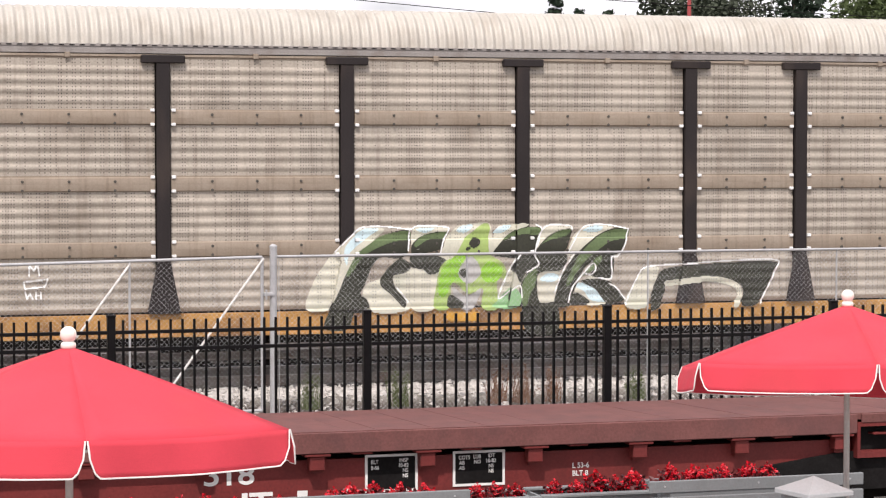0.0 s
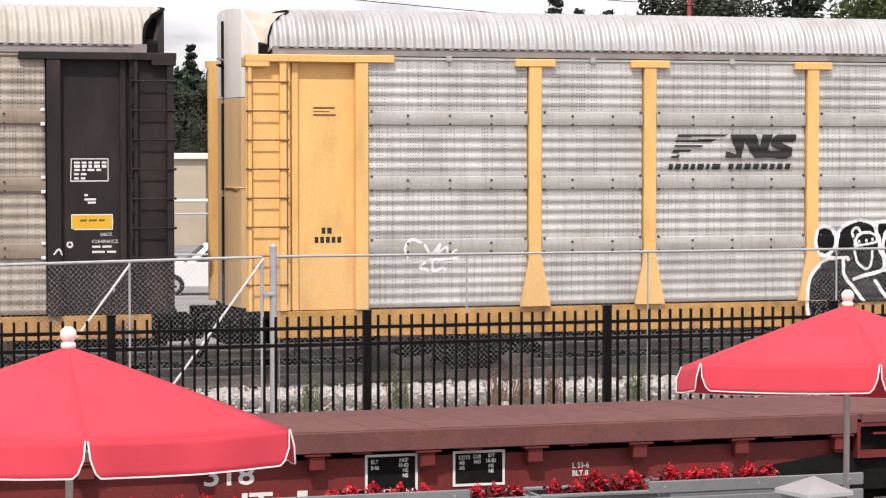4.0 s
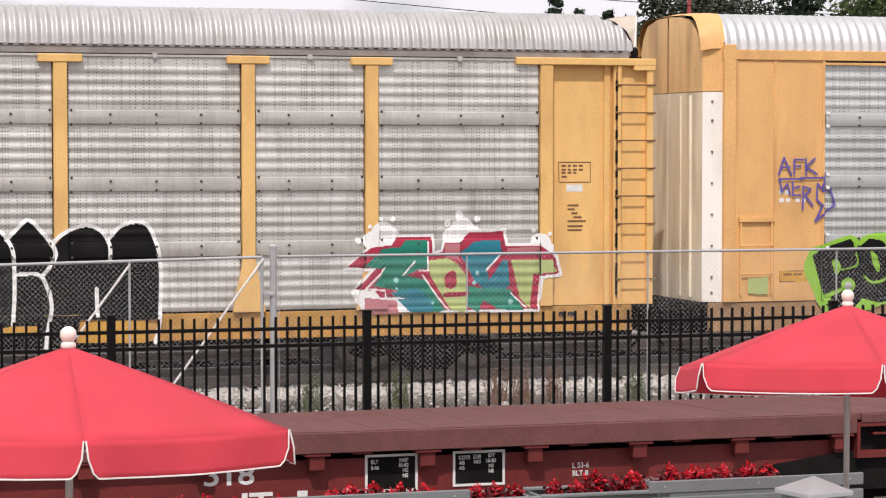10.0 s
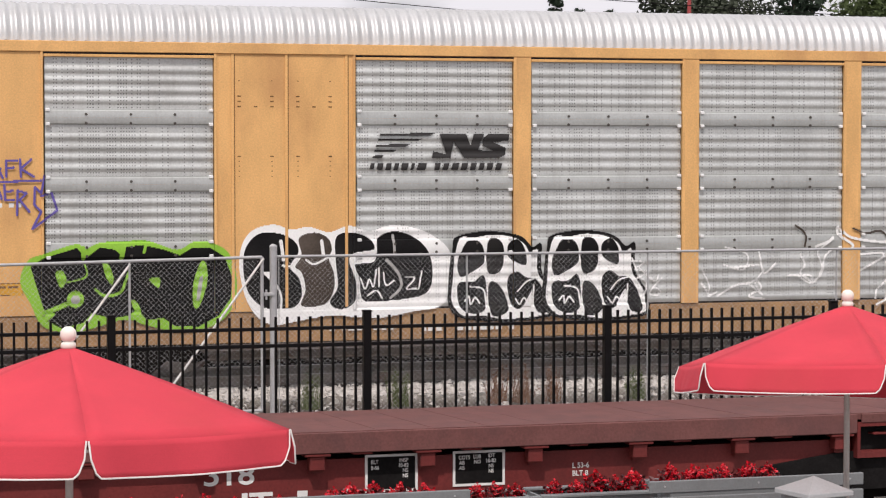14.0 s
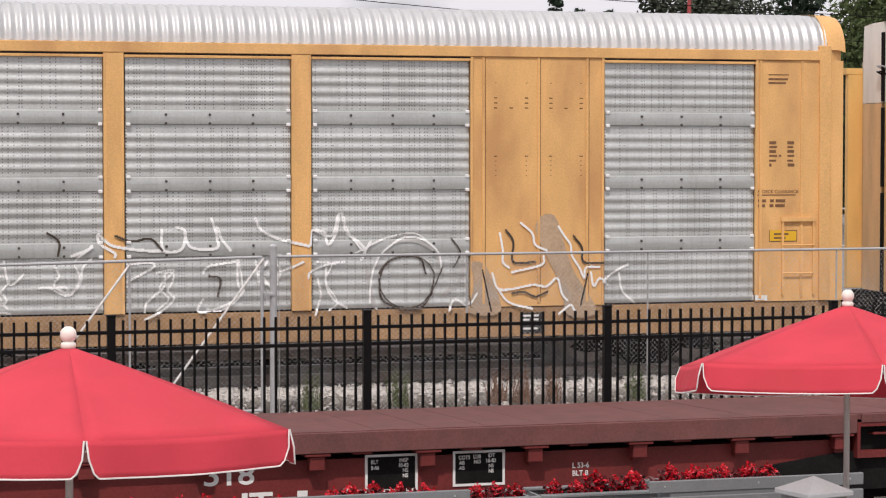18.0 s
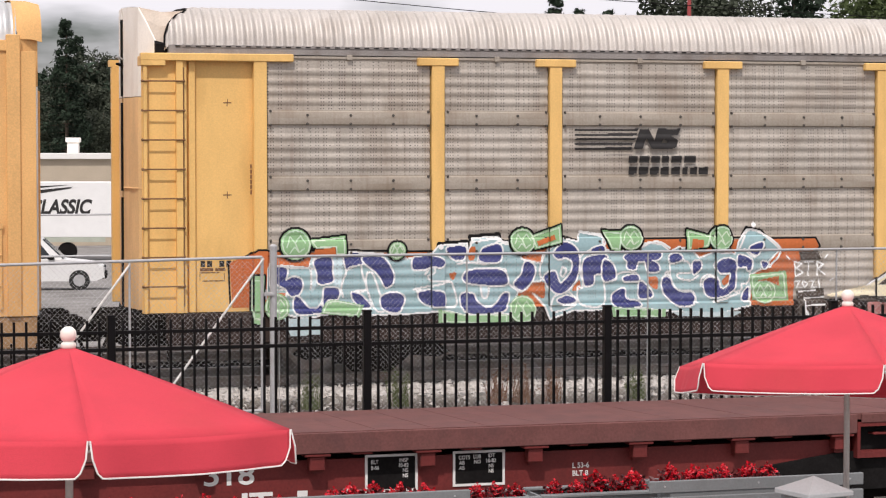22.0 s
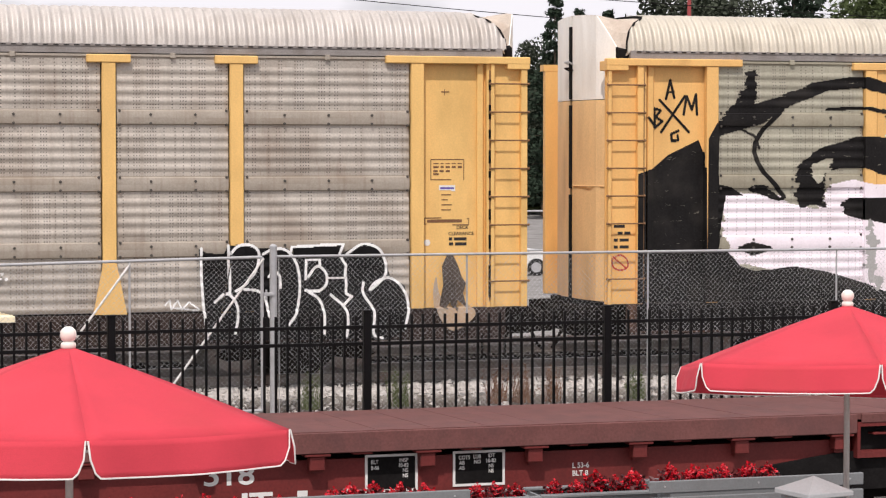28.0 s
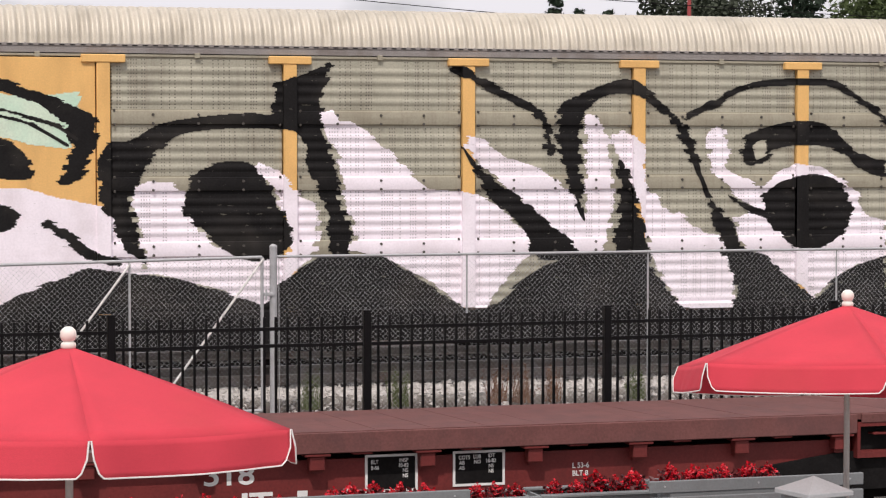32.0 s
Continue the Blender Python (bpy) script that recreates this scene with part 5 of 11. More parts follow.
def end_wall(car, X, s, upper=CREAM, lower=TANEND, hood=True, ends=None, car_len=27.0):
    """Two bowed end-door leaves with a dark slit between them, and the smooth hood behind their tops."""
    for side in (0, 1):
        def leaf(z0, top, name, m, label=""):
            ys = [y for y, z in DOOR_TOP]
            g = Geo()
            out = [[(X(door_x(y)), y if side == 0 else CARW - y, zz) for zz in (z0, (z if top else 4.42))] for y, z in DOOR_TOP]
            inn = [[(X(door_x(y) + 0.05), p[1], p[2]) for p in r] for (y, z), r in zip(DOOR_TOP, out)]
            g.sheet(out).sheet(inn)
            g.sheet([[o[1], i[1]] for o, i in zip(out, inn)])
            g.sheet([out[-1], inn[-1]])
            g.sheet([out[0], inn[0]])
            part(name, g.weld(), m, car, label)
        leaf(1.22, False, "end_door", lower)
        leaf(4.43, True, "end_door_top", upper, "chalky white upper end door" if upper is CREAM else "")
    a, b = sorted((X(-0.075), X(0.0)))
    for z0, z1 in ((1.22, 2.9), (3.0, 4.35), (4.45, 5.62)):
        part("locking_bar", Geo().box(a, b, CARW / 2 - 0.05, CARW / 2 + 0.05, z0, z1), BLACKGAP, car, "dark locking bar between the end doors")
    if s < 0:
        g = Geo()
        ys = [0.25, 0.5, 0.8, 1.1, 1.4]
        g.path([(X(door_x(y) - 0.008), y, 3.05) for y in ys], 0.010, 5)
        part("door_seam", g, TANEND, car)
        for z in (4.95, 5.05):
            part("handrail", Geo().path([(X(-0.05), 1.45, z - 0.04), (X(-0.13), 1.42, z), (X(-0.13), 1.62, z), (X(-0.05), 1.60, z - 0.04)], 0.014, 6), UNDER if z < 5 else ZINC, car)
    if hood:
        h = Geo()
        h.smooth = False
        r0, r1, r2 = [], [], []
        for side in (0, 1):
            for i in (range(6) if side == 0 else range(5, -1, -1)):
                (y, z), (yr, zr) = DOOR_TOP[i], ROOF[ROOF_AT[i]]
                e = ends(yr)[0] if s < 0 else car_len - ends(yr)[1]
                p = Vector((door_x(y) + 0.02, y, z + 0.004))
                q = Vector((e + 0.04, yr + 0.02, zr - 0.035))
                m = (p + q) / 2 - Vector((0, 0, 0.05))
                for row, v in ((r0, p), (r1, m), (r2, q)):
                    row.append((X(v.x), v.y if side == 0 else CARW - v.y, v.z))
        h.sheet([r0, r1, r2])
        part("roof_hood", h, HOOD, car, "dusty beige folded hood at the end of the roof")


POSTS = [1.77, 4.55, 6.46, 9.27, 12.08, 14.89, 17.70, 20.50, 22.41, 25.22]


def rack_tall(key, label, x, L=27.0, solid_bays=()):
    """Car carrier with screens between T-headed posts and ladder recesses at the ends."""
    car = thing("autorack_car", label, "railway car", x, 0, 0, 0, "car carriers of the moving train")
    paint = M_POST[key]
    running_gear(car, key, L)
    roof, ends = roof_part(car, key, L)
    post_m = mesh_of("post", Geo().box(-PW, PW, -0.03, 0.09, 1.20, 4.95, 0.006), paint)
    flare_m = mesh_of("post_foot", Geo().slab([(-PW, 1.95), (PW, 1.95), (0.25, 1.2), (-0.25, 1.2)], "y", -0.042, 0.0), paint)
    head_m = mesh_of("post_head", Geo().box(-0.325, 0.325, -0.045, 0.06, 4.91, 5.03, 0.012), paint)
    for i, p in enumerate(POSTS):
        share("post", post_m, car, p)
        if 0 < i < len(POSTS) - 1:
            share("post_head", head_m, car, p)
            if key != "E" and not (key == "D" and p < 20):
                share("post_foot", flare_m, car, p)
    for i, (a, b) in enumerate(zip(POSTS, POSTS[1:])):
        if i in solid_bays:
            part("side_panel", Geo().box(a + PW + 0.018, b - PW - 0.018, 0.0, 0.05, 1.22, 4.98, 0.004), paint, car, "solid painted panel")
        else:
            bay(car, key, a + PW, b - PW)
    # eave strip with small clips
    part("eave_strip", Geo().box(0.40, L - 0.40, 0.028, 0.10, 5.052, 5.185).box(0.6, L - 0.6, 0.018, 0.028, 5.150, 5.172), EAVE, car, "dull steel eave strip")
    part("screen_ledge", Geo().box(1.9, L - 1.9, 0.030, 0.09, 5.0, 5.036, 0.004), M_SCREEN[key], car)
    clip_m = mesh_of("eave_clip", Geo().box(-0.04, 0.04, 0.0, 0.03, 4.985, 5.06, 0.004), M_SCREEN[key])
    for a, b in zip(POSTS, POSTS[1:]):
        share("eave_clip", clip_m, car, (a + b) / 2)
    # ends: beam, door recess, corner ladder
    for s in (0, 1):
        def X(v):
            return v if s == 0 else L - v
        def span(a, b):
            return (min(X(a), X(b)), max(X(a), X(b)))
        part("end_beam", Geo().box(*span(-0.03, 2.28), -0.045, 0.08, 4.945, 5.06, 0.012).box(*span(-0.025, 0.34), -0.04, 0.3, 4.87, 5.02, 0.01), paint, car)
        part("recess_panel", Geo().box(*span(0.62, 1.72), 0.12, 0.16, 1.2, 4.95), paint, car, "recessed painted corner panel")
        part("recess_cheek", Geo().box(*span(0.60, 0.66), 0.02, 0.12, 1.2, 4.95).box(*span(0.70, 0.80), 0.06, 0.12, 1.2, 4.95, 0.01), paint, car)
        part("corner_panel", Geo().box(*span(0.0, 0.60), 0.08, 0.13, 1.2, 4.95), paint, car)
        part("hinge_gap", Geo().box(*span(0.605, 0.62), -0.002, 0.02, 1.3, 4.85), RUNG if paint is not BROWNBLACK else paint, car)
        hinge = Geo()
        for z, h in ((1.35, 0.5), (2.1, 0.22), (2.55, 0.16), (2.86, 0.14), (3.2, 0.10), (3.42, 0.20), (3.80, 0.14), (4.10, 0.22), (4.55, 0.16)):
            hinge.box(*span(0.595, 0.63), -0.012, 0.018, z, z + h)
        if s:
            part("hinge", hinge, BLACKGAP, car, "row of sooty door hinges")
        a, b = span(0.01, 0.60)
        ladder(car, paint, a, b, 0.0, 1.2, 4.95)
        part("far_corner", Geo().box(*span(0.0, 0.45), CARW - 0.1, CARW + 0.02, 1.2, 4.95, 0.01).box(*span(-0.03, 2.2), CARW - 0.1, CARW + 0.08, 4.95, 5.06), paint, car)
        dark = key == "A" and s == 1
        end_wall(car, X, -1 if s == 0 else 1, paint if dark else CREAM, paint if dark else TANEND, not dark, ends)
        part("roof_gap", Geo().slab([(0.10, 5.05), (0.10, 5.20), (0.34, 5.30), (0.34, 5.05)], "x", *span(0.22, 0.395)), BLACKGAP, car)
    part("far_side", Geo().box(0.3, L - 0.3, CARW - 0.09, CARW - 0.03, 1.2, 5.17), M_SCREEN[key], car)
    part("inner_floor", Geo().box(0.5, L - 0.5, 0.32, CARW - 0.12, 2.8, 2.85), UNDER, car)
    return car


C_SCREENS = [(2.33, 4.90), (7.03, 9.60), (9.84, 12.41), (12.65, 15.22), (15.48, 18.05), (18.31, 20.87), (23.02, 25.64)]


def rack_panelled(key, label, x, L=27.50):
    """Car carrier of ochre steel panels with screens let in between them."""
    car = thing("autorack_car", label, "railway car", x, 0, 0, 0, "car carriers of the moving train")
    paint = M_POST[key]
    running_gear(car, key, L)
    CROWS = [(1.30, 2.15), (2.15, 3.116), (3.116, 4.105), (4.105, 4.99)]
    screens = C_SCREENS
    edge = 0.62
    for a, b in screens + [(L - 0.35, 0)]:
        if a - edge > 0.3:
            part("side_panel", Geo().box(edge, a, 0.0, 0.05, 1.2, 5.06, 0.004), paint, car, "ochre painted steel side panel")
        else:
            part("post", Geo().box(edge, a, -0.02, 0.06, 1.2, 5.06, 0.006), paint, car)
        edge = b
    for a, b in screens:
        bay(car, key, a + 0.02, b - 0.02, ROWS)
        for xx in (a, b):
            part("jamb", Geo().box(xx - 0.03, xx + 0.012, -0.022, 0.04, 1.2, 5.06, 0.004), paint, car)
        part("lintel", Geo().box(a, b, 0.0, 0.06, 5.03, 5.06), BROWNBLACK, car)
        part("screen_header", Geo().box(a + 0.02, b - 0.02, -0.012, 0.05, 4.99, 5.03, 0.004), paint, car)
    for xx in (1.47, 5.97, 21.95, 26.42, 5.15, 6.9, 21.05, 22.75, 25.7, 0.8):
        part("seam_rib", Geo().box(xx - 0.022, xx + 0.022, -0.018, 0.0, 1.25, 5.06, 0.004), paint, car)
    for xx in (5.97, 21.95, 5.15, 6.9, 21.05, 22.75):
        part("seam", Geo().box(xx + 0.023, xx + 0.036, -0.003, 0.002, 1.25, 5.05), RUSTSEAM, car, "rusty open panel seam")
    slot_m = mesh_of("slot", Geo().box(-0.027, 0.027, -0.004, 0.004, -0.009, 0.009, 0.003), RUSTSEAM)
    hole_m = mesh_of("slot", Geo().box(-0.012, 0.012, -0.003, 0.004, -0.006, 0.006, 0.002), RUSTSEAM)
    for c in (5.5, 6.4, 21.5, 22.4):
        for dx in (-0.25, 0.25):
            for z in (4.43, 4.352, 4.275, 3.53):
                share("slot", slot_m, car, c + dx, 0, z)
            for z in (3.455, 3.385, 3.31, 3.23, 4.66):
                share("slot", hole_m, car, c + dx, 0, z)
        share("slot", slot_m, car, c, 0, 4.275)
    part("eave_strip", Geo().box(0.57, L - 0.57, -0.03, 0.10, 5.06, 5.22, 0.008), paint, car)
    ro, _ = roof_part(car, key, L)
    ro.location.z = 0.045
    for s in (0, 1):
        def X(v):
            return v if s == 0 else L - v
        def span(a, b):
            return (min(X(a), X(b)), max(X(a), X(b)))
        part("corner_post", Geo().box(*span(0.58, 0.78), -0.04, 0.10, 1.2, 5.3, 0.008), paint, car)
        # end panels: set back towards the middle of the car's end, bolted strip outside
        for yy, f in ((0.0, 1), (CARW, -1)):
            pl = [(X(0.60), yy + f * 0.04), (X(0.30), yy + f * 0.20), (X(0.34), yy + f * 0.26), (X(0.62), yy + f * 0.12)]
            part("end_strip", Geo().slab(pl, "z", 1.2, 4.55), CREAM, car, "cream bolted corner strip")
            part("end_strip", Geo().slab(pl, "z", 4.56, 5.25), paint, car)
            pl = [(X(0.30), yy + f * 0.2), (X(0.27), yy + f * 0.45), (X(0.25), yy + f * 1.0), (X(0.25), yy + f * 1.5), (X(0.31), yy + f * 1.5), (X(0.36), yy + f * 0.26)]
            part("end_door", Geo().slab(pl, "z", 1.2, 4.55), C_END[0] if s == 0 else paint, car)
            hi = Geo()
            line = [(0.30, 0.2, 5.30), (0.28, 0.36, 5.52), (0.26, 0.6, 5.70), (0.25, 1.0, 5.78), (0.25, 1.5, 5.81)]
            for dx in (0.0, 0.05):
                hi.sheet([[(X(x + dx), yy + f * y, 4.56), (X(x + dx), yy + f * y, z)] for x, y, z in line])
            part("end_door", hi, C_END[1] if s == 0 else paint, car)
            for y in ((0.55, 0.95) if f > 0 else ()):
                part("door_rib", Geo().box(*span(0.225, 0.275), y, y + 0.05, 1.25, 4.5, 0.008), C_END[0] if s == 0 else paint, car)
        g = Geo()
        for z in (1.35, 1.6, 2.1, 2.6, 3.1, 3.6, 4.1, 4.4):
            g.rod((X(0.44), 0.12, z), (X(0.425), 0.105, z), 0.018, n=6)
        part("bolt", g, RUNG, car)
        cap = Geo()
        cap.smooth = True
        pr = [(y, z + 0.06) for y, z in ROOF]
        cap.sheet([[(X(0.24), 0.10 + y * (CARW - 0.20) / CARW, z - 0.03) for y, z in pr], [(X(0.40), 0.02 + y * (CARW - 0.04) / CARW, z + 0.005) for y, z in pr], [(X(0.66), y, z + 0.01) for y, z in pr]])
        part("roof_cap", cap, paint, car, "smooth ochre roof end cap")
        part("ladder_frame", Geo().box(*span(0.86, 0.89), -0.04, 0.0, 1.3, 2.55).box(*span(1.40, 1.43), -0.04, 0.0, 1.3, 2.55).box(*span(0.84, 1.45), -0.05, 0.0, 2.48, 2.55), paint, car)
        for z in (1.65, 2.1):
            part("rung", Geo().rod((X(0.87), -0.05, z), (X(1.42), -0.05, z), 0.012, n=6), paint, car)
    part("far_side", Geo().box(0.5, L - 0.5, CARW - 0.09, CARW - 0.03, 1.2, 5.2), paint, car)
    part("inner_floor", Geo().box(0.5, L - 0.5, 0.32, CARW - 0.12, 2.8, 2.85), UNDER, car)
    return car


CAR_X = {"A": -15.27, "B": 12.83, "C": 40.45, "D": 69.16, "E": 97.48}
CAR_A = rack_tall("A", "weathered car carrier with dark posts, tan ribbed screens and green graffiti", CAR_X["A"])
CAR_B = rack_tall("B", "car carrier with yellow posts, zinc screens and black bubble graffiti", CAR_X["B"])
CAR_C = rack_panelled("C", "ochre panelled car carrier with zinc screens and black lettered graffiti", CAR_X["C"])
CAR_D = rack_tall("D", "car carrier with yellow posts, grey screens and blue graffiti", CAR_X["D"])
CAR_E = rack_tall("E", "olive car carrier painted over with huge black and pink forms", CAR_X["E"], solid_bays=(1,))

# ---- paint on the train ----
SPRAY["bone"] = mat("bone_spray_paint", (0.62, 0.60, 0.50), 0.6, 0, 0.12, 2, 30, 0.05, (0.35, 0.38, 0.30), 0.4)
SPRAY["fern"] = mat("fern_spray_paint", (0.13, 0.18, 0.085), 0.6, 0, 0.2, 2, 30, 0.05)
SPRAY["amber"] = mat("amber_sill_paint", (0.62, 0.33, 0.05), 0.6, 0, 0.15, 3, 30, 0.05)
SPRAY["rose"] = mat("rose_spray_paint", (0.52, 0.20, 0.22), 0.6, 0, 0.1, 2, 30, 0.05)
SPRAY["rosesill"] = mat("faded_red_sill_paint", (0.42, 0.17, 0.15), 0.65, 0, 0.25, 4, 30, 0.1, (0.12, 0.06, 0.05), 0.6)
SPRAY["pistachio"] = mat("pistachio_spray_paint", (0.44, 0.52, 0.20), 0.6, 0, 0.12, 2, 30, 0.05)
SPRAY["umber"] = mat("thin_umber_spray_paint", (0.06, 0.045, 0.035), 0.6, 0, 0.35, 2, 30, 0.05, (0.15, 0.12, 0.10), 0.6)
SPRAY["mint"] = mat("mint_white_roller_paint", (0.66, 0.78, 0.62), 0.6, 0, 0.12, 2, 30, 0.05, (0.45, 0.72, 0.55), 0.6)
SPRAY["thinhaze"] = mat("thin_grey_overspray", (0.45, 0.32, 0.21), 0.6, 0, 0.2, 2, 30, 0.05, (0.40, 0.36, 0.32), 0.9)
SPRAY["glaze"] = mat("milky_blue_spray_paint", (0.46, 0.58, 0.61), 0.55, 0, 0.15, 3, 30, 0.05, (0.70, 0.76, 0.76), 0.8, 0.0)
SPRAY["seafoam"] = mat("seafoam_spray_paint", (0.56, 0.68, 0.50), 0.55, 0, 0.15, 3, 30, 0.05)
SPRAY["olive"] = mat("olive_grey_roller_paint", (0.42, 0.40, 0.315), 0.6, 0, 0.15, 2, 30, 0.05)


def over_screens(m, wear=None, amount=0.0):
    """Paint on perforated steel: the small holes stay open, and worn spots bare what lies beneath."""
    n, l = m.node_tree.nodes, m.node_tree.links
    b = n["Principled BSDF"]
    co = n.new("ShaderNodeTexCoord")
    sep = n.new("ShaderNodeSeparateXYZ")
    l.new(co.outputs["Object"], sep.inputs[0])
    x, y, z = sep.outputs

    def op(kind, *args):
        k = n.new("ShaderNodeMath")
        k.operation = kind
        for i, v in enumerate(args):
            if isinstance(v, (int, float)):
                k.inputs[i].default_value = v
            else:
                l.new(v, k.inputs[i])
        return k.outputs[0]

    def mixed(fac, colour):
        mx = n.new("ShaderNodeMix")
        mx.data_type = "RGBA"
        mx.inputs["B"].default_value = (*colour, 1)
        l.new(fac, mx.inputs["Factor"])
        l.new(b.inputs["Base Color"].links[0].from_socket, mx.inputs["A"])
        l.new(mx.outputs["Result"], b.inputs["Base Color"])

    if wear:
        mp = n.new("ShaderNodeMapping")
        mp.inputs["Scale"].default_value = (1.6, 1.0, 9.0)
        nz = n.new("ShaderNodeTexNoise")
        nz.inputs["Scale"].default_value, nz.inputs["Detail"].default_value, nz.inputs["Roughness"].default_value = 2.6, 6, 0.7
        l.new(co.outputs["Object"], mp.inputs["Vector"])
        l.new(mp.outputs[0], nz.inputs["Vector"])
        mixed(op("MULTIPLY", op("GREATER_THAN", nz.outputs["Fac"], 0.70 - amount), 0.8), wear)
    col = n.new("ShaderNodeTexWhiteNoise")
    col.noise_dimensions = "1D"
    l.new(op("FLOOR", op("DIVIDE", x, 0.041)), col.inputs["W"])

    def dash(sock, period, share):
        return op("LESS_THAN", op("FRACT", op("ADD", op("DIVIDE", sock, period), 100.0)), share)

    clear = op("GREATER_THAN", op("FRACT", op("DIVIDE", op("SUBTRACT", z, 2.03 - 9.8), 0.98)), 0.24)
    holes = op("MULTIPLY", op("MULTIPLY", dash(x, 0.041, 0.46), dash(z, 0.0505, 0.34)), op("MULTIPLY", clear, op("GREATER_THAN", col.outputs["Value"], 0.60)))
    mixed(op("MULTIPLY", op("MULTIPLY", holes, op("GREATER_THAN", y, 0.006)), 0.5), (0.02, 0.02, 0.02))


SPRAY["roller"] = mat("black_roller_paint", (0.012, 0.011, 0.011), 0.7, 0, 0.35, 2, 30, 0.05, (0.045, 0.04, 0.035), 0.6, spec=0.15)
for key, m in SPRAY.items():
    if key == "roller":
        over_screens(m, (0.22, 0.21, 0.165), 0.045)
    elif key == "pink":
        over_screens(m, (0.30, 0.27, 0.25), 0.03)
    elif key in ("sky", "ice", "glaze", "navy", "leaf", "seafoam", "aqua", "sand", "bone", "fern", "moss", "lime", "yellowgreen", "teal", "petrol", "crimson", "pistachio", "orange"):
        over_screens(m, (0.55, 0.55, 0.50), 0.02)
    elif key in ("black", "white"):
        over_screens(m, (0.16, 0.15, 0.14), 0.01)


def rounded(pts, closed=True, n=5):
    """A smooth line through the points."""
    P = [Vector((*p, 0)) for p in pts]
    if not closed:
        P = [P[0] * 2 - P[1]] + P + [P[-1] * 2 - P[-2]]
    out, k = [], len(P)
    for i in (range(k) if closed else range(1, k - 2)):
        a, b, c, d = P[i - 1], P[i], P[(i + 1) % k], P[(i + 2) % k]
        for j in range(n):
            t = j / n
            q = 0.5 * (2 * b + (c - a) * t + (2 * a - 5 * b + 4 * c - d) * t * t + (3 * b - a - 3 * c + d) * t ** 3)
            out.append((q.x, q.y))
    if not closed:
        out.append(tuple(pts[-1]))
    return out


STEP = 0.0155


def printed(car, colour, text, x, z, h, y, slant=0.0, wide=1.0, bold=0.0):
    """A stencilled word on a car's side, in flat letters of height h."""
    cu = bpy.data.curves.new("lettering", "FONT")
    cu.body, cu.size, cu.extrude, cu.shear, cu.offset = text, h / 0.69, 0.0015, slant, bold
    tmp = bpy.data.objects.new("lettering", cu)
    scene.collection.objects.link(tmp)
    dg = bpy.context.evaluated_depsgraph_get()
    me = bpy.data.meshes.new_from_object(tmp.evaluated_get(dg))
    bpy.data.objects.remove(tmp)
    me.transform(pose(x, y, z, 90, 0, 0) @ Matrix.Diagonal((wide, 1, 1, 1)))
    me.materials.clear()
    me.materials.append(SPRAY[colour])
    ob = new("lettering", me)
    ob.parent = car
    tagged(ob, "stencilled words reading " + text.lower())


def spans_of(polys):
    """For rows of one height, the stretches of x inside any of the outlines."""
    rows = {}
    for poly in polys:
        z0, z1 = min(p[1] for p in poly), max(p[1] for p in poly)
        for r in range(int(z0 / STEP), int(z1 / STEP) + 1):
            z = (r + 0.5) * STEP
            xs = sorted(a[0] + (b[0] - a[0]) * (z - a[1]) / (b[1] - a[1]) for a, b in zip(poly, poly[1:] + poly[:1]) if (a[1] <= z) != (b[1] <= z))
            rows.setdefault(r, []).extend(zip(xs[::2], xs[1::2]))
    for r, sp in rows.items():
        merged = []
        for a, b in sorted(sp):
            if merged and a <= merged[-1][1]:
                merged[-1][1] = max(b, merged[-1][1])
            else:
                merged.append([a, b])
        rows[r] = merged
    return rows


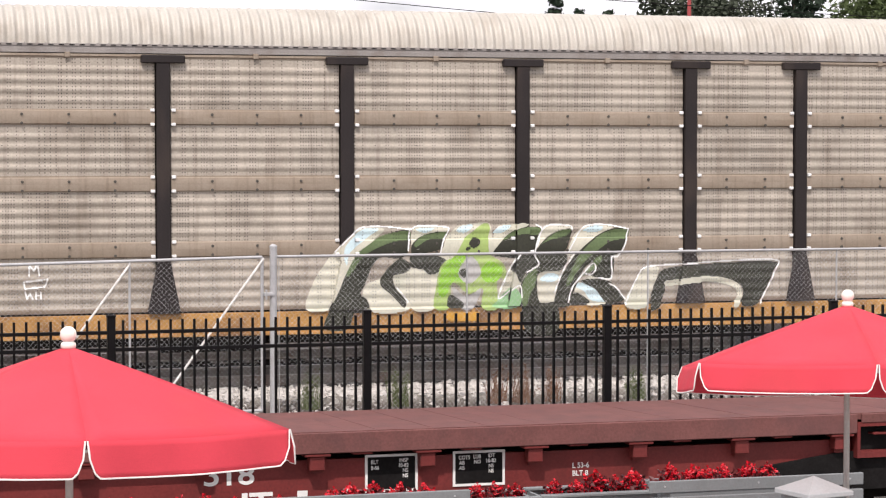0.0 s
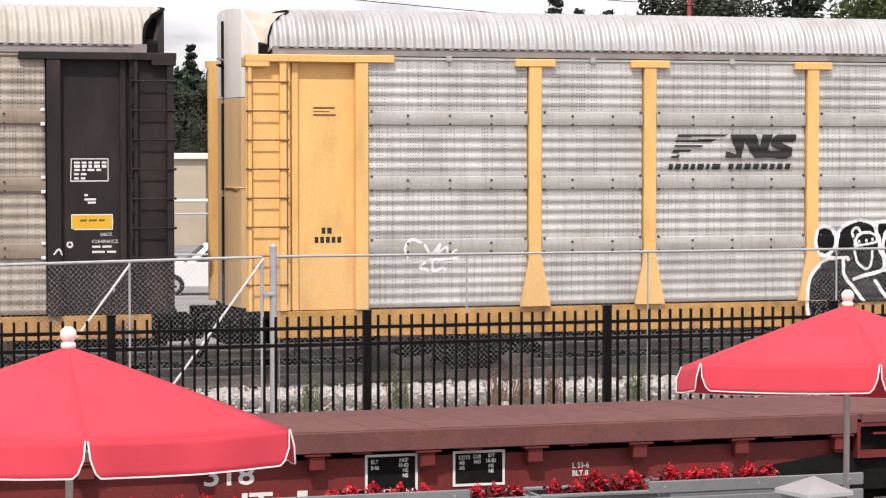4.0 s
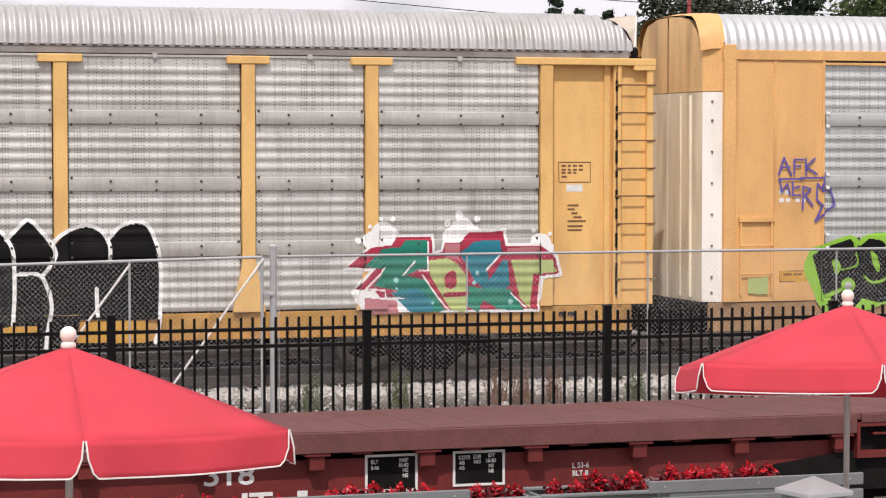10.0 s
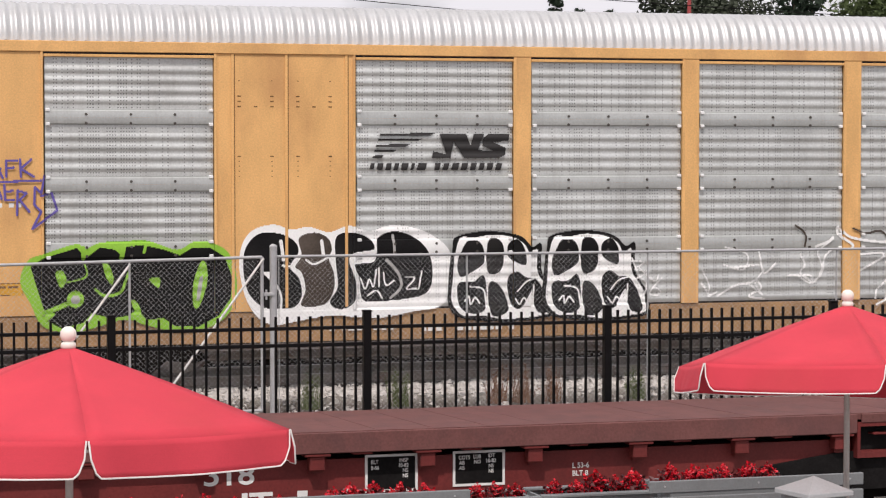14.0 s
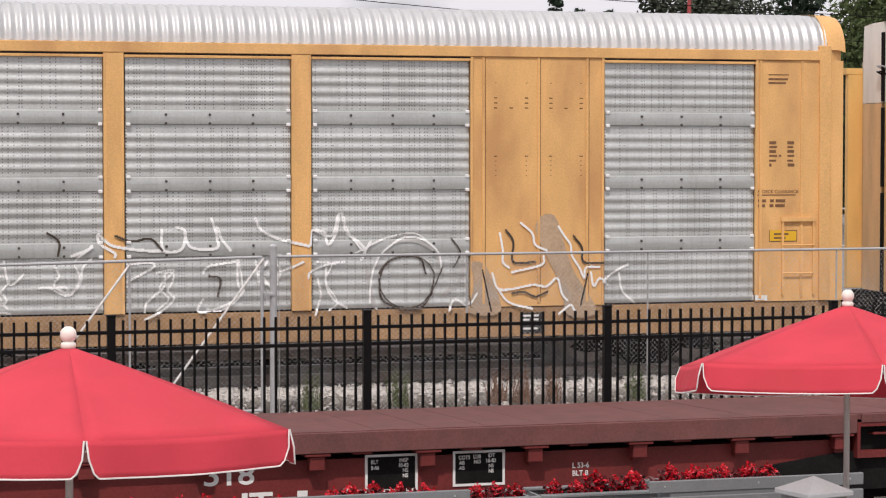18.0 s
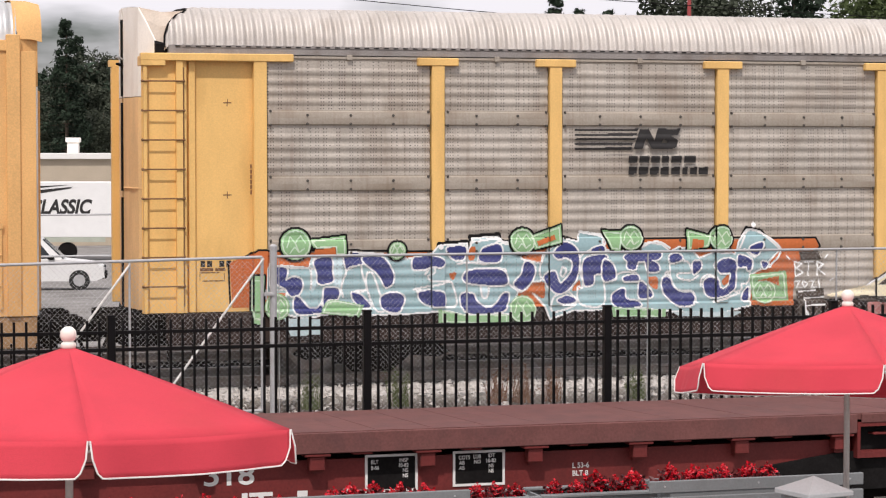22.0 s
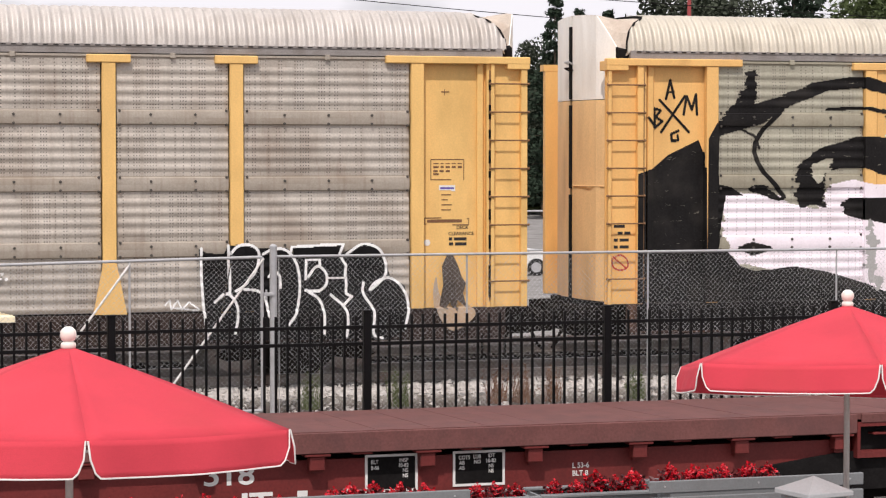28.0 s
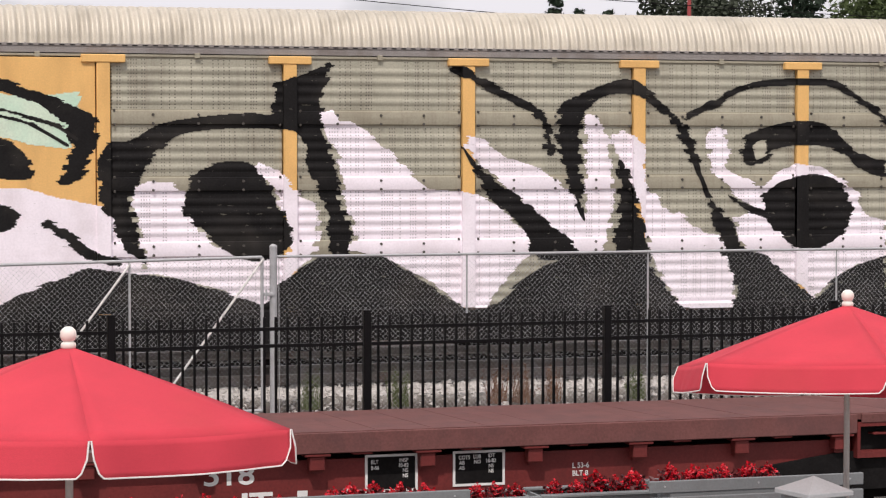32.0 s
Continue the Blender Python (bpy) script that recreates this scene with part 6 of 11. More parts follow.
class Paint:
    """Coats of paint that follow ribs, posts and sills of a car; later coats lie over earlier ones."""
    depth = {}

    def __init__(self, car, key, label):
        self.car, self.key, self.label = car, key, label

    def breaks(self):
        if self.key == "C":
            return [v for s in C_SCREENS for v in (s[0] - 0.03, s[0] + 0.012, s[1] - 0.03, s[1] + 0.012)] + [0.58, 0.78]
        return [v for p in POSTS for v in (p - PW - 0.003, p + PW + 0.003)] + [0.0, 0.06, 0.50, 0.60, 0.66, 0.70, 0.80, 26.2, 26.3, 26.34, 26.4, 26.5, 26.94]

    def feet(self, z):
        if self.key in "CE" or not 1.2 < z < 1.95:
            return []
        w = PW + (1.95 - z) / 0.75 * (0.25 - PW)
        return [v for p in POSTS[1:-1] if self.key != "D" or p > 20 for v in (p - w, p + w)]

    def face(self, x, z):
        if z < 1.20:
            return -0.012 if z < 0.77 else -0.005
        if self.key == "C":
            for a, b in C_SCREENS:
                if a - 0.03 <= x <= a + 0.012 or b - 0.03 <= x <= b + 0.012:
                    return -0.022
                if a < x < b:
                    return rib_y(z)
            return -0.02 if 9.5 < x < 18.4 else -0.04 if 0.58 < x < 0.78 else -0.001
        for i, p in enumerate(POSTS):
            if abs(x - p) <= PW:
                return -0.042 if z < 1.95 and 0 < i < 9 and self.key != "E" and not (self.key == "D" and p < 20) else -0.03
            if self.key != "E" and not (self.key == "D" and p < 20) and 0 < i < 9 and abs(x - p) < 0.25 and z < 1.95 - (abs(x - p) - PW) / (0.25 - PW) * 0.75:
                return -0.042
        if self.key == "E" and POSTS[1] < x < POSTS[2]:
            return 0.0
        e = min(x, 27.0 - x)
        if e < 1.66:
            return -0.02 if 0.0 < e < 0.06 or 0.5 < e < 0.6 else 0.08 if e < 0.60 else 0.02 if e < 0.66 else 0.12 if e < 0.70 or e > 0.80 else 0.06
        return rib_y(z)

    def coat(self, colour, polys):
        k = Paint.depth[self.key] = Paint.depth.get(self.key, 0) + 1
        off = 0.0022 + 0.00016 * k
        cuts = sorted(self.breaks())
        rg = random.Random(k)
        rag = [rg.uniform(-1, 1) for _ in range(97)]
        cells, marks = [], {}
        for r, sp in spans_of(polys).items():
            for a, b in sp:
                if self.key == "E" and b - a > 0.12 and a > 1.9:
                    a, b = a + rag[(r // 5) % 97] * 0.055 + rag[r % 97] * 0.018, b + rag[(r // 5 + 31) % 97] * 0.055 + rag[(r + 50) % 97] * 0.018
                xs = sorted([a] + [c for c in cuts + self.feet(r * STEP) if a < c < b] + [b])
                for x0, x1 in zip(xs, xs[1:]):
                    x0, x1 = round(x0, 4), round(x1, 4)
                    if x1 - x0 > 0.0005:
                        cells.append((r, x0, x1))
                        for line in (r, r + 1):
                            marks.setdefault(line, set()).update((x0, x1))
        marks = {q: sorted(v) for q, v in marks.items()}
        g, seen = Geo(), {}

        def corner(x, line, xm, zin):
            y = round(self.face(xm, zin) - off, 4)
            key = (x, line, y)
            if key not in seen:
                seen[key] = len(g.v)
                g.v.append((x, y, line * STEP))
            return seen[key]

        for r, x0, x1 in cells:
            xm, e = (x0 + x1) / 2, 1e-4
            low = [corner(x, r, xm, r * STEP + e) for x in marks[r] if x0 <= x <= x1]
            top = [corner(x, r + 1, xm, (r + 1) * STEP + e) for x in marks[r + 1] if x0 <= x <= x1]
            g.f.append(tuple(low + top[::-1]))
        # the paint runs on over the sides of posts and steps
        for (ra, a0, a1), (rb, b0, b1) in zip(cells, cells[1:]):
            if ra == rb and abs(a1 - b0) < 1e-6:
                ma, mb = (a0 + a1) / 2, (b0 + b1) / 2
                za, zb = ra * STEP + 1e-4, (ra + 1) * STEP + 1e-4
                ya, yb, yc, yd = self.face(ma, za) - off, self.face(mb, za) - off, self.face(mb, zb) - off, self.face(ma, zb) - off
                if abs(ya - yb) > 0.004 or abs(yc - yd) > 0.004:
                    g.add([(a1, ya, ra * STEP), (a1, yb, ra * STEP), (a1, yc, (ra + 1) * STEP), (a1, yd, (ra + 1) * STEP)], [(0, 1, 2, 3)])
        if g.f:
            g.weld()
            me = bpy.data.meshes.new("graffiti")
            me.from_pydata(g.v, [], g.f)
            me.materials.append(SPRAY[colour])
            ob = new("graffiti", me)
            ob.parent = self.car
            tagged(ob, self.label)

    def fill(self, colour, outline, smooth=True):
        self.coat(colour, [rounded(outline) if smooth else outline])

    def line(self, colour, width, pts, smooth=True):
        pts = rounded(pts, False) if smooth and len(pts) > 2 else pts
        h, polys = width / 2, []
        for (x0, z0), (x1, z1) in zip(pts, pts[1:]):
            d = math.hypot(x1 - x0, z1 - z0) or 1e-6
            nx, nz = -(z1 - z0) / d * h, (x1 - x0) / d * h
            polys.append([(x0 + nx, z0 + nz), (x1 + nx, z1 + nz), (x1 - nx, z1 - nz), (x0 - nx, z0 - nz)])
        for x, z in pts:
            polys.append([(x + h * math.cos(a * 0.785), z + h * math.sin(a * 0.785)) for a in range(8)])
        self.coat(colour, polys)

    def bars(self, colour, x, z, rows, h, gap):
        """Rows of bars in place of writing; rows hold the words' lengths, negative for a space."""
        polys = []
        for k, row in enumerate(rows):
            xx, zt = x, z - k * (h + gap)
            for w in row:
                if w > 0:
                    polys.append([(xx, zt - h), (xx + w, zt - h), (xx + w, zt), (xx, zt)])
                xx += abs(w) + 0.03
        self.coat(colour, polys)

    def dot(self, colour, x, z, r):
        self.coat(colour, [[(x + r * math.cos(a * 0.3927), z + r * math.sin(a * 0.3927)) for a in range(16)]])


art = Paint(CAR_A, "A", "white and yellow stencilled labels")
art.line("letter", 0.014, [(25.49, 3.496), (26.03, 3.496), (26.03, 3.17), (25.48, 3.172), (25.49, 3.496)], False)
art.bars("letter", 25.53, 3.462, [[0.085, 0.068, 0.051, 0.085, 0.068], [0.085, 0.068, 0.051, 0.085, 0.068], [0.085, 0.051, 0.102, 0.068], [0.068, 0.085], [0.068, 0.068]], 0.034, 0.025)
art.bars("letter", 25.68, 2.975, [[0.051], [0.169], [-0.017, 0.119]], 0.03, 0.025)
art.fill("signyellow", [(25.49, 2.669), (26.07, 2.673), (26.11, 2.562), (26.07, 2.468), (25.49, 2.464)], False)
art.line("letter", 0.014, [(25.49, 2.678), (26.09, 2.673), (26.09, 2.459), (25.49, 2.464), (25.49, 2.678)], False)
art.bars("rustmark", 25.61, 2.6, [[0.102, 0.119, 0.085]], 0.034, 0.017)
art.dot("letter", 25.46, 2.234, 0.051)
art.dot("stencil", 25.46, 2.234, 0.025)
printed(CAR_A, "letter", "DECK", 25.91, 2.358, 0.047, 0.116)
printed(CAR_A, "letter", "CLEARANCE", 25.79, 2.256, 0.047, 0.116)
art.bars("letter", 25.79, 2.222, [[0.119, 0.136], [0.186, 0.136]], 0.042, 0.034)
art.line("letter", 0.025, [(25.21, 2.101), (25.28, 2.177), (25.33, 2.091)])
art.line("letter", 0.025, [(26.09, 1.617), (26.11, 1.548)])

art = Paint(CAR_B, "B", "dark stencilled car number and labels")
art.bars("rustmark", 1.04, 4.272, [[0.339], [0.254], [0.356]], 0.021, 0.034)
art.bars("stencil", 1.17, 2.446, [[0.059, 0.068]], 0.085, 0.042)
art.bars("stencil", 1.06, 2.307, [[0.059, 0.059, 0.059, 0.059, 0.059]], 0.085, 0.042)

art = Paint(CAR_B, "B", "brown stencilled labels and white placard")
art.line("rustmark", 0.012, [(25.46, 3.434), (25.99, 3.434), (25.99, 3.126), (25.47, 3.128), (25.46, 3.434)], False)
art.bars("rustmark", 25.51, 3.389, [[0.076, 0.051, 0.068, 0.068], [0.076, 0.051, 0.068, 0.068], [0.068, 0.068, 0.051], [0.085]], 0.03, 0.025)
art.fill("letter", [(25.59, 3.091), (25.86, 3.09), (25.86, 2.972), (25.59, 2.973)], False)
art.bars("rustmark", 25.61, 2.775, [[0.186], [0.119], [-0.034, 0.102], [-0.068, 0.136], [0.305], [0.254], [0.237]], 0.03, 0.034)
art.bars("stencil", 25.42, 1.102, [[0.119, 0.153]], 0.068, 0.025)

art = Paint(CAR_C, "C", "white car number and orange label")
art.bars("letter", 1.55, 2.994, [[0.068, 0.068], [0.085, 0.076, -0.034, 0.076, 0.076]], 0.076, 0.059)
art.fill("amber", [(1.57, 1.689), (2.03, 1.681), (2.03, 1.503), (1.56, 1.511)], False)
art.line("rustmark", 0.01, [(1.57, 1.689), (2.03, 1.681), (2.03, 1.503), (1.56, 1.511), (1.57, 1.689)], False)
art.bars("rustmark", 1.63, 1.637, [[0.153, 0.153]], 0.025, 0.025)
art.bars("letter", 6.63, 0.957, [[0.085, -0.051, 0.068, 0.102, 0.085, -0.119, 0.102, 0.068, 0.085]], 0.076, 0.025)
art.bars("letter", 8.09, 0.944, [[0.068, 0.102, 0.085, -0.169, 0.119, 0.102, 0.085, 0.102, 0.085, 0.102, -0.051, 0.085]], 0.085, 0.025)

art = Paint(CAR_C, "C", "brown stencilled data panels and yellow label")
art.bars("rustmark", 25.83, 4.84, [[0.356], [0.339], [0.305]], 0.025, 0.042)
art.bars("rustmark", 25.85, 3.765, [[0.119, -0.136, 0.119], [0.136, -0.119, 0.102], [0.119, -0.136, 0.119], [0.136, 0.042, -0.051, 0.119], [0.119, -0.136, 0.102], [0.042, -0.22, 0.119]], 0.038, 0.034)
art.line("rustmark", 0.014, [(25.64, 2.909), (26.31, 2.905)])
printed(CAR_C, "rustmark", "BI-DECK CLEARANCE", 25.65, 2.936, 0.051, -0.004)
art.bars("rustmark", 25.66, 2.838, [[0.042, 0.068, -0.008, 0.068, 0.169], [0.042, 0.051, -0.017, 0.068, 0.169]], 0.042, 0.034)
art.fill("signyellow", [(25.86, 2.341), (26.34, 2.337), (26.34, 2.159), (25.86, 2.164)], False)
art.line("rustmark", 0.012, [(25.86, 2.341), (26.34, 2.337), (26.34, 2.159), (25.86, 2.164), (25.86, 2.341)], False)
art.bars("rustmark", 25.94, 2.287, [[0.254], [0.203]], 0.03, 0.025)
printed(CAR_C, "letter", "BI", 26.72, 2.707, 0.119, -0.004)
art.fill("stencil", [(21.66, 1.105), (22.02, 1.098), (22.02, 0.771), (21.66, 0.779)], False)
art.bars("letter", 21.7, 1.07, [[0.254], [0.102, 0.119], [0.254], [0.119, 0.085]], 0.025, 0.042)
art.fill("letter", [(25.58, 1.3), (25.83, 1.296), (25.83, 1.216), (25.58, 1.22)], False)

art = Paint(CAR_D, "D", "dark stencilled car number and labels")
art.bars("stencil", 0.88, 1.975, [[0.068, 0.076, -0.051, 0.076, 0.076, 0.076, 0.076, 0.076]], 0.093, 0.042)
art.bars("rustmark", 0.87, 1.857, [[0.203, 0.153]], 0.042, 0.017)
art.line("rustmark", 0.01, [(0.87, 1.79), (1.24, 1.784), (1.24, 1.665), (0.87, 1.672), (0.87, 1.79)], False)
art.line("rustmark", 0.013, [(1.24, 4.331), (1.35, 4.331)], False)
art.line("rustmark", 0.013, [(1.3, 4.381), (1.29, 4.28)], False)
art.line("rustmark", 0.013, [(1.23, 2.95), (1.35, 2.949)], False)
art.line("rustmark", 0.013, [(1.29, 3), (1.29, 2.899)], False)
art.bars("rustmark", 1.64, 3.404, [[0.025], [0.025], [0.025], [0.025], [0.025], [0.025]], 0.059, 0.017)

art = Paint(CAR_D, "D", "brown stencilled labels")
art.line("rustmark", 0.012, [(25.47, 3.477), (26, 3.476), (26, 3.163), (25.47, 3.165), (25.47, 3.477)], False)
art.bars("rustmark", 25.51, 3.433, [[0.085, 0.051, 0.068, 0.068, 0.068], [0.085, 0.051, 0.068, 0.068, 0.068], [0.068, 0.068, 0.068], [0.085]], 0.03, 0.025)
art.fill("letter", [(25.6, 3.078), (25.86, 3.077), (25.86, 2.999), (25.6, 3)], False)
art.fill("purple", [(25.62, 3.061), (25.84, 3.06), (25.84, 3.025), (25.62, 3.026)], False)
art.bars("rustmark", 25.64, 2.948, [[0.153], [0.102], [0.169], [0.153]], 0.025, 0.051)
art.line("rustmark", 0.012, [(25.37, 2.577), (26.08, 2.571), (26.08, 2.476), (25.37, 2.482), (25.37, 2.577)], False)
art.bars("rustmark", 25.41, 2.551, [[0.559]], 0.034, 0.017)
printed(CAR_D, "stencil", "DECK", 25.88, 2.408, 0.051, 0.116)
printed(CAR_D, "stencil", "CLEARANCE", 25.75, 2.314, 0.051, 0.116)
art.bars("stencil", 25.76, 2.279, [[0.051, 0.203], [0.068, 0.186]], 0.042, 0.042)
art.dot("letter", 25.41, 2.204, 0.051)
art.line("rustmark", 0.013, [(25.64, 4.514), (25.76, 4.515)], False)
art.line("rustmark", 0.013, [(25.69, 4.558), (25.69, 4.463)], False)

art = Paint(CAR_E, "E", "small dark stencilled marks")
art.bars("stencil", 0.14, 2.454, [[0.186], [-0.034, 0.085, 0.102], [0.068, 0.153], [0.068, 0.153]], 0.051, 0.059)
art.line("redlogo", 0.025, [(0.11, 1.906), (0.24, 1.972), (0.36, 1.903), (0.37, 1.775), (0.24, 1.735), (0.13, 1.788), (0.11, 1.906)])
art.line("redlogo", 0.025, [(0.13, 1.939), (0.35, 1.767)])

art = Paint(CAR_A, "A", "green and black graffiti lettering with pale edges")
art.fill("bone", [(14.25, 1.216), (14.36, 1.606), (14.53, 1.884), (14.7, 2.092), (14.9, 2.3), (15.13, 2.438), (15.33, 2.451), (15.48, 2.407), (15.3, 2.239), (15.04, 1.989), (14.87, 1.767), (14.76, 1.515), (14.61, 1.209)])
art.fill("bone", [(15.91, 2.148), (15.92, 2.374), (16.02, 2.458), (16.43, 2.44), (16.49, 2.383), (16.25, 2.314), (16.05, 2.203)])
art.fill("bone", [(15.16, 1.537), (15.47, 1.673), (15.88, 1.78), (15.9, 1.212), (15.24, 1.168)])
art.fill("bone", [(15.91, 1.893), (16.37, 1.858), (16.37, 1.63), (16.28, 1.204), (15.9, 1.212)])
art.fill("bone", [(16.33, 1.83), (16.4, 2.113), (16.49, 2.311), (16.66, 2.452), (16.84, 2.485), (17.07, 2.505), (17.19, 2.447), (17.16, 2.018), (16.6, 1.968)])
art.fill("bone", [(17.1, 2.047), (17.22, 2.275), (17.31, 2.446), (17.49, 2.479), (17.79, 2.476), (17.55, 2.329), (17.34, 2.159), (17.22, 2.017)])
art.fill("bone", [(17.28, 1.299), (17.34, 1.499), (17.49, 1.813), (17.67, 2.011), (17.87, 1.98), (17.64, 1.523), (17.61, 1.351)])
art.fill("bone", [(17.93, 2.123), (17.99, 2.295), (18.08, 2.438), (18.47, 2.441), (18.52, 2.391), (18.23, 2.293), (18.02, 2.122)])
art.fill("bone", [(17.93, 1.258), (17.93, 1.662), (18.14, 1.745), (18.35, 1.684), (18.29, 1.28)])
art.fill("bone", [(18.43, 2.002), (18.53, 2.261), (18.72, 2.432), (18.99, 2.453), (19.2, 2.413), (18.9, 2.257), (18.72, 2.056), (18.57, 1.942)])
art.fill("bone", [(18.44, 1.249), (18.56, 1.507), (18.72, 1.592), (18.96, 1.675), (19.14, 1.235)])
art.fill("ice", [(14.87, 2.188), (15.13, 2.416), (15.39, 2.422), (15.22, 2.297), (14.93, 2.075), (14.87, 1.879), (14.83, 2.02)])
art.fill("ice", [(16.63, 2.381), (16.72, 2.457), (16.9, 2.467), (16.78, 2.351)])
art.fill("ice", [(17.22, 2.346), (17.34, 2.446), (17.52, 2.455), (17.37, 2.345)])
art.fill("ice", [(18.7, 2.36), (18.84, 2.437), (19.03, 2.429), (18.96, 2.349)])
art.fill("ice", [(15.98, 2.402), (16.08, 2.435), (16.28, 2.433), (16.14, 2.358)])
art.fill("ice", [(18.56, 1.507), (18.72, 1.548), (18.96, 1.413), (19.08, 1.251), (18.84, 1.27), (18.72, 1.418)])
art.fill("ice", [(17.99, 1.603), (18.14, 1.711), (18.32, 1.656), (18.2, 1.571)])
art.fill("moss", [(14.76, 1.515), (14.87, 1.767), (15.13, 2.072), (15.39, 2.267), (15.62, 2.372), (15.88, 2.386), (15.86, 2.091), (15.73, 1.966), (15.46, 1.998), (15.3, 1.873), (15.16, 1.551), (15.04, 1.341), (14.98, 1.117), (14.87, 0.894), (14.53, 0.93), (14.61, 1.209)])
art.fill("moss", [(14.96, 1.343), (15.18, 1.381), (15.23, 1.168), (14.9, 1.161)])
art.fill("moss", [(15.41, 1.589), (15.53, 1.813), (15.73, 1.966), (15.91, 1.864), (15.82, 1.752), (15.62, 1.699), (15.67, 1.499), (15.82, 1.327), (15.79, 1.214), (15.62, 1.387)])
art.fill("moss", [(15.91, 2.176), (16.05, 2.293), (16.25, 2.359), (16.49, 2.368), (16.43, 2.241), (16.39, 2.113), (16.17, 2.054), (15.93, 2.02)])
art.fill("moss", [(15.91, 2.02), (16.17, 2.031), (16.47, 1.936), (16.38, 1.772), (16.21, 1.712), (16.09, 1.79), (15.91, 1.836)])
art.fill("moss", [(17.21, 2.032), (17.4, 2.259), (17.61, 2.4), (17.85, 2.441), (18.01, 2.396), (17.93, 2.181), (17.9, 1.994), (17.64, 1.949), (17.28, 1.988)])
art.fill("moss", [(17.52, 1.812), (17.68, 2.011), (17.9, 1.98), (17.97, 1.835), (17.75, 1.737), (17.65, 1.566), (17.58, 1.696)])
art.fill("moss", [(17.95, 2.109), (18.08, 2.251), (18.29, 2.364), (18.51, 2.388), (18.47, 2.218), (18.35, 2.026), (17.93, 2.002)])
art.fill("moss", [(17.89, 1.98), (18.42, 2.002), (18.35, 1.757), (18.05, 1.732), (17.95, 1.633), (17.99, 1.257), (18.26, 1.223), (18.26, 0.789), (17.78, 0.8), (17.68, 1.177), (17.84, 1.606)])
art.fill("fern", [(17.65, 1.408), (17.73, 1.665), (17.93, 1.777), (17.93, 1.604), (17.81, 1.405), (17.72, 1.176)])
art.fill("moss", [(18.35, 1.655), (18.6, 2.014), (18.9, 2.262), (19.2, 2.393), (19.46, 2.382), (19.39, 2.149), (19.26, 1.985), (18.96, 1.922), (18.73, 1.78), (18.61, 1.535), (18.49, 1.277), (18.44, 1.191), (18.23, 1.195), (18.26, 1.397)])
art.fill("moss", [(18.96, 1.966), (19.21, 1.968), (19.19, 1.642), (19.02, 1.61), (18.84, 1.671), (18.9, 1.821)])
art.fill("moss", [(18.66, 1.578), (18.96, 1.611), (19.21, 1.52), (19.4, 1.283), (19.11, 1.221), (18.91, 1.443)])
art.fill("moss", [(18.47, 1.277), (18.56, 1.391), (18.69, 1.36), (18.81, 1.227), (18.47, 1.219)])
art.fill("fern", [(14.87, 1.781), (15.04, 2.045), (15.22, 2.184), (15.42, 2.309), (15.65, 2.371), (15.88, 2.386), (15.87, 2.267), (15.62, 2.23), (15.39, 2.148), (15.19, 2.038), (14.99, 1.821), (14.89, 1.71)])
art.fill("fern", [(15.95, 2.19), (16.08, 2.302), (16.28, 2.356), (16.49, 2.363), (16.43, 2.269), (16.17, 2.252), (15.99, 2.147)])
art.fill("fern", [(17.37, 2.23), (17.61, 2.391), (17.87, 2.435), (18.01, 2.396), (17.95, 2.31), (17.67, 2.322)])
art.fill("fern", [(18.02, 2.18), (18.29, 2.356), (18.5, 2.382), (18.41, 2.285), (18.17, 2.236)])
art.fill("fern", [(18.67, 2.027), (18.96, 2.279), (19.23, 2.384), (19.46, 2.373), (19.42, 2.251), (19.14, 2.19), (18.87, 1.996), (18.66, 1.796), (18.47, 1.509), (18.44, 1.596)])
art.fill("fern", [(18.69, 1.65), (18.9, 1.908), (19.02, 1.965), (18.96, 1.82)])
art.fill("yellowgreen", [(16.6, 1.997), (16.75, 2.252), (16.87, 2.35), (17.07, 2.491), (17.17, 2.447), (17.14, 2.219), (17.17, 2.018), (17.4, 1.857), (17.43, 1.641), (17.29, 1.615), (17.29, 1.184), (17.04, 1.189), (17.06, 1.49), (16.82, 1.408), (16.57, 1.584), (16.5, 1.2), (16.27, 1.204), (16.31, 1.545), (16.37, 1.815), (16.47, 1.927)])
art.fill("lime", [(16.4, 1.8), (16.6, 1.982), (16.78, 1.994), (16.66, 1.739), (16.81, 1.58), (16.57, 1.598), (16.46, 1.372), (16.34, 1.431)])
art.fill("lime", [(17.03, 1.734), (17.13, 1.904), (17.37, 1.814), (17.31, 1.615), (17.1, 1.589)])
art.fill("haze", [(16.87, 1.993), (17.03, 1.734), (16.82, 1.565), (16.66, 1.739)])
art.fill("haze", [(16.56, 1.527), (16.79, 1.366), (17.03, 1.49), (16.9, 1.198), (16.68, 1.202)])
art.fill("moss", [(16.49, 1.214), (16.53, 1.399), (16.73, 1.281), (16.72, 1.201)])
art.fill("moss", [(16.83, 2.208), (16.91, 2.278), (17.0, 2.243), (16.99, 2.163), (16.91, 2.113), (16.84, 2.142)])
art.fill("moss", [(16.77, 2.109), (16.82, 2.142), (16.85, 2.108), (16.79, 2.074)])
art.fill("moss", [(16.67, 1.745), (16.75, 1.801), (16.82, 1.751), (16.76, 1.658)])
art.fill("leaf", [(17.28, 1.285), (17.52, 1.496), (17.66, 1.35), (17.58, 1.179), (17.22, 1.191)])
art.line("white", 0.024, [(15.88, 2.403), (15.85, 2.092)])
art.line("white", 0.024, [(15.67, 1.528), (15.82, 1.355), (15.85, 1.298)])
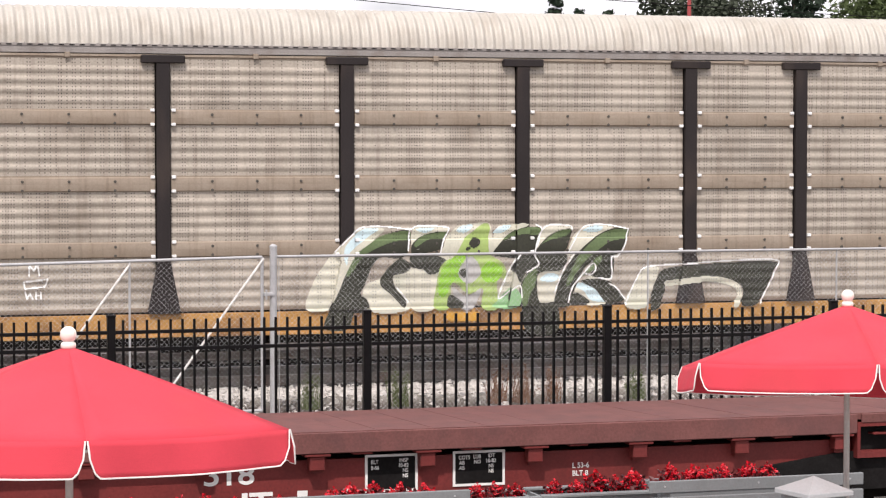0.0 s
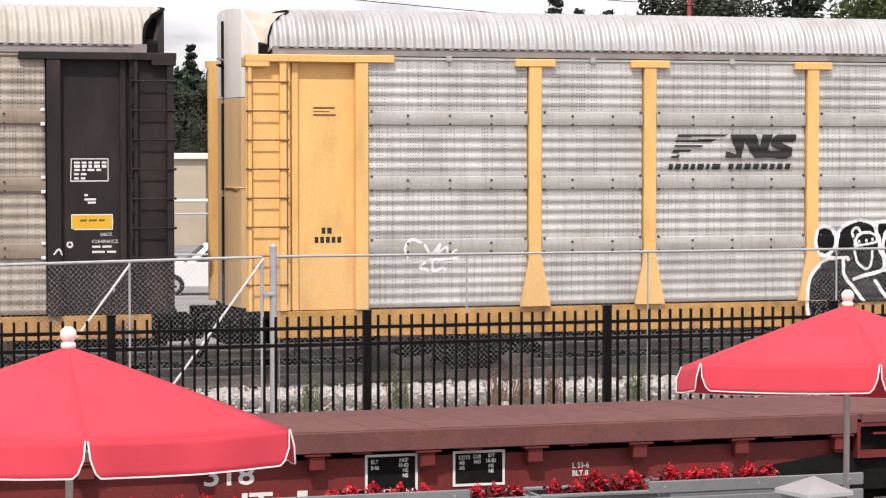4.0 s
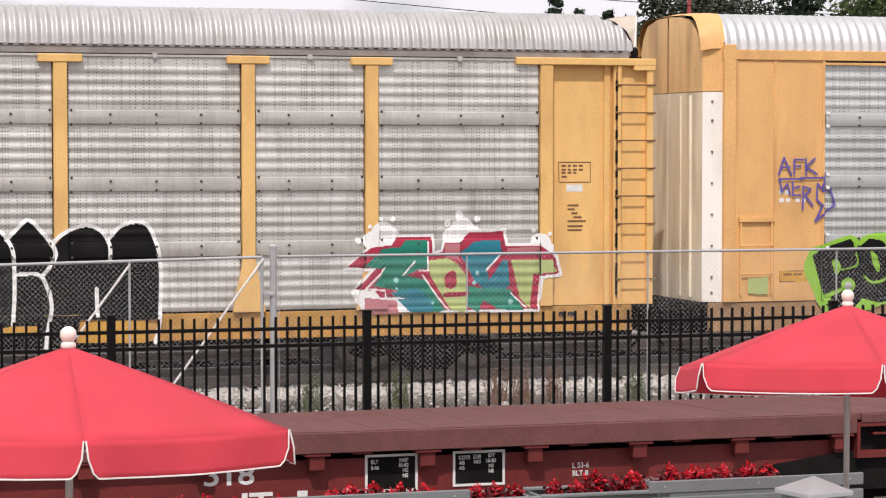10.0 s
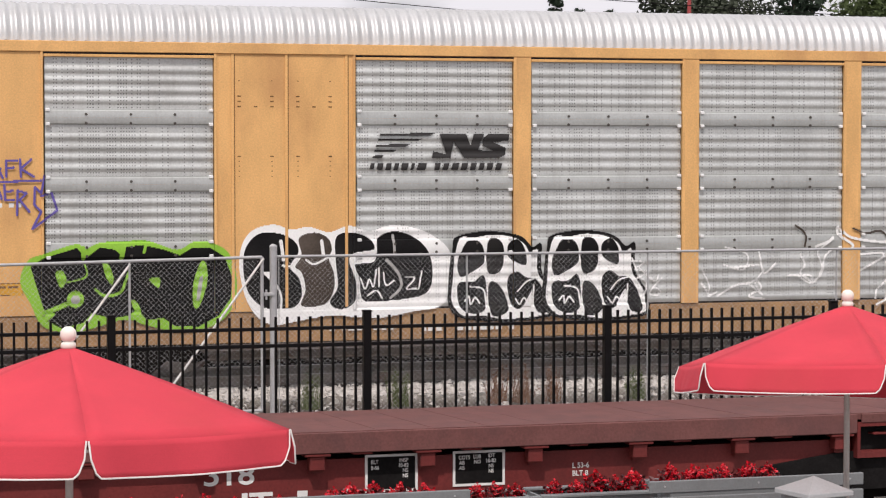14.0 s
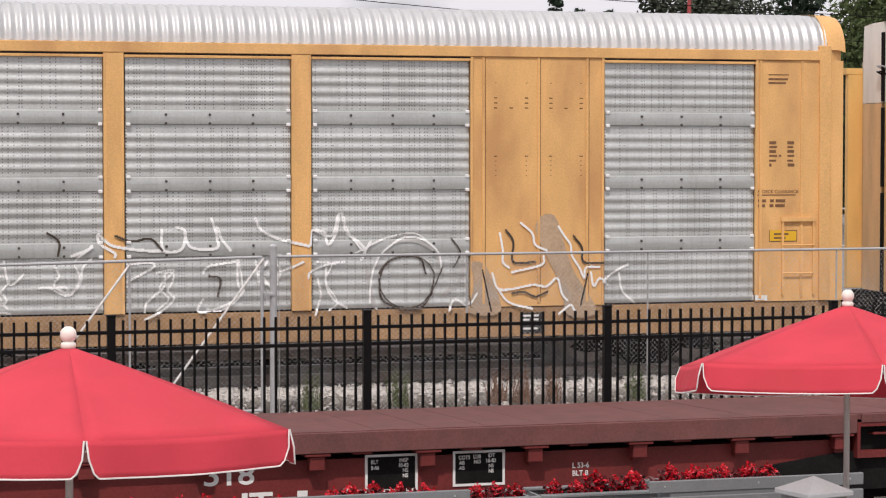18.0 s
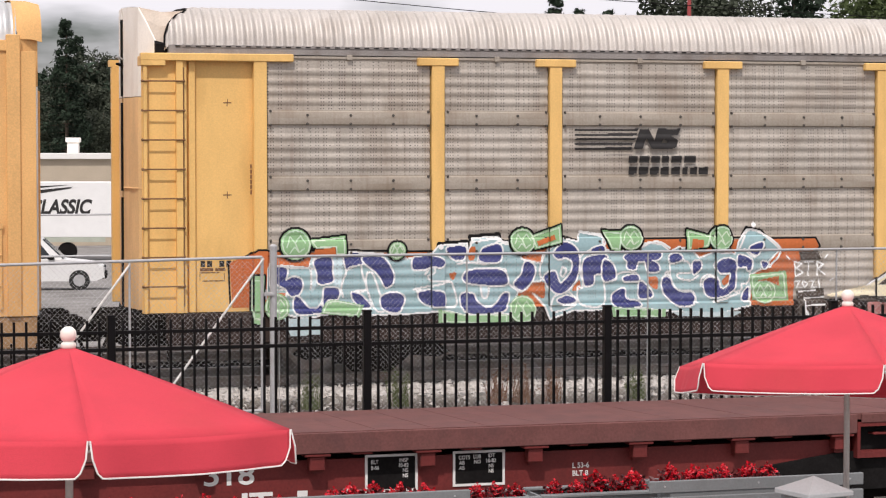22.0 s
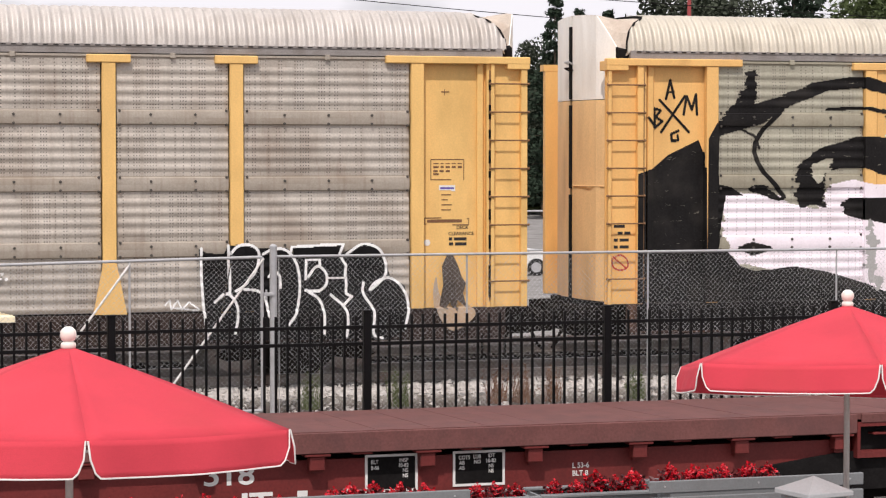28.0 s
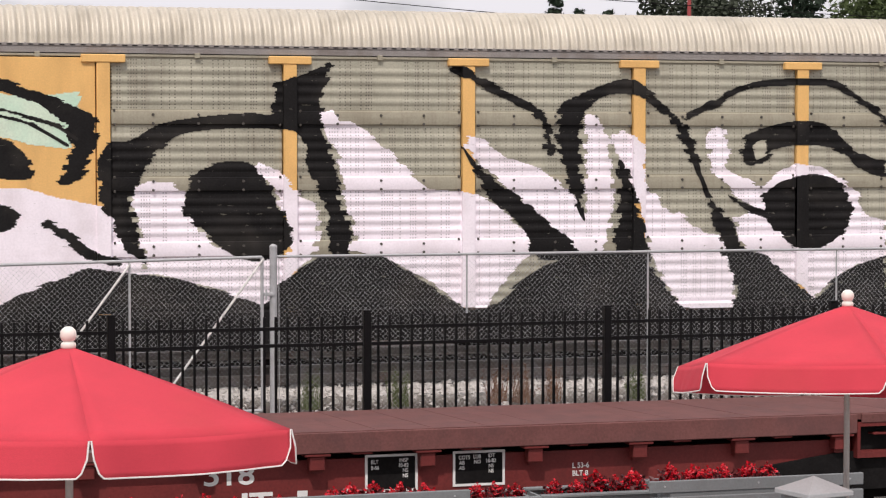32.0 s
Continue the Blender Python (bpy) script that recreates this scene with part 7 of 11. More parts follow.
art.line("white", 0.024, [(14.7, 2.084), (14.93, 2.314), (15.13, 2.444), (15.48, 2.458), (15.88, 2.417), (16.02, 2.464), (16.46, 2.448), (16.49, 2.368), (16.41, 2.227), (16.37, 2.057)])
art.line("white", 0.024, [(17.65, 2.006), (17.49, 1.77), (17.31, 1.322), (17.62, 1.529), (17.67, 1.344)])
art.line("white", 0.024, [(17.93, 2.469), (18.02, 2.396), (17.93, 2.181), (17.91, 1.994), (17.97, 1.835), (17.75, 1.737)])
art.line("white", 0.024, [(17.93, 2.123), (18.08, 2.438), (18.47, 2.446), (18.52, 2.382)])
art.line("white", 0.024, [(18.57, 2.014), (18.38, 1.756), (18.23, 1.397)])
art.line("white", 0.024, [(19.46, 2.39), (19.39, 2.135), (19.29, 1.961), (19.18, 1.934), (19.18, 1.619), (18.96, 1.623)])
art.line("white", 0.024, [(19.14, 1.532), (19.26, 1.466), (19.41, 1.283)])
art.line("white", 0.024, [(18.46, 1.248), (18.53, 1.479), (18.72, 1.708), (18.87, 1.851), (18.92, 1.777), (18.84, 1.677), (18.7, 1.708)])
art.line("white", 0.024, [(18.44, 2.016), (18.6, 2.289), (18.75, 2.438), (19.08, 2.458), (19.46, 2.39)])
art.fill("amber", [(16.46, 1.14), (16.99, 1.13), (16.99, 0.99), (16.46, 1.001)], False)
art.fill("bone", [(19.39, 1.189), (19.62, 1.631), (19.77, 1.762), (19.98, 1.759), (19.84, 1.359), (19.72, 1.138)])
art.fill("moss", [(19.82, 1.136), (19.96, 1.625), (20.29, 1.781), (21.9, 1.84), (21.95, 1.685), (21.68, 1.191), (21.39, 1.151), (21.43, 1.403), (21.17, 1.543), (20.2, 1.541), (20.07, 1.355), (19.96, 1.133)])
art.line("bone", 0.093, [(20.12, 1.515), (20.78, 1.577), (21.25, 1.497), (21.37, 1.332), (21.29, 1.153)])
art.line("white", 0.025, [(19.41, 1.206), (19.62, 1.631), (19.77, 1.78), (20.29, 1.817), (21.9, 1.876), (21.98, 1.685), (21.71, 1.172)])
art.line("white", 0.025, [(10.1, 1.778), (10.1, 1.944), (10.17, 1.86), (10.22, 1.958), (10.25, 1.793)], False)
art.line("white", 0.025, [(10.02, 1.697), (10.37, 1.733), (10.33, 1.626), (10.04, 1.598), (10.02, 1.697)], False)
art.line("white", 0.025, [(10.04, 1.548), (10.07, 1.449), (10.11, 1.531), (10.15, 1.447)], False)
art.line("white", 0.025, [(10.2, 1.545), (10.2, 1.446)], False)
art.line("white", 0.025, [(10.2, 1.496), (10.27, 1.495)], False)
art.line("white", 0.025, [(10.27, 1.544), (10.27, 1.445)], False)

art = Paint(CAR_B, "B", "black bubble graffiti outlined in white")
art.fill("black", [(9.18, 0.761), (9.18, 1.263), (9.24, 1.607), (9.51, 1.863), (9.67, 1.912), (9.47, 1.95), (9.33, 2.124), (9.36, 2.331), (9.53, 2.398), (9.67, 2.345), (9.72, 2.249), (9.87, 2.447), (10.14, 2.488), (10.42, 2.433), (10.78, 2.447), (11.06, 2.471), (11.38, 2.407), (11.54, 2.3), (11.71, 2.43), (11.99, 2.471), (12.26, 2.424), (12.51, 2.192), (12.66, 2.368), (12.93, 2.436), (13.23, 2.433), (13.46, 2.253), (13.52, 2.145), (13.67, 2.099), (13.69, 1.535), (13.82, 1.264), (13.84, 1.067), (13.22, 1.1), (13.2, 0.653), (11.67, 0.686), (11.6, 1.0), (10.75, 1.03), (10.7, 1.16), (9.69, 1.15), (9.65, 0.733)], False)
art.line("white", 0.059, [(9.24, 0.76), (9.18, 1.263), (9.24, 1.607), (9.51, 1.845), (9.87, 1.884), (9.94, 1.856)])
art.line("white", 0.059, [(9.51, 2.399), (9.65, 2.345), (9.7, 2.206), (9.67, 2.033), (9.56, 1.931), (9.4, 1.968), (9.32, 2.124), (9.36, 2.331), (9.51, 2.399)])
art.line("white", 0.059, [(9.71, 2.016), (9.73, 2.206), (9.83, 2.378), (10.05, 2.48), (10.24, 2.478), (10.4, 2.39), (10.47, 2.198), (10.49, 2.023), (10.58, 1.847), (10.54, 1.674), (10.24, 1.591), (10.04, 1.534)])
art.line("white", 0.059, [(9.85, 1.858), (9.87, 1.597), (10.05, 1.377), (10.19, 1.2)])
art.line("white", 0.059, [(10.44, 2.181), (10.44, 2.416), (10.51, 2.458), (10.87, 2.455)])
art.line("white", 0.059, [(10.6, 1.847), (10.54, 2.11), (10.65, 2.326), (10.87, 2.438), (11.15, 2.453), (11.38, 2.38), (11.52, 2.186), (11.61, 1.921), (11.69, 1.568), (11.66, 1.216), (11.6, 0.997)])
art.line("white", 0.059, [(10.54, 1.674), (10.74, 1.67), (10.87, 1.537), (10.89, 1.318), (10.69, 1.129)])
art.line("white", 0.059, [(10.42, 1.501), (10.65, 1.191)])
art.line("white", 0.059, [(11.52, 2.317), (11.75, 2.447), (11.99, 2.48), (12.22, 2.425), (12.41, 2.264), (12.53, 2.041), (12.6, 1.73), (12.6, 1.198), (12.55, 0.933), (12.46, 0.757)])
art.line("white", 0.059, [(12.47, 2.263), (12.64, 2.394), (12.93, 2.445), (13.21, 2.433), (13.4, 2.325), (13.48, 2.146)])
art.line("white", 0.059, [(12.64, 1.508), (12.61, 1.819), (12.62, 2.085), (12.69, 2.146), (13.5, 2.145), (13.67, 2.072), (13.69, 1.803), (13.69, 1.49)])
art.line("white", 0.059, [(12.63, 1.499), (13.64, 1.509), (13.77, 1.355), (13.82, 1.13)])
art.line("white", 0.042, [(10.1, 2.072), (10.01, 2.203), (10.02, 2.333), (10.1, 2.367), (10.16, 2.288)])
art.line("white", 0.042, [(10.02, 2.064), (10.1, 2.245), (10.33, 2.286), (10.44, 2.146), (10.02, 2.064)])
art.line("white", 0.042, [(10.05, 1.985), (10.1, 1.811), (10.24, 1.696), (10.34, 1.764), (10.37, 1.981)])
art.line("white", 0.042, [(10.9, 2.437), (10.92, 2.192), (10.9, 1.974), (10.8, 1.879), (10.65, 1.977)])
art.line("white", 0.042, [(11.2, 2.347), (11.2, 2.014), (11.15, 1.576), (11.09, 1.051)])
art.line("white", 0.042, [(11.24, 1.97), (11.32, 1.574), (11.34, 1.222)])
art.line("white", 0.042, [(10.92, 1.86), (11.06, 1.972), (11.2, 1.997)])
art.line("white", 0.042, [(11.29, 1.969), (11.47, 1.923), (11.52, 1.852)])
art.line("white", 0.042, [(11.33, 2.275), (11.39, 2.17), (11.3, 2.1), (11.43, 2.029)])
art.line("white", 0.042, [(11.78, 2.121), (11.78, 1.963), (11.89, 1.829), (12.01, 1.827), (12.06, 1.959), (12.06, 2.118)])
art.line("white", 0.042, [(12.15, 2.117), (12.17, 1.913), (12.29, 1.797), (12.39, 1.866), (12.44, 1.998)])
art.line("white", 0.042, [(11.82, 1.389), (11.85, 1.565), (11.99, 1.695), (12.13, 1.72), (12.29, 1.646), (12.4, 1.468), (12.41, 1.361)])
art.line("white", 0.042, [(13.33, 1.47), (13.35, 1.184)])
art.dot("white", 10.11, 2.141, 0.025)
art.dot("white", 10.24, 2.157, 0.025)
art.dot("white", 10.35, 2.182, 0.025)

art = Paint(CAR_B, "B", "row of black bubble forms with white outlines")
art.fill("black", [(14.36, 0.798), (14.34, 1.223), (14.43, 1.518), (14.66, 1.624), (14.34, 1.858), (14.28, 2.155), (14.39, 2.408), (14.65, 2.532), (14.9, 2.547), (15.12, 2.443), (15.22, 2.272), (15.43, 2.483), (15.73, 2.557), (16, 2.477), (16.1, 2.348), (16.31, 2.517), (16.53, 2.55), (16.8, 2.47), (16.92, 2.339), (17.07, 2.467), (17.22, 2.587), (17.36, 2.508), (17.58, 2.202), (17.75, 2.391), (18.02, 2.502), (18.29, 2.456), (18.41, 2.324), (18.57, 2.497), (18.8, 2.574), (19.03, 2.493), (19.14, 2.184), (19.18, 1.568), (19.17, 1.11), (17.97, 1.134), (17.88, 0.751), (16.04, 0.794), (16, 0.975), (15.42, 0.988), (15.38, 0.775)], False)
art.line("white", 0.059, [(14.69, 1.641), (14.43, 1.772), (14.32, 2.028), (14.34, 2.281), (14.47, 2.474), (14.73, 2.574), (14.99, 2.546), (15.17, 2.4), (15.23, 2.186), (15.18, 1.974), (15.08, 1.848), (14.95, 1.79)])
art.line("white", 0.059, [(14.36, 0.798), (14.36, 1.222), (14.43, 1.518), (14.56, 1.626), (14.73, 1.623)])
art.line("white", 0.059, [(14.99, 1.764), (15.21, 1.632), (15.34, 1.374), (15.36, 1.117), (15.33, 0.776)])
art.line("white", 0.059, [(15.23, 2.186), (15.38, 2.415), (15.65, 2.54), (15.96, 2.495), (16.13, 2.304), (16.2, 2.046), (16.15, 1.789), (15.95, 1.577), (15.78, 1.537), (15.5, 1.628)])
art.line("white", 0.059, [(15.76, 2.497), (15.75, 2.052), (15.74, 1.624)])
art.line("white", 0.059, [(15.78, 1.537), (15.95, 1.32), (16.02, 1.104), (16, 0.76)])
art.line("white", 0.059, [(16.13, 2.347), (16.31, 2.5), (16.58, 2.558), (16.84, 2.426), (16.98, 2.209), (17.02, 1.949), (17.02, 1.43), (16.99, 1.084)])
art.line("white", 0.059, [(16.15, 1.746), (16.44, 1.759), (16.62, 1.679), (16.75, 1.478)])
art.line("white", 0.059, [(16.43, 1.742), (16.42, 1.199)])
art.line("white", 0.059, [(16.91, 2.313), (17.07, 2.485), (17.22, 2.604), (17.38, 2.482), (17.61, 2.158), (17.55, 1.942), (17.43, 1.787)])
art.line("white", 0.059, [(17.02, 1.802), (17.34, 1.815), (17.47, 1.683), (17.55, 1.334), (17.49, 0.943), (17.47, 0.726)])
art.line("white", 0.059, [(17.55, 2.246), (17.75, 2.418), (18.06, 2.519), (18.29, 2.438), (18.41, 2.236), (18.42, 1.974)])
art.line("white", 0.059, [(18.41, 2.324), (18.57, 2.497), (18.8, 2.565), (18.98, 2.511), (19.1, 2.273), (19.17, 1.92), (19.17, 1.392), (19.14, 1.04), (19.08, 0.777)])
art.line("white", 0.059, [(18.22, 1.584), (18.23, 1.19)])
art.fill("amber", [(17.97, 1.099), (18.94, 1.106), (18.94, 0.78), (17.95, 0.785)], False)
art.fill("amber", [(16.84, 1.044), (17.38, 1.059), (17.38, 0.946), (16.84, 0.94)], False)

art = Paint(CAR_B, "B", "small white scribbled tag")
art.line("white", 0.042, [(2.51, 1.972), (2.45, 2.123), (2.56, 2.256), (2.7, 2.21)])
art.line("white", 0.042, [(2.77, 2.164), (2.87, 2.029), (3.01, 2.179), (2.96, 2.028), (3.11, 2.143), (3.14, 2.026), (3.27, 2.087)])
art.line("white", 0.042, [(2.77, 1.897), (2.7, 1.826), (2.82, 1.789)])
art.line("white", 0.042, [(2.89, 1.913), (2.92, 1.77), (3.06, 1.821), (3.11, 1.785)])
art.line("white", 0.042, [(2.87, 1.94), (3.3, 1.961)])

art = Paint(CAR_B, "B", "crimson, teal and lime graffiti lettering with white clouds")
art.fill("white", [(21.95, 1.795), (22.23, 2.047), (22.36, 2.178), (22.7, 2.21), (22.79, 2.341), (23.4, 2.335), (23.41, 2.077), (23.5, 2.094), (23.54, 2.245), (23.79, 2.242), (23.94, 2.392), (24.57, 2.413), (24.59, 2.189), (25.14, 2.183), (25.45, 1.98), (25.53, 1.653), (25.16, 1.632), (25.1, 1.108), (22.63, 1.156), (22.53, 1.247), (22.23, 1.208), (22.08, 1.458), (22.36, 1.789)], False)
art.dot("white", 22.58, 2.335, 0.203)
art.dot("white", 22.42, 2.248, 0.153)
art.dot("white", 22.72, 2.307, 0.136)
art.dot("white", 23.86, 2.384, 0.203)
art.dot("white", 23.67, 2.297, 0.136)
art.dot("white", 24.05, 2.338, 0.119)
art.dot("white", 25.12, 2.165, 0.169)
art.dot("white", 25.27, 2.055, 0.119)
art.dot("white", 22.75, 2.572, 0.042)
art.dot("white", 22.56, 2.574, 0.034)
art.dot("white", 23.81, 2.626, 0.068)
art.dot("white", 24.1, 2.561, 0.051)
art.dot("white", 23.62, 2.502, 0.051)
art.dot("white", 25.02, 2.373, 0.034)
art.dot("white", 22.2, 2.25, 0.051)
art.dot("white", 22.37, 2.46, 0.034)
art.dot("white", 25.26, 2.326, 0.034)
art.fill("crimson", [(22.03, 1.847), (22.25, 2.029), (22.39, 2.142), (22.72, 2.174), (22.81, 2.297), (23.36, 2.291), (23.37, 2.042), (23.53, 2.058), (23.57, 2.2), (23.81, 2.197), (23.96, 2.348), (24.52, 2.369), (24.55, 2.144), (25.12, 2.138), (25.41, 1.944), (25.47, 1.699), (25.12, 1.677), (25.07, 1.154), (22.96, 1.177), (22.89, 1.356), (22.53, 1.38), (22.44, 1.487), (22.16, 1.51), (22.46, 1.823)], False)
art.fill("rose", [(23.57, 2.182), (23.81, 2.179), (23.81, 1.938), (23.57, 1.986)], False)
art.fill("rose", [(22.28, 1.136), (22.28, 1.384), (22.82, 1.321), (22.82, 1.126)], False)
art.fill("rose", [(24.58, 2.108), (25.12, 2.129), (25.1, 2.003), (24.58, 2)], False)
art.fill("teal", [(22.28, 1.852), (22.58, 2.123), (22.86, 2.146), (22.95, 2.251), (23.29, 2.248), (23.31, 1.794), (23.17, 1.795), (22.96, 1.71), (23.27, 1.634), (23.58, 1.156), (23.1, 1.147), (22.81, 1.481), (22.42, 1.559), (22.62, 1.803)], False)
art.fill("petrol", [(22.72, 1.447), (23.15, 1.529), (23.4, 1.275), (23.37, 1.142), (23.01, 1.149)], False)
art.fill("petrol", [(23.81, 2.054), (23.95, 2.142), (24.05, 2.221), (24.46, 2.235), (24.49, 2.01), (24.25, 1.798), (24.3, 1.618), (24.52, 1.929), (24.6, 1.919), (24.63, 1.523), (24.34, 1.348), (24.15, 1.53), (24.05, 1.622)], False)
art.fill("teal", [(23.96, 1.534), (24.2, 1.485), (24.63, 1.478), (24.85, 1.149), (24.44, 1.157), (24.2, 1.305), (24.1, 1.119), (23.94, 1.22)], False)
art.fill("pistachio", [(23.32, 1.927), (23.62, 1.967), (23.78, 1.876), (23.92, 1.695), (23.96, 1.354), (23.88, 1.123), (23.67, 1.163), (23.48, 1.479), (23.34, 1.704)], False)
art.fill("pistachio", [(24.65, 1.918), (25.3, 1.928), (25.44, 1.727), (25.02, 1.706), (24.95, 1.157), (24.79, 1.34), (24.71, 1.701)], False)
art.fill("crimson", [(23.59, 1.718), (23.75, 1.752), (23.75, 1.519), (23.59, 1.522)])
art.fill("crimson", [(23.59, 1.432), (23.94, 1.444), (23.92, 1.382), (23.59, 1.361)])
art.line("white", 0.025, [(23.3, 2.221), (23.31, 1.776), (23.17, 1.778)], False)
art.line("white", 0.025, [(23.1, 1.921), (22.91, 1.71)], False)
art.line("white", 0.025, [(23.22, 1.706), (23.43, 1.408), (23.65, 1.136)], False)
art.line("white", 0.025, [(24.49, 2.019), (24.25, 1.771)], False)
art.line("white", 0.025, [(24.64, 1.415), (24.88, 1.194)], False)
art.line("white", 0.025, [(22.62, 1.821), (22.3, 1.516), (22.61, 1.485), (22.61, 1.378), (22.93, 1.355)], False)
art.dot("aqua", 22.8, 1.641, 0.042)
art.dot("aqua", 22.81, 1.508, 0.025)
art.dot("aqua", 24.1, 1.728, 0.034)
art.dot("aqua", 24.05, 1.577, 0.034)
art.dot("aqua", 23.38, 1.275, 0.025)
art.dot("aqua", 24.64, 1.271, 0.042)

art = Paint(CAR_B, "B", "black slanted stripes and block emblem")
art.fill("stencil", [(6.95, 3.868), (7.82, 3.877), (7.73, 3.839), (6.93, 3.835)], False)
art.fill("stencil", [(6.92, 3.786), (7.61, 3.793), (7.53, 3.756), (6.9, 3.752)], False)
art.fill("stencil", [(6.9, 3.703), (7.4, 3.71), (7.34, 3.673), (6.88, 3.669)], False)
art.fill("stencil", [(6.87, 3.62), (7.19, 3.627), (7.14, 3.59), (6.85, 3.587)], False)
art.fill("stencil", [(6.84, 3.538), (6.98, 3.544), (6.95, 3.507), (6.82, 3.504)], False)
art.fill("stencil", [(7.85, 3.87), (8.29, 3.88), (8.36, 3.692), (8.41, 3.88), (8.59, 3.88), (8.45, 3.504), (8.27, 3.496), (8.1, 3.76), (8.03, 3.496), (7.75, 3.496), (7.78, 3.607), (7.97, 3.556)], False)
art.fill("stencil", [(8.67, 3.88), (9, 3.873), (8.98, 3.761), (8.73, 3.744), (8.93, 3.658), (8.92, 3.538), (8.8, 3.487), (8.43, 3.504), (8.46, 3.624), (8.75, 3.607), (8.55, 3.692), (8.57, 3.812)], False)
art.fill("stencil", [(6.8, 3.413), (6.87, 3.413), (6.85, 3.32), (6.78, 3.32)], False)
art.fill("stencil", [(6.91, 3.413), (7.01, 3.413), (6.98, 3.32), (6.89, 3.32)], False)
art.fill("stencil", [(7.05, 3.413), (7.14, 3.412), (7.11, 3.32), (7.03, 3.32)], False)
art.fill("stencil", [(7.18, 3.412), (7.25, 3.412), (7.22, 3.319), (7.15, 3.319)], False)
art.fill("stencil", [(7.29, 3.412), (7.4, 3.412), (7.37, 3.319), (7.27, 3.319)], False)
art.fill("stencil", [(7.44, 3.412), (7.5, 3.412), (7.47, 3.319), (7.42, 3.319)], False)
art.fill("stencil", [(7.54, 3.412), (7.68, 3.412), (7.66, 3.318), (7.52, 3.318)], False)
art.fill("stencil", [(7.82, 3.411), (7.91, 3.411), (7.88, 3.318), (7.8, 3.318)], False)
art.fill("stencil", [(7.96, 3.411), (8.06, 3.411), (8.03, 3.317), (7.93, 3.317)], False)
art.fill("stencil", [(8.1, 3.411), (8.21, 3.411), (8.18, 3.317), (8.08, 3.317)], False)
art.fill("stencil", [(8.25, 3.411), (8.35, 3.41), (8.32, 3.316), (8.23, 3.317)], False)
art.fill("stencil", [(8.39, 3.41), (8.5, 3.41), (8.47, 3.316), (8.37, 3.316)], False)
art.fill("stencil", [(8.54, 3.41), (8.62, 3.41), (8.6, 3.316), (8.52, 3.316)], False)
art.fill("stencil", [(8.67, 3.41), (8.76, 3.41), (8.74, 3.315), (8.64, 3.316)], False)
art.fill("stencil", [(8.81, 3.41), (8.9, 3.409), (8.87, 3.315), (8.78, 3.315)], False)

art = Paint(CAR_C, "C", "black graffiti lettering edged in lime green")
art.fill("lime", [(1.99, 1.698), (2.1, 2.006), (2.33, 2.103), (2.82, 2.248), (2.92, 2.163), (3.16, 2.261), (3.5, 2.274), (3.85, 2.287), (4.3, 2.146), (4.54, 2.254), (4.8, 2.251), (5.07, 2.103), (5.19, 1.793), (5.19, 1.432), (5.04, 1.135), (4.73, 0.97), (4.28, 0.937), (3.84, 1.032), (3.5, 1.124), (2.9, 0.967), (2.48, 0.977), (2.27, 1.099), (2.14, 1.378)])
art.fill("black", [(2.14, 1.922), (2.33, 2.044), (2.82, 2.189), (2.95, 2.036), (3.16, 2.194), (3.38, 2.157), (3.49, 2.055), (3.55, 2.198), (3.8, 2.22), (4.11, 2.149), (4.35, 2.061), (4.54, 2.177), (4.8, 2.174), (5.02, 2.035), (5.14, 1.708), (5.11, 1.408), (4.93, 1.154), (4.63, 0.998), (4.28, 1.005), (4.1, 1.128), (3.84, 1.117), (3.71, 1.264), (3.58, 1.181), (3.33, 1.144), (3.03, 1.218), (2.9, 1.085), (2.6, 1.008), (2.38, 1.122), (2.51, 1.228), (2.33, 1.29)], False)
art.line("lime", 0.068, [(2.29, 1.232), (2.48, 1.287), (2.77, 1.408)])
art.line("lime", 0.068, [(2.91, 2.188), (2.92, 2.037)])
art.line("lime", 0.068, [(3.52, 2.24), (3.48, 2.029)])
art.line("lime", 0.042, [(3.85, 2.253), (3.81, 2.11)])
art.line("lime", 0.042, [(3.09, 1.571), (3.24, 1.475), (3.46, 1.522), (3.54, 1.69), (3.6, 1.833)])
art.line("lime", 0.025, [(2.58, 1.663), (2.95, 1.759), (2.94, 1.952)])
art.dot("lime", 2.8, 1.433, 0.127)
art.dot("haze", 2.8, 1.424, 0.068)
art.fill("lime", [(2.51, 1.824), (2.62, 1.848), (2.67, 1.704), (2.58, 1.605)])
art.fill("lime", [(3.2, 1.982), (3.3, 1.922), (3.36, 1.752), (3.34, 1.643), (3.25, 1.754)])
art.fill("lime", [(3.89, 1.71), (4.05, 1.725), (4.03, 1.581)])
art.fill("lime", [(4.68, 1.971), (4.76, 1.885), (4.76, 1.628), (4.64, 1.288), (4.55, 1.324), (4.56, 1.674)])
art.fill("lime", [(3.62, 1.409), (3.71, 1.374), (3.77, 1.212), (3.67, 1.256)])
art.fill("haze", [(4.65, 1.715), (4.7, 1.715), (4.65, 1.416), (4.6, 1.417)])

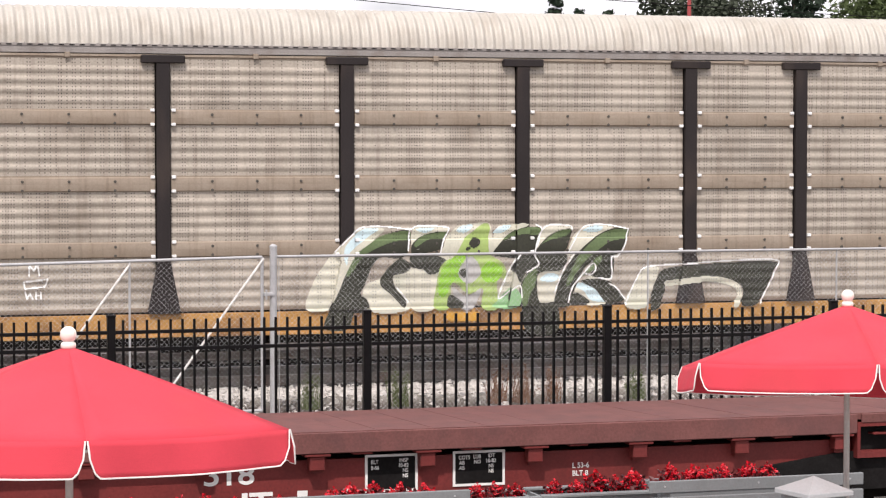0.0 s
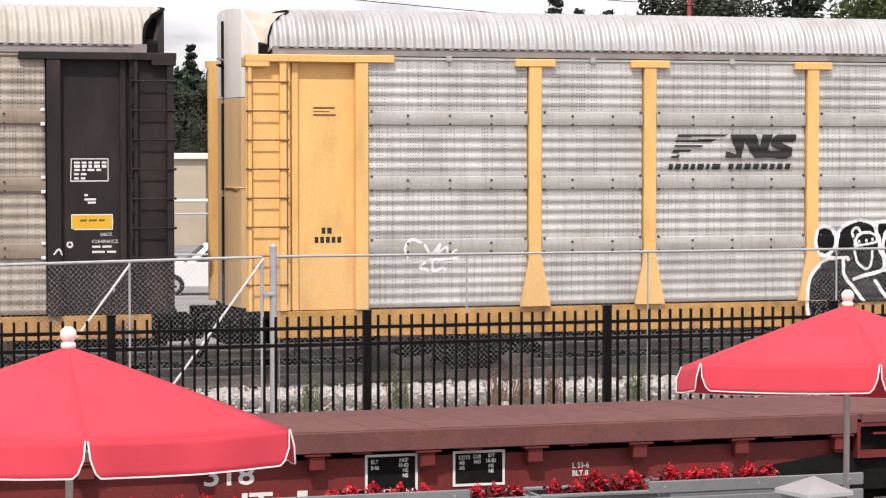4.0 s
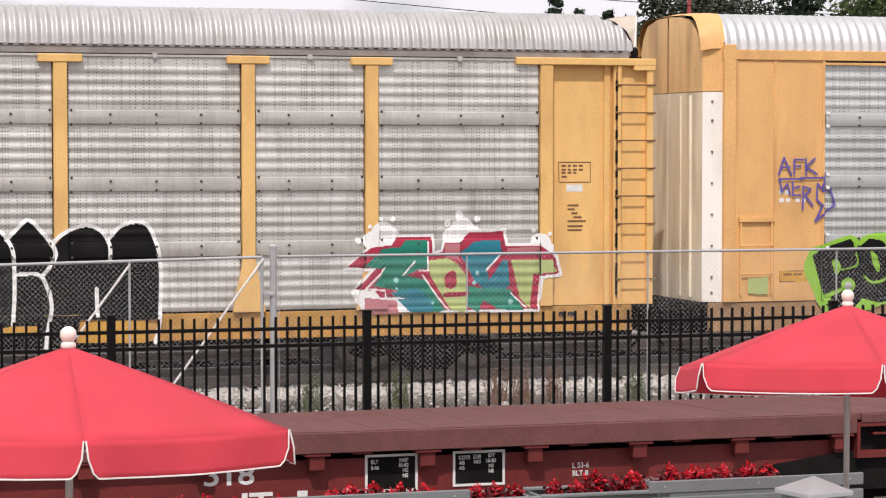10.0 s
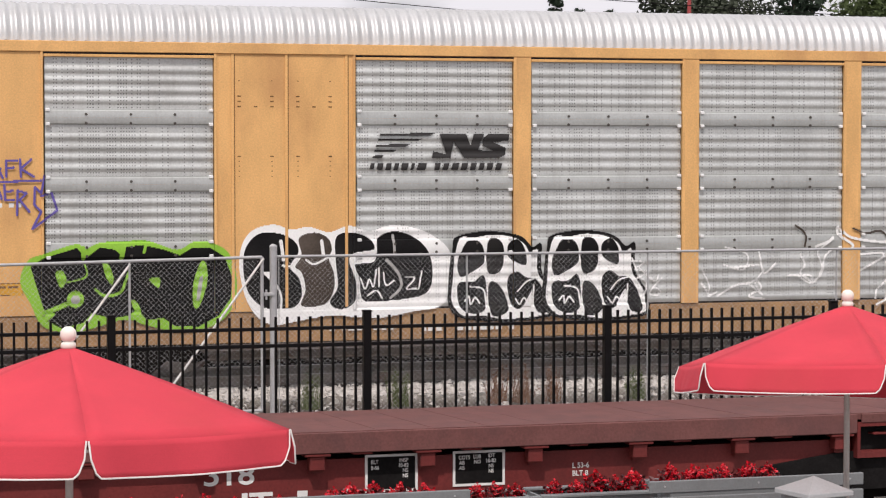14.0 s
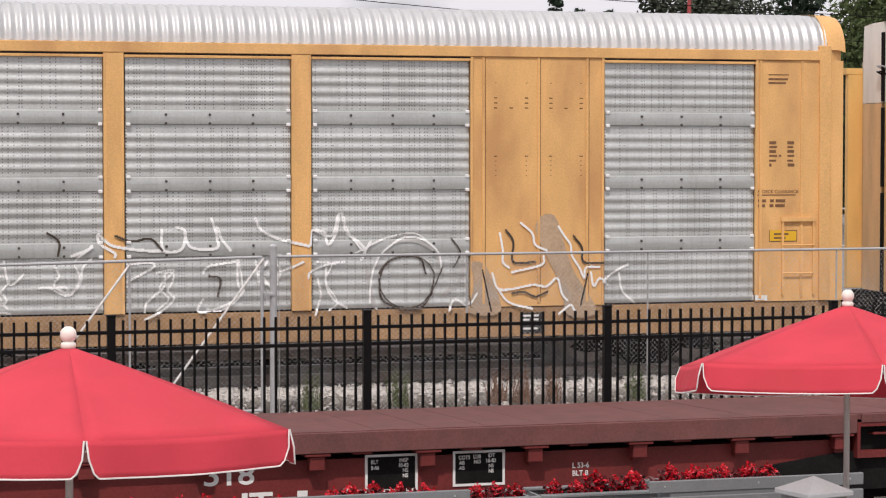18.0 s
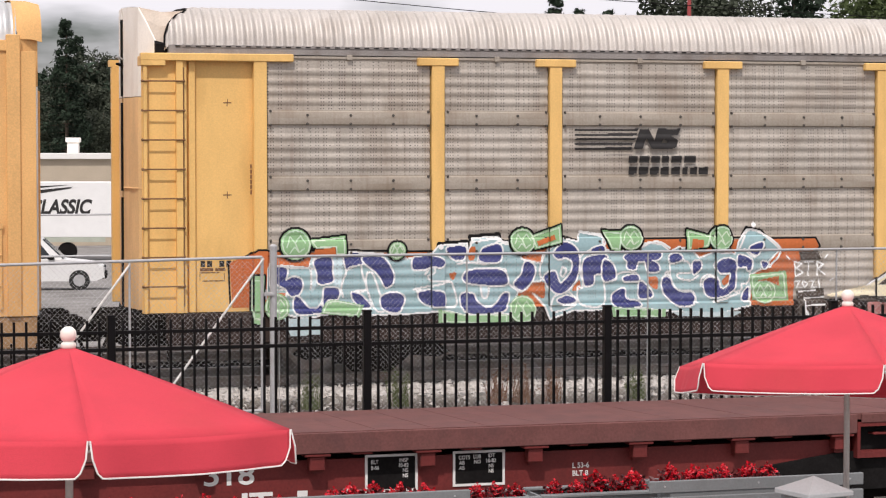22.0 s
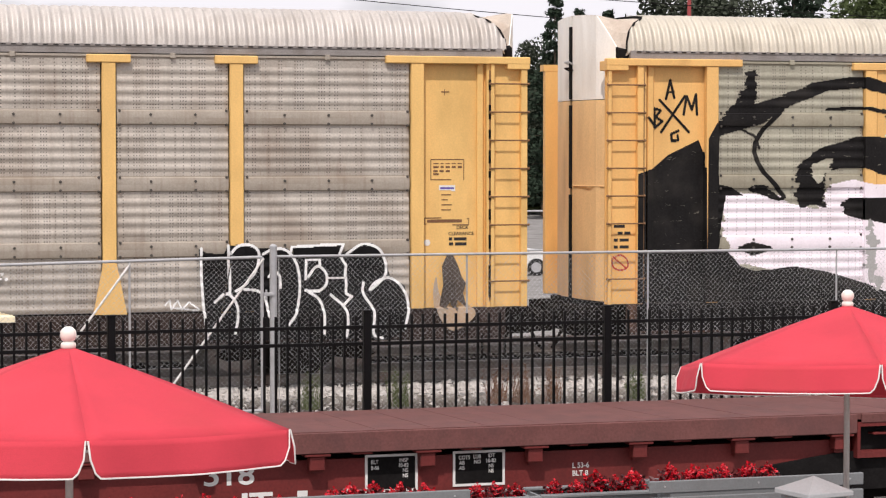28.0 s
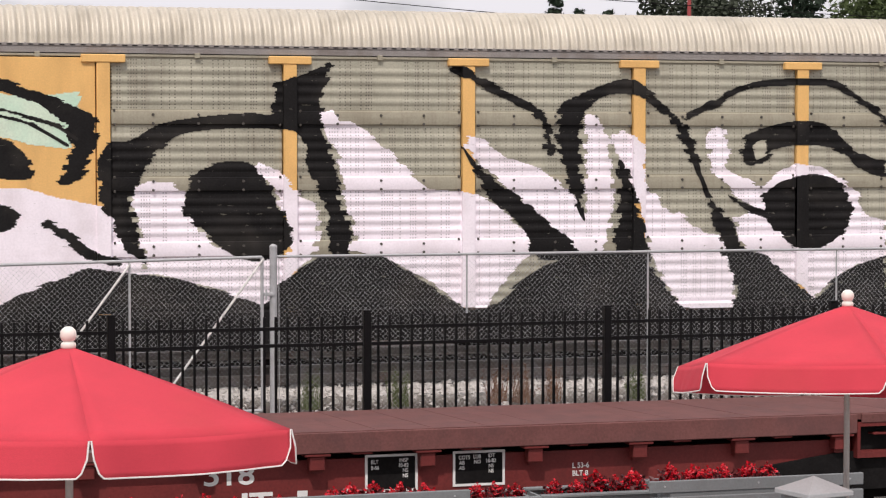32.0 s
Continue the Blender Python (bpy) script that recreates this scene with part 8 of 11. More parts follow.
art = Paint(CAR_C, "C", "black letter graffiti on a white cloud")
art.fill("white", [(5.24, 1.878), (5.29, 2.22), (5.46, 2.433), (5.78, 2.507), (6.04, 2.427), (6.31, 2.468), (6.63, 2.387), (6.94, 2.479), (7.26, 2.389), (7.58, 2.473), (7.95, 2.444), (8.32, 2.291), (8.57, 2.007), (8.57, 1.566), (8.43, 1.243), (7.95, 1.155), (7.49, 1.077), (7.03, 1.086), (6.67, 1.119), (6.13, 1.044), (5.77, 0.991), (5.51, 1.126), (5.33, 1.43)])
art.fill("black", [(5.3, 1.877), (5.35, 2.177), (5.55, 2.372), (5.86, 2.369), (6.09, 2.254), (6.15, 2.081), (6.02, 1.867), (6.16, 1.692), (6.2, 1.432), (6.09, 1.261), (5.86, 1.239), (5.6, 1.27), (5.38, 1.489)])
art.fill("black", [(6.74, 2.308), (6.99, 2.375), (7.26, 2.285), (7.33, 2.11), (7.02, 2.061), (6.94, 1.941), (7.03, 1.678), (7.06, 1.417), (6.94, 1.245), (6.74, 1.222), (6.64, 1.337), (6.76, 1.552), (6.73, 1.944)])
art.fill("black", [(7.4, 2.283), (7.67, 2.385), (8, 2.277), (8.23, 2.011), (8.27, 1.659), (8.18, 1.441), (7.91, 1.358), (7.49, 1.322), (7.17, 1.345), (7.11, 1.677), (7.03, 1.905), (7.33, 1.918), (7.38, 2.066)])
art.fill("umber", [(6.16, 2.297), (6.4, 2.38), (6.61, 2.292), (6.67, 2.118), (6.62, 1.988), (6.7, 1.77), (6.7, 1.51), (6.56, 1.295), (6.2, 1.276), (6.26, 1.517), (6.2, 1.778), (6.1, 1.866), (6.2, 2.037)])
art.line("white", 0.051, [(5.88, 2.256), (5.92, 1.972)])
art.line("white", 0.051, [(6.51, 2.25), (6.54, 2.033)])
art.line("white", 0.034, [(5.69, 1.742), (5.79, 1.629), (5.88, 1.437), (5.88, 1.247)])
art.line("white", 0.034, [(6.27, 1.967), (6.4, 1.905), (6.63, 2.014)])
art.line("white", 0.034, [(7.11, 2.06), (7.35, 2.092)])
art.line("white", 0.034, [(7.03, 1.905), (7.33, 1.935)])
art.line("white", 0.034, [(6.04, 1.866), (5.91, 1.886)])
art.fill("white", [(5.58, 1.796), (5.83, 1.8), (5.74, 1.647)], False)
art.line("haze", 0.042, [(7.64, 2.324), (7.66, 2.062)])
art.line("haze", 0.042, [(7.54, 1.95), (7.72, 1.755), (7.77, 1.536), (7.6, 1.363)])
art.line("white", 0.025, [(7.84, 1.683), (7.99, 1.664), (7.86, 1.508), (8.02, 1.505)])
art.line("white", 0.025, [(8.1, 1.767), (8.05, 1.496)])
art.line("white", 0.025, [(7.13, 1.677), (7.2, 1.51), (7.27, 1.657), (7.33, 1.543), (7.38, 1.804)])
art.line("white", 0.025, [(7.42, 1.829), (7.42, 1.541)])
art.line("white", 0.025, [(7.49, 1.759), (7.53, 1.566), (7.66, 1.634)])
art.line("white", 0.025, [(7.24, 1.414), (7.38, 1.481), (7.47, 1.366)])

art = Paint(CAR_C, "C", "black letter blocks in white outlines")
art.fill("black", [(8.58, 2.095), (8.62, 2.27), (8.88, 2.347), (9.25, 2.37), (9.68, 2.294), (9.87, 2.124), (10.03, 2.166), (10.05, 1.721), (10.22, 1.432), (10.26, 1.137), (10.13, 1.023), (9.45, 0.966), (8.74, 1.034), (8.53, 1.215), (8.53, 1.655)])
art.fill("white", [(8.64, 2.094), (8.73, 2.278), (8.95, 2.276), (9.25, 2.317), (9.55, 2.278), (9.74, 2.169), (9.84, 2.017), (9.97, 2.078), (9.98, 1.722), (10.17, 1.451), (10.21, 1.183), (10.11, 1.068), (9.45, 1.01), (9.07, 1.071), (8.74, 1.078), (8.58, 1.302), (8.6, 1.654)])
art.fill("black", [(8.74, 2.093), (8.83, 2.224), (9, 2.222), (9.09, 2.088), (9.09, 1.867), (8.83, 1.703), (8.71, 1.688), (8.67, 1.873)])
art.fill("black", [(8.7, 1.582), (8.93, 1.596), (9.09, 1.691), (9.14, 1.513), (9.12, 1.203), (8.97, 1.1), (8.74, 1.166), (8.67, 1.388)])
art.fill("black", [(9.15, 2.194), (9.3, 2.263), (9.41, 2.129), (9.41, 1.836), (9.3, 1.714), (9.16, 1.751)])
art.fill("black", [(9.18, 1.556), (9.35, 1.536), (9.48, 1.285), (9.45, 1.108), (9.21, 1.077)])
art.fill("black", [(9.48, 2.155), (9.63, 2.242), (9.75, 2.081), (9.76, 1.841), (9.52, 1.95)])
art.fill("black", [(9.48, 1.596), (9.61, 1.745), (9.77, 1.654), (9.95, 1.624), (10.11, 1.363), (10.13, 1.113), (9.94, 1.134), (9.88, 1.456), (9.69, 1.175), (9.54, 1.24)])
art.line("white", 0.025, [(9.11, 1.823), (8.88, 1.72)])
art.line("white", 0.025, [(8.88, 1.517), (9.09, 1.469), (9.14, 1.203)])
art.line("white", 0.025, [(9.92, 1.527), (9.9, 1.278)])
art.line("white", 0.025, [(9.63, 1.442), (9.78, 1.591), (9.92, 1.634)])
art.line("white", 0.025, [(8.79, 1.298), (8.86, 1.367), (8.88, 1.243), (8.96, 1.348), (9.03, 1.258)])
art.line("white", 0.025, [(9.59, 1.328), (9.66, 1.237), (9.73, 1.334), (9.82, 1.225)])
art.fill("black", [(10.12, 2.094), (10.16, 2.271), (10.42, 2.349), (10.8, 2.372), (11.23, 2.296), (11.43, 2.123), (11.59, 2.166), (11.61, 1.715), (11.79, 1.423), (11.83, 1.124), (11.7, 1.009), (11, 0.951), (10.28, 1.02), (10.06, 1.203), (10.07, 1.649)])
art.fill("white", [(10.17, 2.093), (10.27, 2.279), (10.5, 2.277), (10.8, 2.318), (11.11, 2.279), (11.3, 2.169), (11.4, 2.015), (11.53, 2.077), (11.55, 1.716), (11.73, 1.442), (11.77, 1.17), (11.68, 1.055), (11, 0.996), (10.62, 1.058), (10.28, 1.065), (10.12, 1.291), (10.14, 1.648)])
art.fill("black", [(10.28, 2.092), (10.37, 2.224), (10.55, 2.223), (10.64, 2.087), (10.64, 1.864), (10.38, 1.698), (10.25, 1.682), (10.21, 1.869)])
art.fill("black", [(10.24, 1.575), (10.47, 1.589), (10.63, 1.685), (10.69, 1.505), (10.67, 1.191), (10.52, 1.087), (10.28, 1.154), (10.21, 1.379)])
art.fill("black", [(10.7, 2.194), (10.85, 2.264), (10.97, 2.128), (10.97, 1.832), (10.85, 1.708), (10.71, 1.746)])
art.fill("black", [(10.73, 1.549), (10.9, 1.528), (11.04, 1.274), (11, 1.095), (10.76, 1.064)])
art.fill("black", [(11.03, 2.154), (11.19, 2.242), (11.31, 2.079), (11.31, 1.836), (11.07, 1.948)])
art.fill("black", [(11.04, 1.589), (11.17, 1.74), (11.33, 1.647), (11.51, 1.617), (11.67, 1.353), (11.7, 1.1), (11.5, 1.121), (11.44, 1.447), (11.25, 1.162), (11.09, 1.228)])
art.line("white", 0.025, [(10.66, 1.819), (10.42, 1.715)])
art.line("white", 0.025, [(10.42, 1.509), (10.63, 1.461), (10.69, 1.191)])
art.line("white", 0.025, [(11.48, 1.519), (11.46, 1.267)])
art.line("white", 0.025, [(11.19, 1.433), (11.33, 1.584), (11.48, 1.627)])
art.line("white", 0.025, [(10.33, 1.287), (10.41, 1.357), (10.42, 1.232), (10.5, 1.338), (10.58, 1.247)])
art.line("white", 0.025, [(11.14, 1.317), (11.22, 1.226), (11.29, 1.324), (11.38, 1.214)])
art.line("white", 0.025, [(11.48, 1.88), (11.75, 1.858), (11.6, 1.743), (11.85, 1.712), (11.63, 1.607)])
art.line("white", 0.025, [(11.55, 1.924), (11.67, 1.651), (11.8, 1.514), (11.75, 1.334)])
art.line("white", 0.025, [(11.9, 1.467), (12.03, 1.402), (11.97, 1.33), (11.85, 1.377), (12.05, 1.6)])
art.line("white", 0.025, [(11.65, 1.787), (11.93, 1.557), (12, 1.647)])

art = Paint(CAR_C, "C", "thin white and dark scribbled outlines over grey haze")
art.fill("thinhaze", [(20.82, 1.122), (20.89, 1.548), (20.85, 1.886), (21.1, 1.811), (21.33, 1.139)])
art.fill("thinhaze", [(21.89, 2.409), (22.21, 2.603), (22.5, 1.791), (22.91, 1.108), (22.43, 1.054), (22.31, 1.525)])
art.line("white", 0.042, [(15.11, 2.388), (15.27, 2.234), (15.53, 2.171), (15.88, 2.133), (16.07, 2.13)])
art.line("white", 0.042, [(16.05, 2.438), (16.07, 2.139), (16.32, 2.136), (16.4, 2.306), (16.39, 2.435), (16.27, 2.479)])
art.line("white", 0.042, [(16.39, 2.392), (16.49, 2.177), (16.85, 2.155), (16.89, 2.301), (16.8, 2.603)])
art.line("white", 0.042, [(17.47, 2.597), (17.56, 2.424), (17.83, 2.291), (18.19, 2.2), (18.3, 2.199), (18.33, 2.416)])
art.line("white", 0.042, [(18.38, 2.416), (18.54, 2.371), (18.58, 2.196), (18.71, 2.352), (18.76, 2.648)])
art.line("white", 0.042, [(18.81, 2.647), (18.89, 2.367), (19.06, 2.234), (19.16, 2.102), (19.11, 1.953)])
art.line("white", 0.042, [(19.16, 2.102), (19.25, 2.232)])
art.line("white", 0.042, [(16.89, 2.473), (16.95, 2.3), (17.08, 2.127)])
art.line("white", 0.042, [(14.71, 2.071), (14.94, 2.153), (15.01, 2.22)])
art.line("white", 0.042, [(15.09, 2.363), (15.14, 2.235), (15.34, 2.105), (15.34, 2.046)])
art.line("white", 0.034, [(15.53, 1.933), (15.88, 1.953), (15.92, 1.885), (15.53, 1.677)])
art.line("white", 0.034, [(16.09, 1.796), (16.21, 1.812), (16.21, 1.666), (16.14, 1.539), (16.23, 1.409), (16.05, 1.241), (15.79, 1.118)])
art.line("white", 0.034, [(16.09, 1.796), (16.07, 1.583), (15.83, 1.373), (15.79, 1.22)])
art.line("white", 0.034, [(16.67, 1.788), (16.76, 1.89), (17.16, 1.953)])
art.line("white", 0.034, [(17.19, 1.996), (17.2, 1.607), (17.29, 1.519), (17.11, 1.35), (16.76, 1.227), (16.58, 1.231), (16.67, 1.401)])
art.line("white", 0.034, [(17.47, 1.949), (17.52, 1.646)])
art.line("white", 0.034, [(17.65, 1.947), (17.56, 1.775), (17.72, 1.529)])
art.line("white", 0.034, [(17.79, 1.598), (17.83, 1.771), (18.01, 1.855), (18.19, 1.939)])
art.line("white", 0.034, [(18.27, 1.695), (18.3, 1.781), (18.56, 1.891), (18.85, 1.931)])
art.line("white", 0.034, [(18.43, 1.675), (18.47, 1.412), (18.38, 1.135)])
art.line("white", 0.034, [(18.56, 1.847), (18.56, 1.585), (18.67, 1.365), (18.88, 1.23)])
art.line("white", 0.034, [(12.88, 1.302), (12.73, 1.513)])
art.line("white", 0.034, [(13.01, 1.3), (13.3, 1.461), (13.55, 1.499)])
art.line("white", 0.034, [(13.3, 1.754), (13.72, 1.79)])
art.line("white", 0.034, [(13.73, 1.999), (13.81, 1.662), (14.02, 1.81)])
art.line("white", 0.034, [(14.45, 1.948), (14.53, 1.777), (14.45, 1.652), (14.66, 1.522), (14.83, 1.646), (14.88, 1.899), (15.01, 2.025)])
art.line("white", 0.034, [(13.55, 1.499), (13.68, 1.539), (13.76, 1.411), (13.55, 1.289), (13.81, 1.242)])
art.line("white", 0.034, [(14.23, 1.613), (14.62, 1.607), (14.63, 1.48)])
art.line("haze", 0.051, [(19.57, 2.229), (19.94, 2.233), (20.18, 2.134), (20.32, 1.999), (20.32, 1.751)])
art.line("haze", 0.051, [(19.2, 1.838), (19.25, 1.486), (19.34, 1.221)])
art.line("haze", 0.051, [(20.72, 1.905), (20.66, 1.596), (20.42, 1.422)])
art.line("haze", 0.051, [(19.66, 2.315), (19.9, 2.357), (20.04, 2.338)])
art.line("white", 0.034, [(21.31, 2.343), (21.36, 2.075), (21.36, 1.897), (21.46, 1.806)])
art.line("white", 0.034, [(21.51, 1.734), (21.99, 1.844), (22.03, 1.977)])
art.line("white", 0.034, [(21.65, 2.5), (21.84, 2.338), (21.89, 2.158), (22.08, 2.066)])
art.line("white", 0.034, [(22.27, 2.441), (22.37, 2.288), (22.47, 2.152), (22.5, 1.971), (22.62, 1.79), (22.7, 1.626), (22.73, 1.788), (22.96, 1.803)])
art.line("white", 0.034, [(22.81, 1.715), (22.86, 1.497), (22.96, 1.622), (23.11, 1.512)])
art.line("white", 0.034, [(21.19, 1.721), (21.27, 1.497), (21.46, 1.467), (21.84, 1.532), (22.08, 1.51), (22.25, 1.633), (22.33, 1.389), (22.42, 1.28)])
art.line("white", 0.034, [(21.27, 1.497), (21.46, 1.27), (21.84, 1.165)])
art.line("white", 0.034, [(23.01, 1.558), (23.25, 1.736), (23.45, 1.823)])
art.line("white", 0.034, [(23.3, 1.69), (23.35, 1.417), (23.55, 1.232)])
art.line("white", 0.034, [(20.49, 1.155), (20.6, 1.33), (20.79, 1.238), (20.94, 1.413)])
art.line("white", 0.034, [(22.28, 1.075), (22.47, 1.207), (22.54, 1.115)])
art.line("umber", 0.034, [(14.36, 2.412), (14.53, 2.284), (14.51, 2.073)])
art.line("umber", 0.034, [(19.39, 1.748), (19.53, 1.921), (19.81, 2.006), (20.04, 1.959), (20.13, 1.737)])
art.line("umber", 0.034, [(19.39, 1.66), (19.43, 1.351), (19.71, 1.214), (20.04, 1.208), (20.23, 1.426)])
art.line("umber", 0.034, [(21.41, 2.387), (21.53, 2.207), (21.53, 1.894), (21.89, 1.89)])
art.line("umber", 0.034, [(22.52, 2.286), (22.66, 2.104), (22.69, 1.879), (23.01, 1.857)])
art.line("umber", 0.034, [(16.76, 1.744), (16.93, 1.698), (16.89, 1.44)])
art.line("umber", 0.034, [(15.35, 2.36), (15.61, 2.272), (15.88, 2.312), (16.05, 2.139)])
art.line("umber", 0.034, [(21.51, 1.403), (21.7, 1.427), (21.89, 1.352), (22.09, 1.42)])
art.line("black", 0.025, [(21.03, 1.768), (21.17, 1.142)], False)
art.line("black", 0.025, [(22.76, 1.698), (22.64, 1.203)], False)

art.line("white", 0.03, [(19.24, 1.297), (19.25, 1.534), (19.31, 1.84), (19.47, 2.101), (19.79, 2.29), (20.09, 2.252), (20.33, 2.046), (20.38, 1.825)])
art.line("white", 0.022, [(19.01, 2.063), (19.42, 2.259), (19.93, 2.359), (20.21, 2.18)])
art.line("white", 0.03, [(18.36, 2.418), (18.64, 2.328), (18.74, 2.632), (18.82, 2.649), (18.89, 2.413), (19.12, 2.105), (19.23, 2.191)])
art.line("umber", 0.022, [(20.4, 1.824), (20.21, 1.43), (19.98, 1.231), (19.61, 1.264), (19.4, 1.531), (19.47, 1.837), (19.74, 2.009), (20.07, 1.961), (20.26, 1.738), (20.21, 1.43)])
art.line("umber", 0.022, [(20.54, 2.265), (20.68, 2.042), (20.58, 1.822)])
art.line("white", 0.022, [(18.41, 1.939), (18.64, 1.893), (18.55, 1.633), (18.73, 1.324), (18.59, 1.196)])
art.line("white", 0.026, [(12.74, 1.725), (12.86, 1.473), (12.84, 1.307), (12.99, 1.363)])
art.line("white", 0.026, [(13.11, 1.802), (13.45, 1.714), (13.51, 1.964), (13.12, 2.077)])
art.line("white", 0.026, [(13.53, 1.503), (13.78, 1.314), (13.66, 1.501), (13.81, 1.708)])
art.line("white", 0.026, [(15.97, 1.246), (16.15, 1.414), (16.01, 1.587), (16.23, 1.84), (15.97, 1.802)])
art.line("white", 0.026, [(17.21, 1.999), (17.25, 1.481), (16.94, 1.228), (16.72, 1.258)])
art.line("white", 0.03, [(17.56, 1.951), (17.52, 1.692), (17.74, 1.602), (17.85, 1.817), (17.7, 1.992), (17.85, 2.051)])
art.line("white", 0.026, [(14.38, 1.615), (14.67, 1.483), (14.83, 1.734), (14.76, 1.988), (15.02, 2.197)])
art = Paint(CAR_C, "C", "violet hand-sprayed tag")
art.line("purple", 0.034, [(1.53, 3.238), (1.62, 3.506), (1.75, 3.22)], False)
art.line("purple", 0.034, [(1.56, 3.338), (1.72, 3.355)], False)
art.line("purple", 0.034, [(1.8, 3.237), (1.8, 3.472), (1.96, 3.472)], False)
art.line("purple", 0.034, [(1.8, 3.363), (1.91, 3.371)], False)
art.line("purple", 0.034, [(2, 3.489), (2.01, 3.236)], False)
art.line("purple", 0.034, [(2.16, 3.489), (2.01, 3.354), (2.2, 3.235)], False)
art.line("purple", 0.034, [(1.53, 3.154), (2.3, 3.184)], False)
art.line("purple", 0.034, [(1.55, 3.154), (1.58, 2.96), (1.68, 3.086), (1.73, 2.917)], False)
art.line("purple", 0.034, [(1.77, 3.119), (1.78, 2.9), (1.91, 2.899)], False)
art.line("purple", 0.034, [(1.78, 3.018), (1.89, 3.034)], False)
art.line("purple", 0.034, [(1.95, 2.68), (1.96, 3.034), (2.09, 2.999), (1.99, 2.899), (2.13, 2.729)], False)
art.line("purple", 0.034, [(2.35, 3.252), (2.3, 2.998), (2.21, 3.083), (2.2, 2.83), (2.3, 2.728), (2.17, 2.475), (2.54, 2.743), (2.46, 2.998), (2.3, 2.956)], False)

art = Paint(CAR_C, "C", "faded lime tag")
art.fill("pistachio", [(1, 1.58), (1.35, 1.591), (1.35, 1.321), (1, 1.328)], False)

art = Paint(CAR_C, "C", "black slanted stripes and block emblem")
art.fill("stencil", [(7.44, 3.879), (8.32, 3.886), (8.23, 3.849), (7.42, 3.844)], False)
art.fill("stencil", [(7.41, 3.794), (8.11, 3.801), (8.03, 3.763), (7.39, 3.759)], False)
art.fill("stencil", [(7.38, 3.71), (7.91, 3.716), (7.84, 3.678), (7.36, 3.675)], False)
art.fill("stencil", [(7.35, 3.626), (7.7, 3.631), (7.65, 3.594), (7.34, 3.59)], False)
art.fill("stencil", [(7.33, 3.541), (7.49, 3.546), (7.46, 3.509), (7.31, 3.506)], False)
art.fill("stencil", [(8.38, 3.872), (8.8, 3.882), (8.88, 3.695), (8.93, 3.882), (9.1, 3.882), (8.95, 3.508), (8.78, 3.499), (8.61, 3.748), (8.55, 3.499), (8.25, 3.509), (8.28, 3.606), (8.49, 3.562)], False)
art.fill("stencil", [(9.18, 3.882), (9.51, 3.874), (9.49, 3.767), (9.24, 3.749), (9.45, 3.659), (9.44, 3.552), (9.32, 3.499), (8.95, 3.508), (8.99, 3.624), (9.26, 3.606), (9.07, 3.695), (9.09, 3.82)], False)
art.fill("stencil", [(7.29, 3.422), (7.35, 3.421), (7.33, 3.325), (7.26, 3.325)], False)
art.fill("stencil", [(7.4, 3.421), (7.49, 3.421), (7.47, 3.324), (7.37, 3.325)], False)
art.fill("stencil", [(7.54, 3.421), (7.62, 3.421), (7.6, 3.324), (7.51, 3.324)], False)
art.fill("stencil", [(7.67, 3.421), (7.74, 3.421), (7.71, 3.324), (7.64, 3.324)], False)
art.fill("stencil", [(7.78, 3.421), (7.89, 3.421), (7.86, 3.323), (7.76, 3.324)], False)
art.fill("stencil", [(7.94, 3.42), (7.99, 3.42), (7.96, 3.323), (7.91, 3.323)], False)
art.fill("stencil", [(8.04, 3.42), (8.18, 3.42), (8.15, 3.323), (8.01, 3.323)], False)
art.fill("stencil", [(8.31, 3.42), (8.4, 3.42), (8.37, 3.322), (8.29, 3.322)], False)
art.fill("stencil", [(8.45, 3.42), (8.54, 3.42), (8.51, 3.322), (8.42, 3.322)], False)
art.fill("stencil", [(8.59, 3.419), (8.7, 3.419), (8.67, 3.322), (8.56, 3.322)], False)
art.fill("stencil", [(8.74, 3.419), (8.84, 3.419), (8.81, 3.321), (8.71, 3.321)], False)
art.fill("stencil", [(8.89, 3.419), (8.98, 3.419), (8.95, 3.321), (8.86, 3.321)], False)
art.fill("stencil", [(9.03, 3.419), (9.11, 3.419), (9.08, 3.321), (9, 3.321)], False)
art.fill("stencil", [(9.15, 3.419), (9.25, 3.418), (9.22, 3.32), (9.13, 3.32)], False)
art.fill("stencil", [(9.3, 3.418), (9.39, 3.418), (9.36, 3.32), (9.27, 3.32)], False)

art = Paint(CAR_D, "D", "blue and green wildstyle graffiti on rust orange")
art.fill("orange", [(1.36, 1.263), (1.32, 1.93), (1.73, 2.116), (2.02, 2.088), (4.51, 2.056), (5.39, 2.165), (7.74, 2.216), (10.91, 2.199), (10.97, 2.063), (10.57, 1.799), (10.52, 1.128), (9.62, 1.145), (5.92, 1.191), (2.44, 1.242)], False)
art.line("black", 0.03, [(1.52, 1.994), (1.73, 2.125), (2.06, 2.104), (2.87, 2.111), (4.51, 2.073)], False)
art.line("black", 0.03, [(7.74, 2.234), (8.67, 2.232), (10.91, 2.217), (10.99, 2.081), (10.92, 1.974)], False)
art.line("black", 0.03, [(1.33, 1.281), (1.3, 1.947)], False)
art.line("black", 0.051, [(4.51, 2.039), (4.55, 2.192), (5.02, 2.221), (5.07, 2.032)], False)
art.line("black", 0.051, [(5.07, 2.22), (5.07, 2.297), (5.55, 2.327), (5.57, 2.215), (5.78, 2.212)], False)
art.line("black", 0.051, [(6.3, 2.12), (6.6, 2.272), (6.84, 2.2)], False)
art.line("black", 0.051, [(7.26, 2.3), (7.24, 2.387)], False)
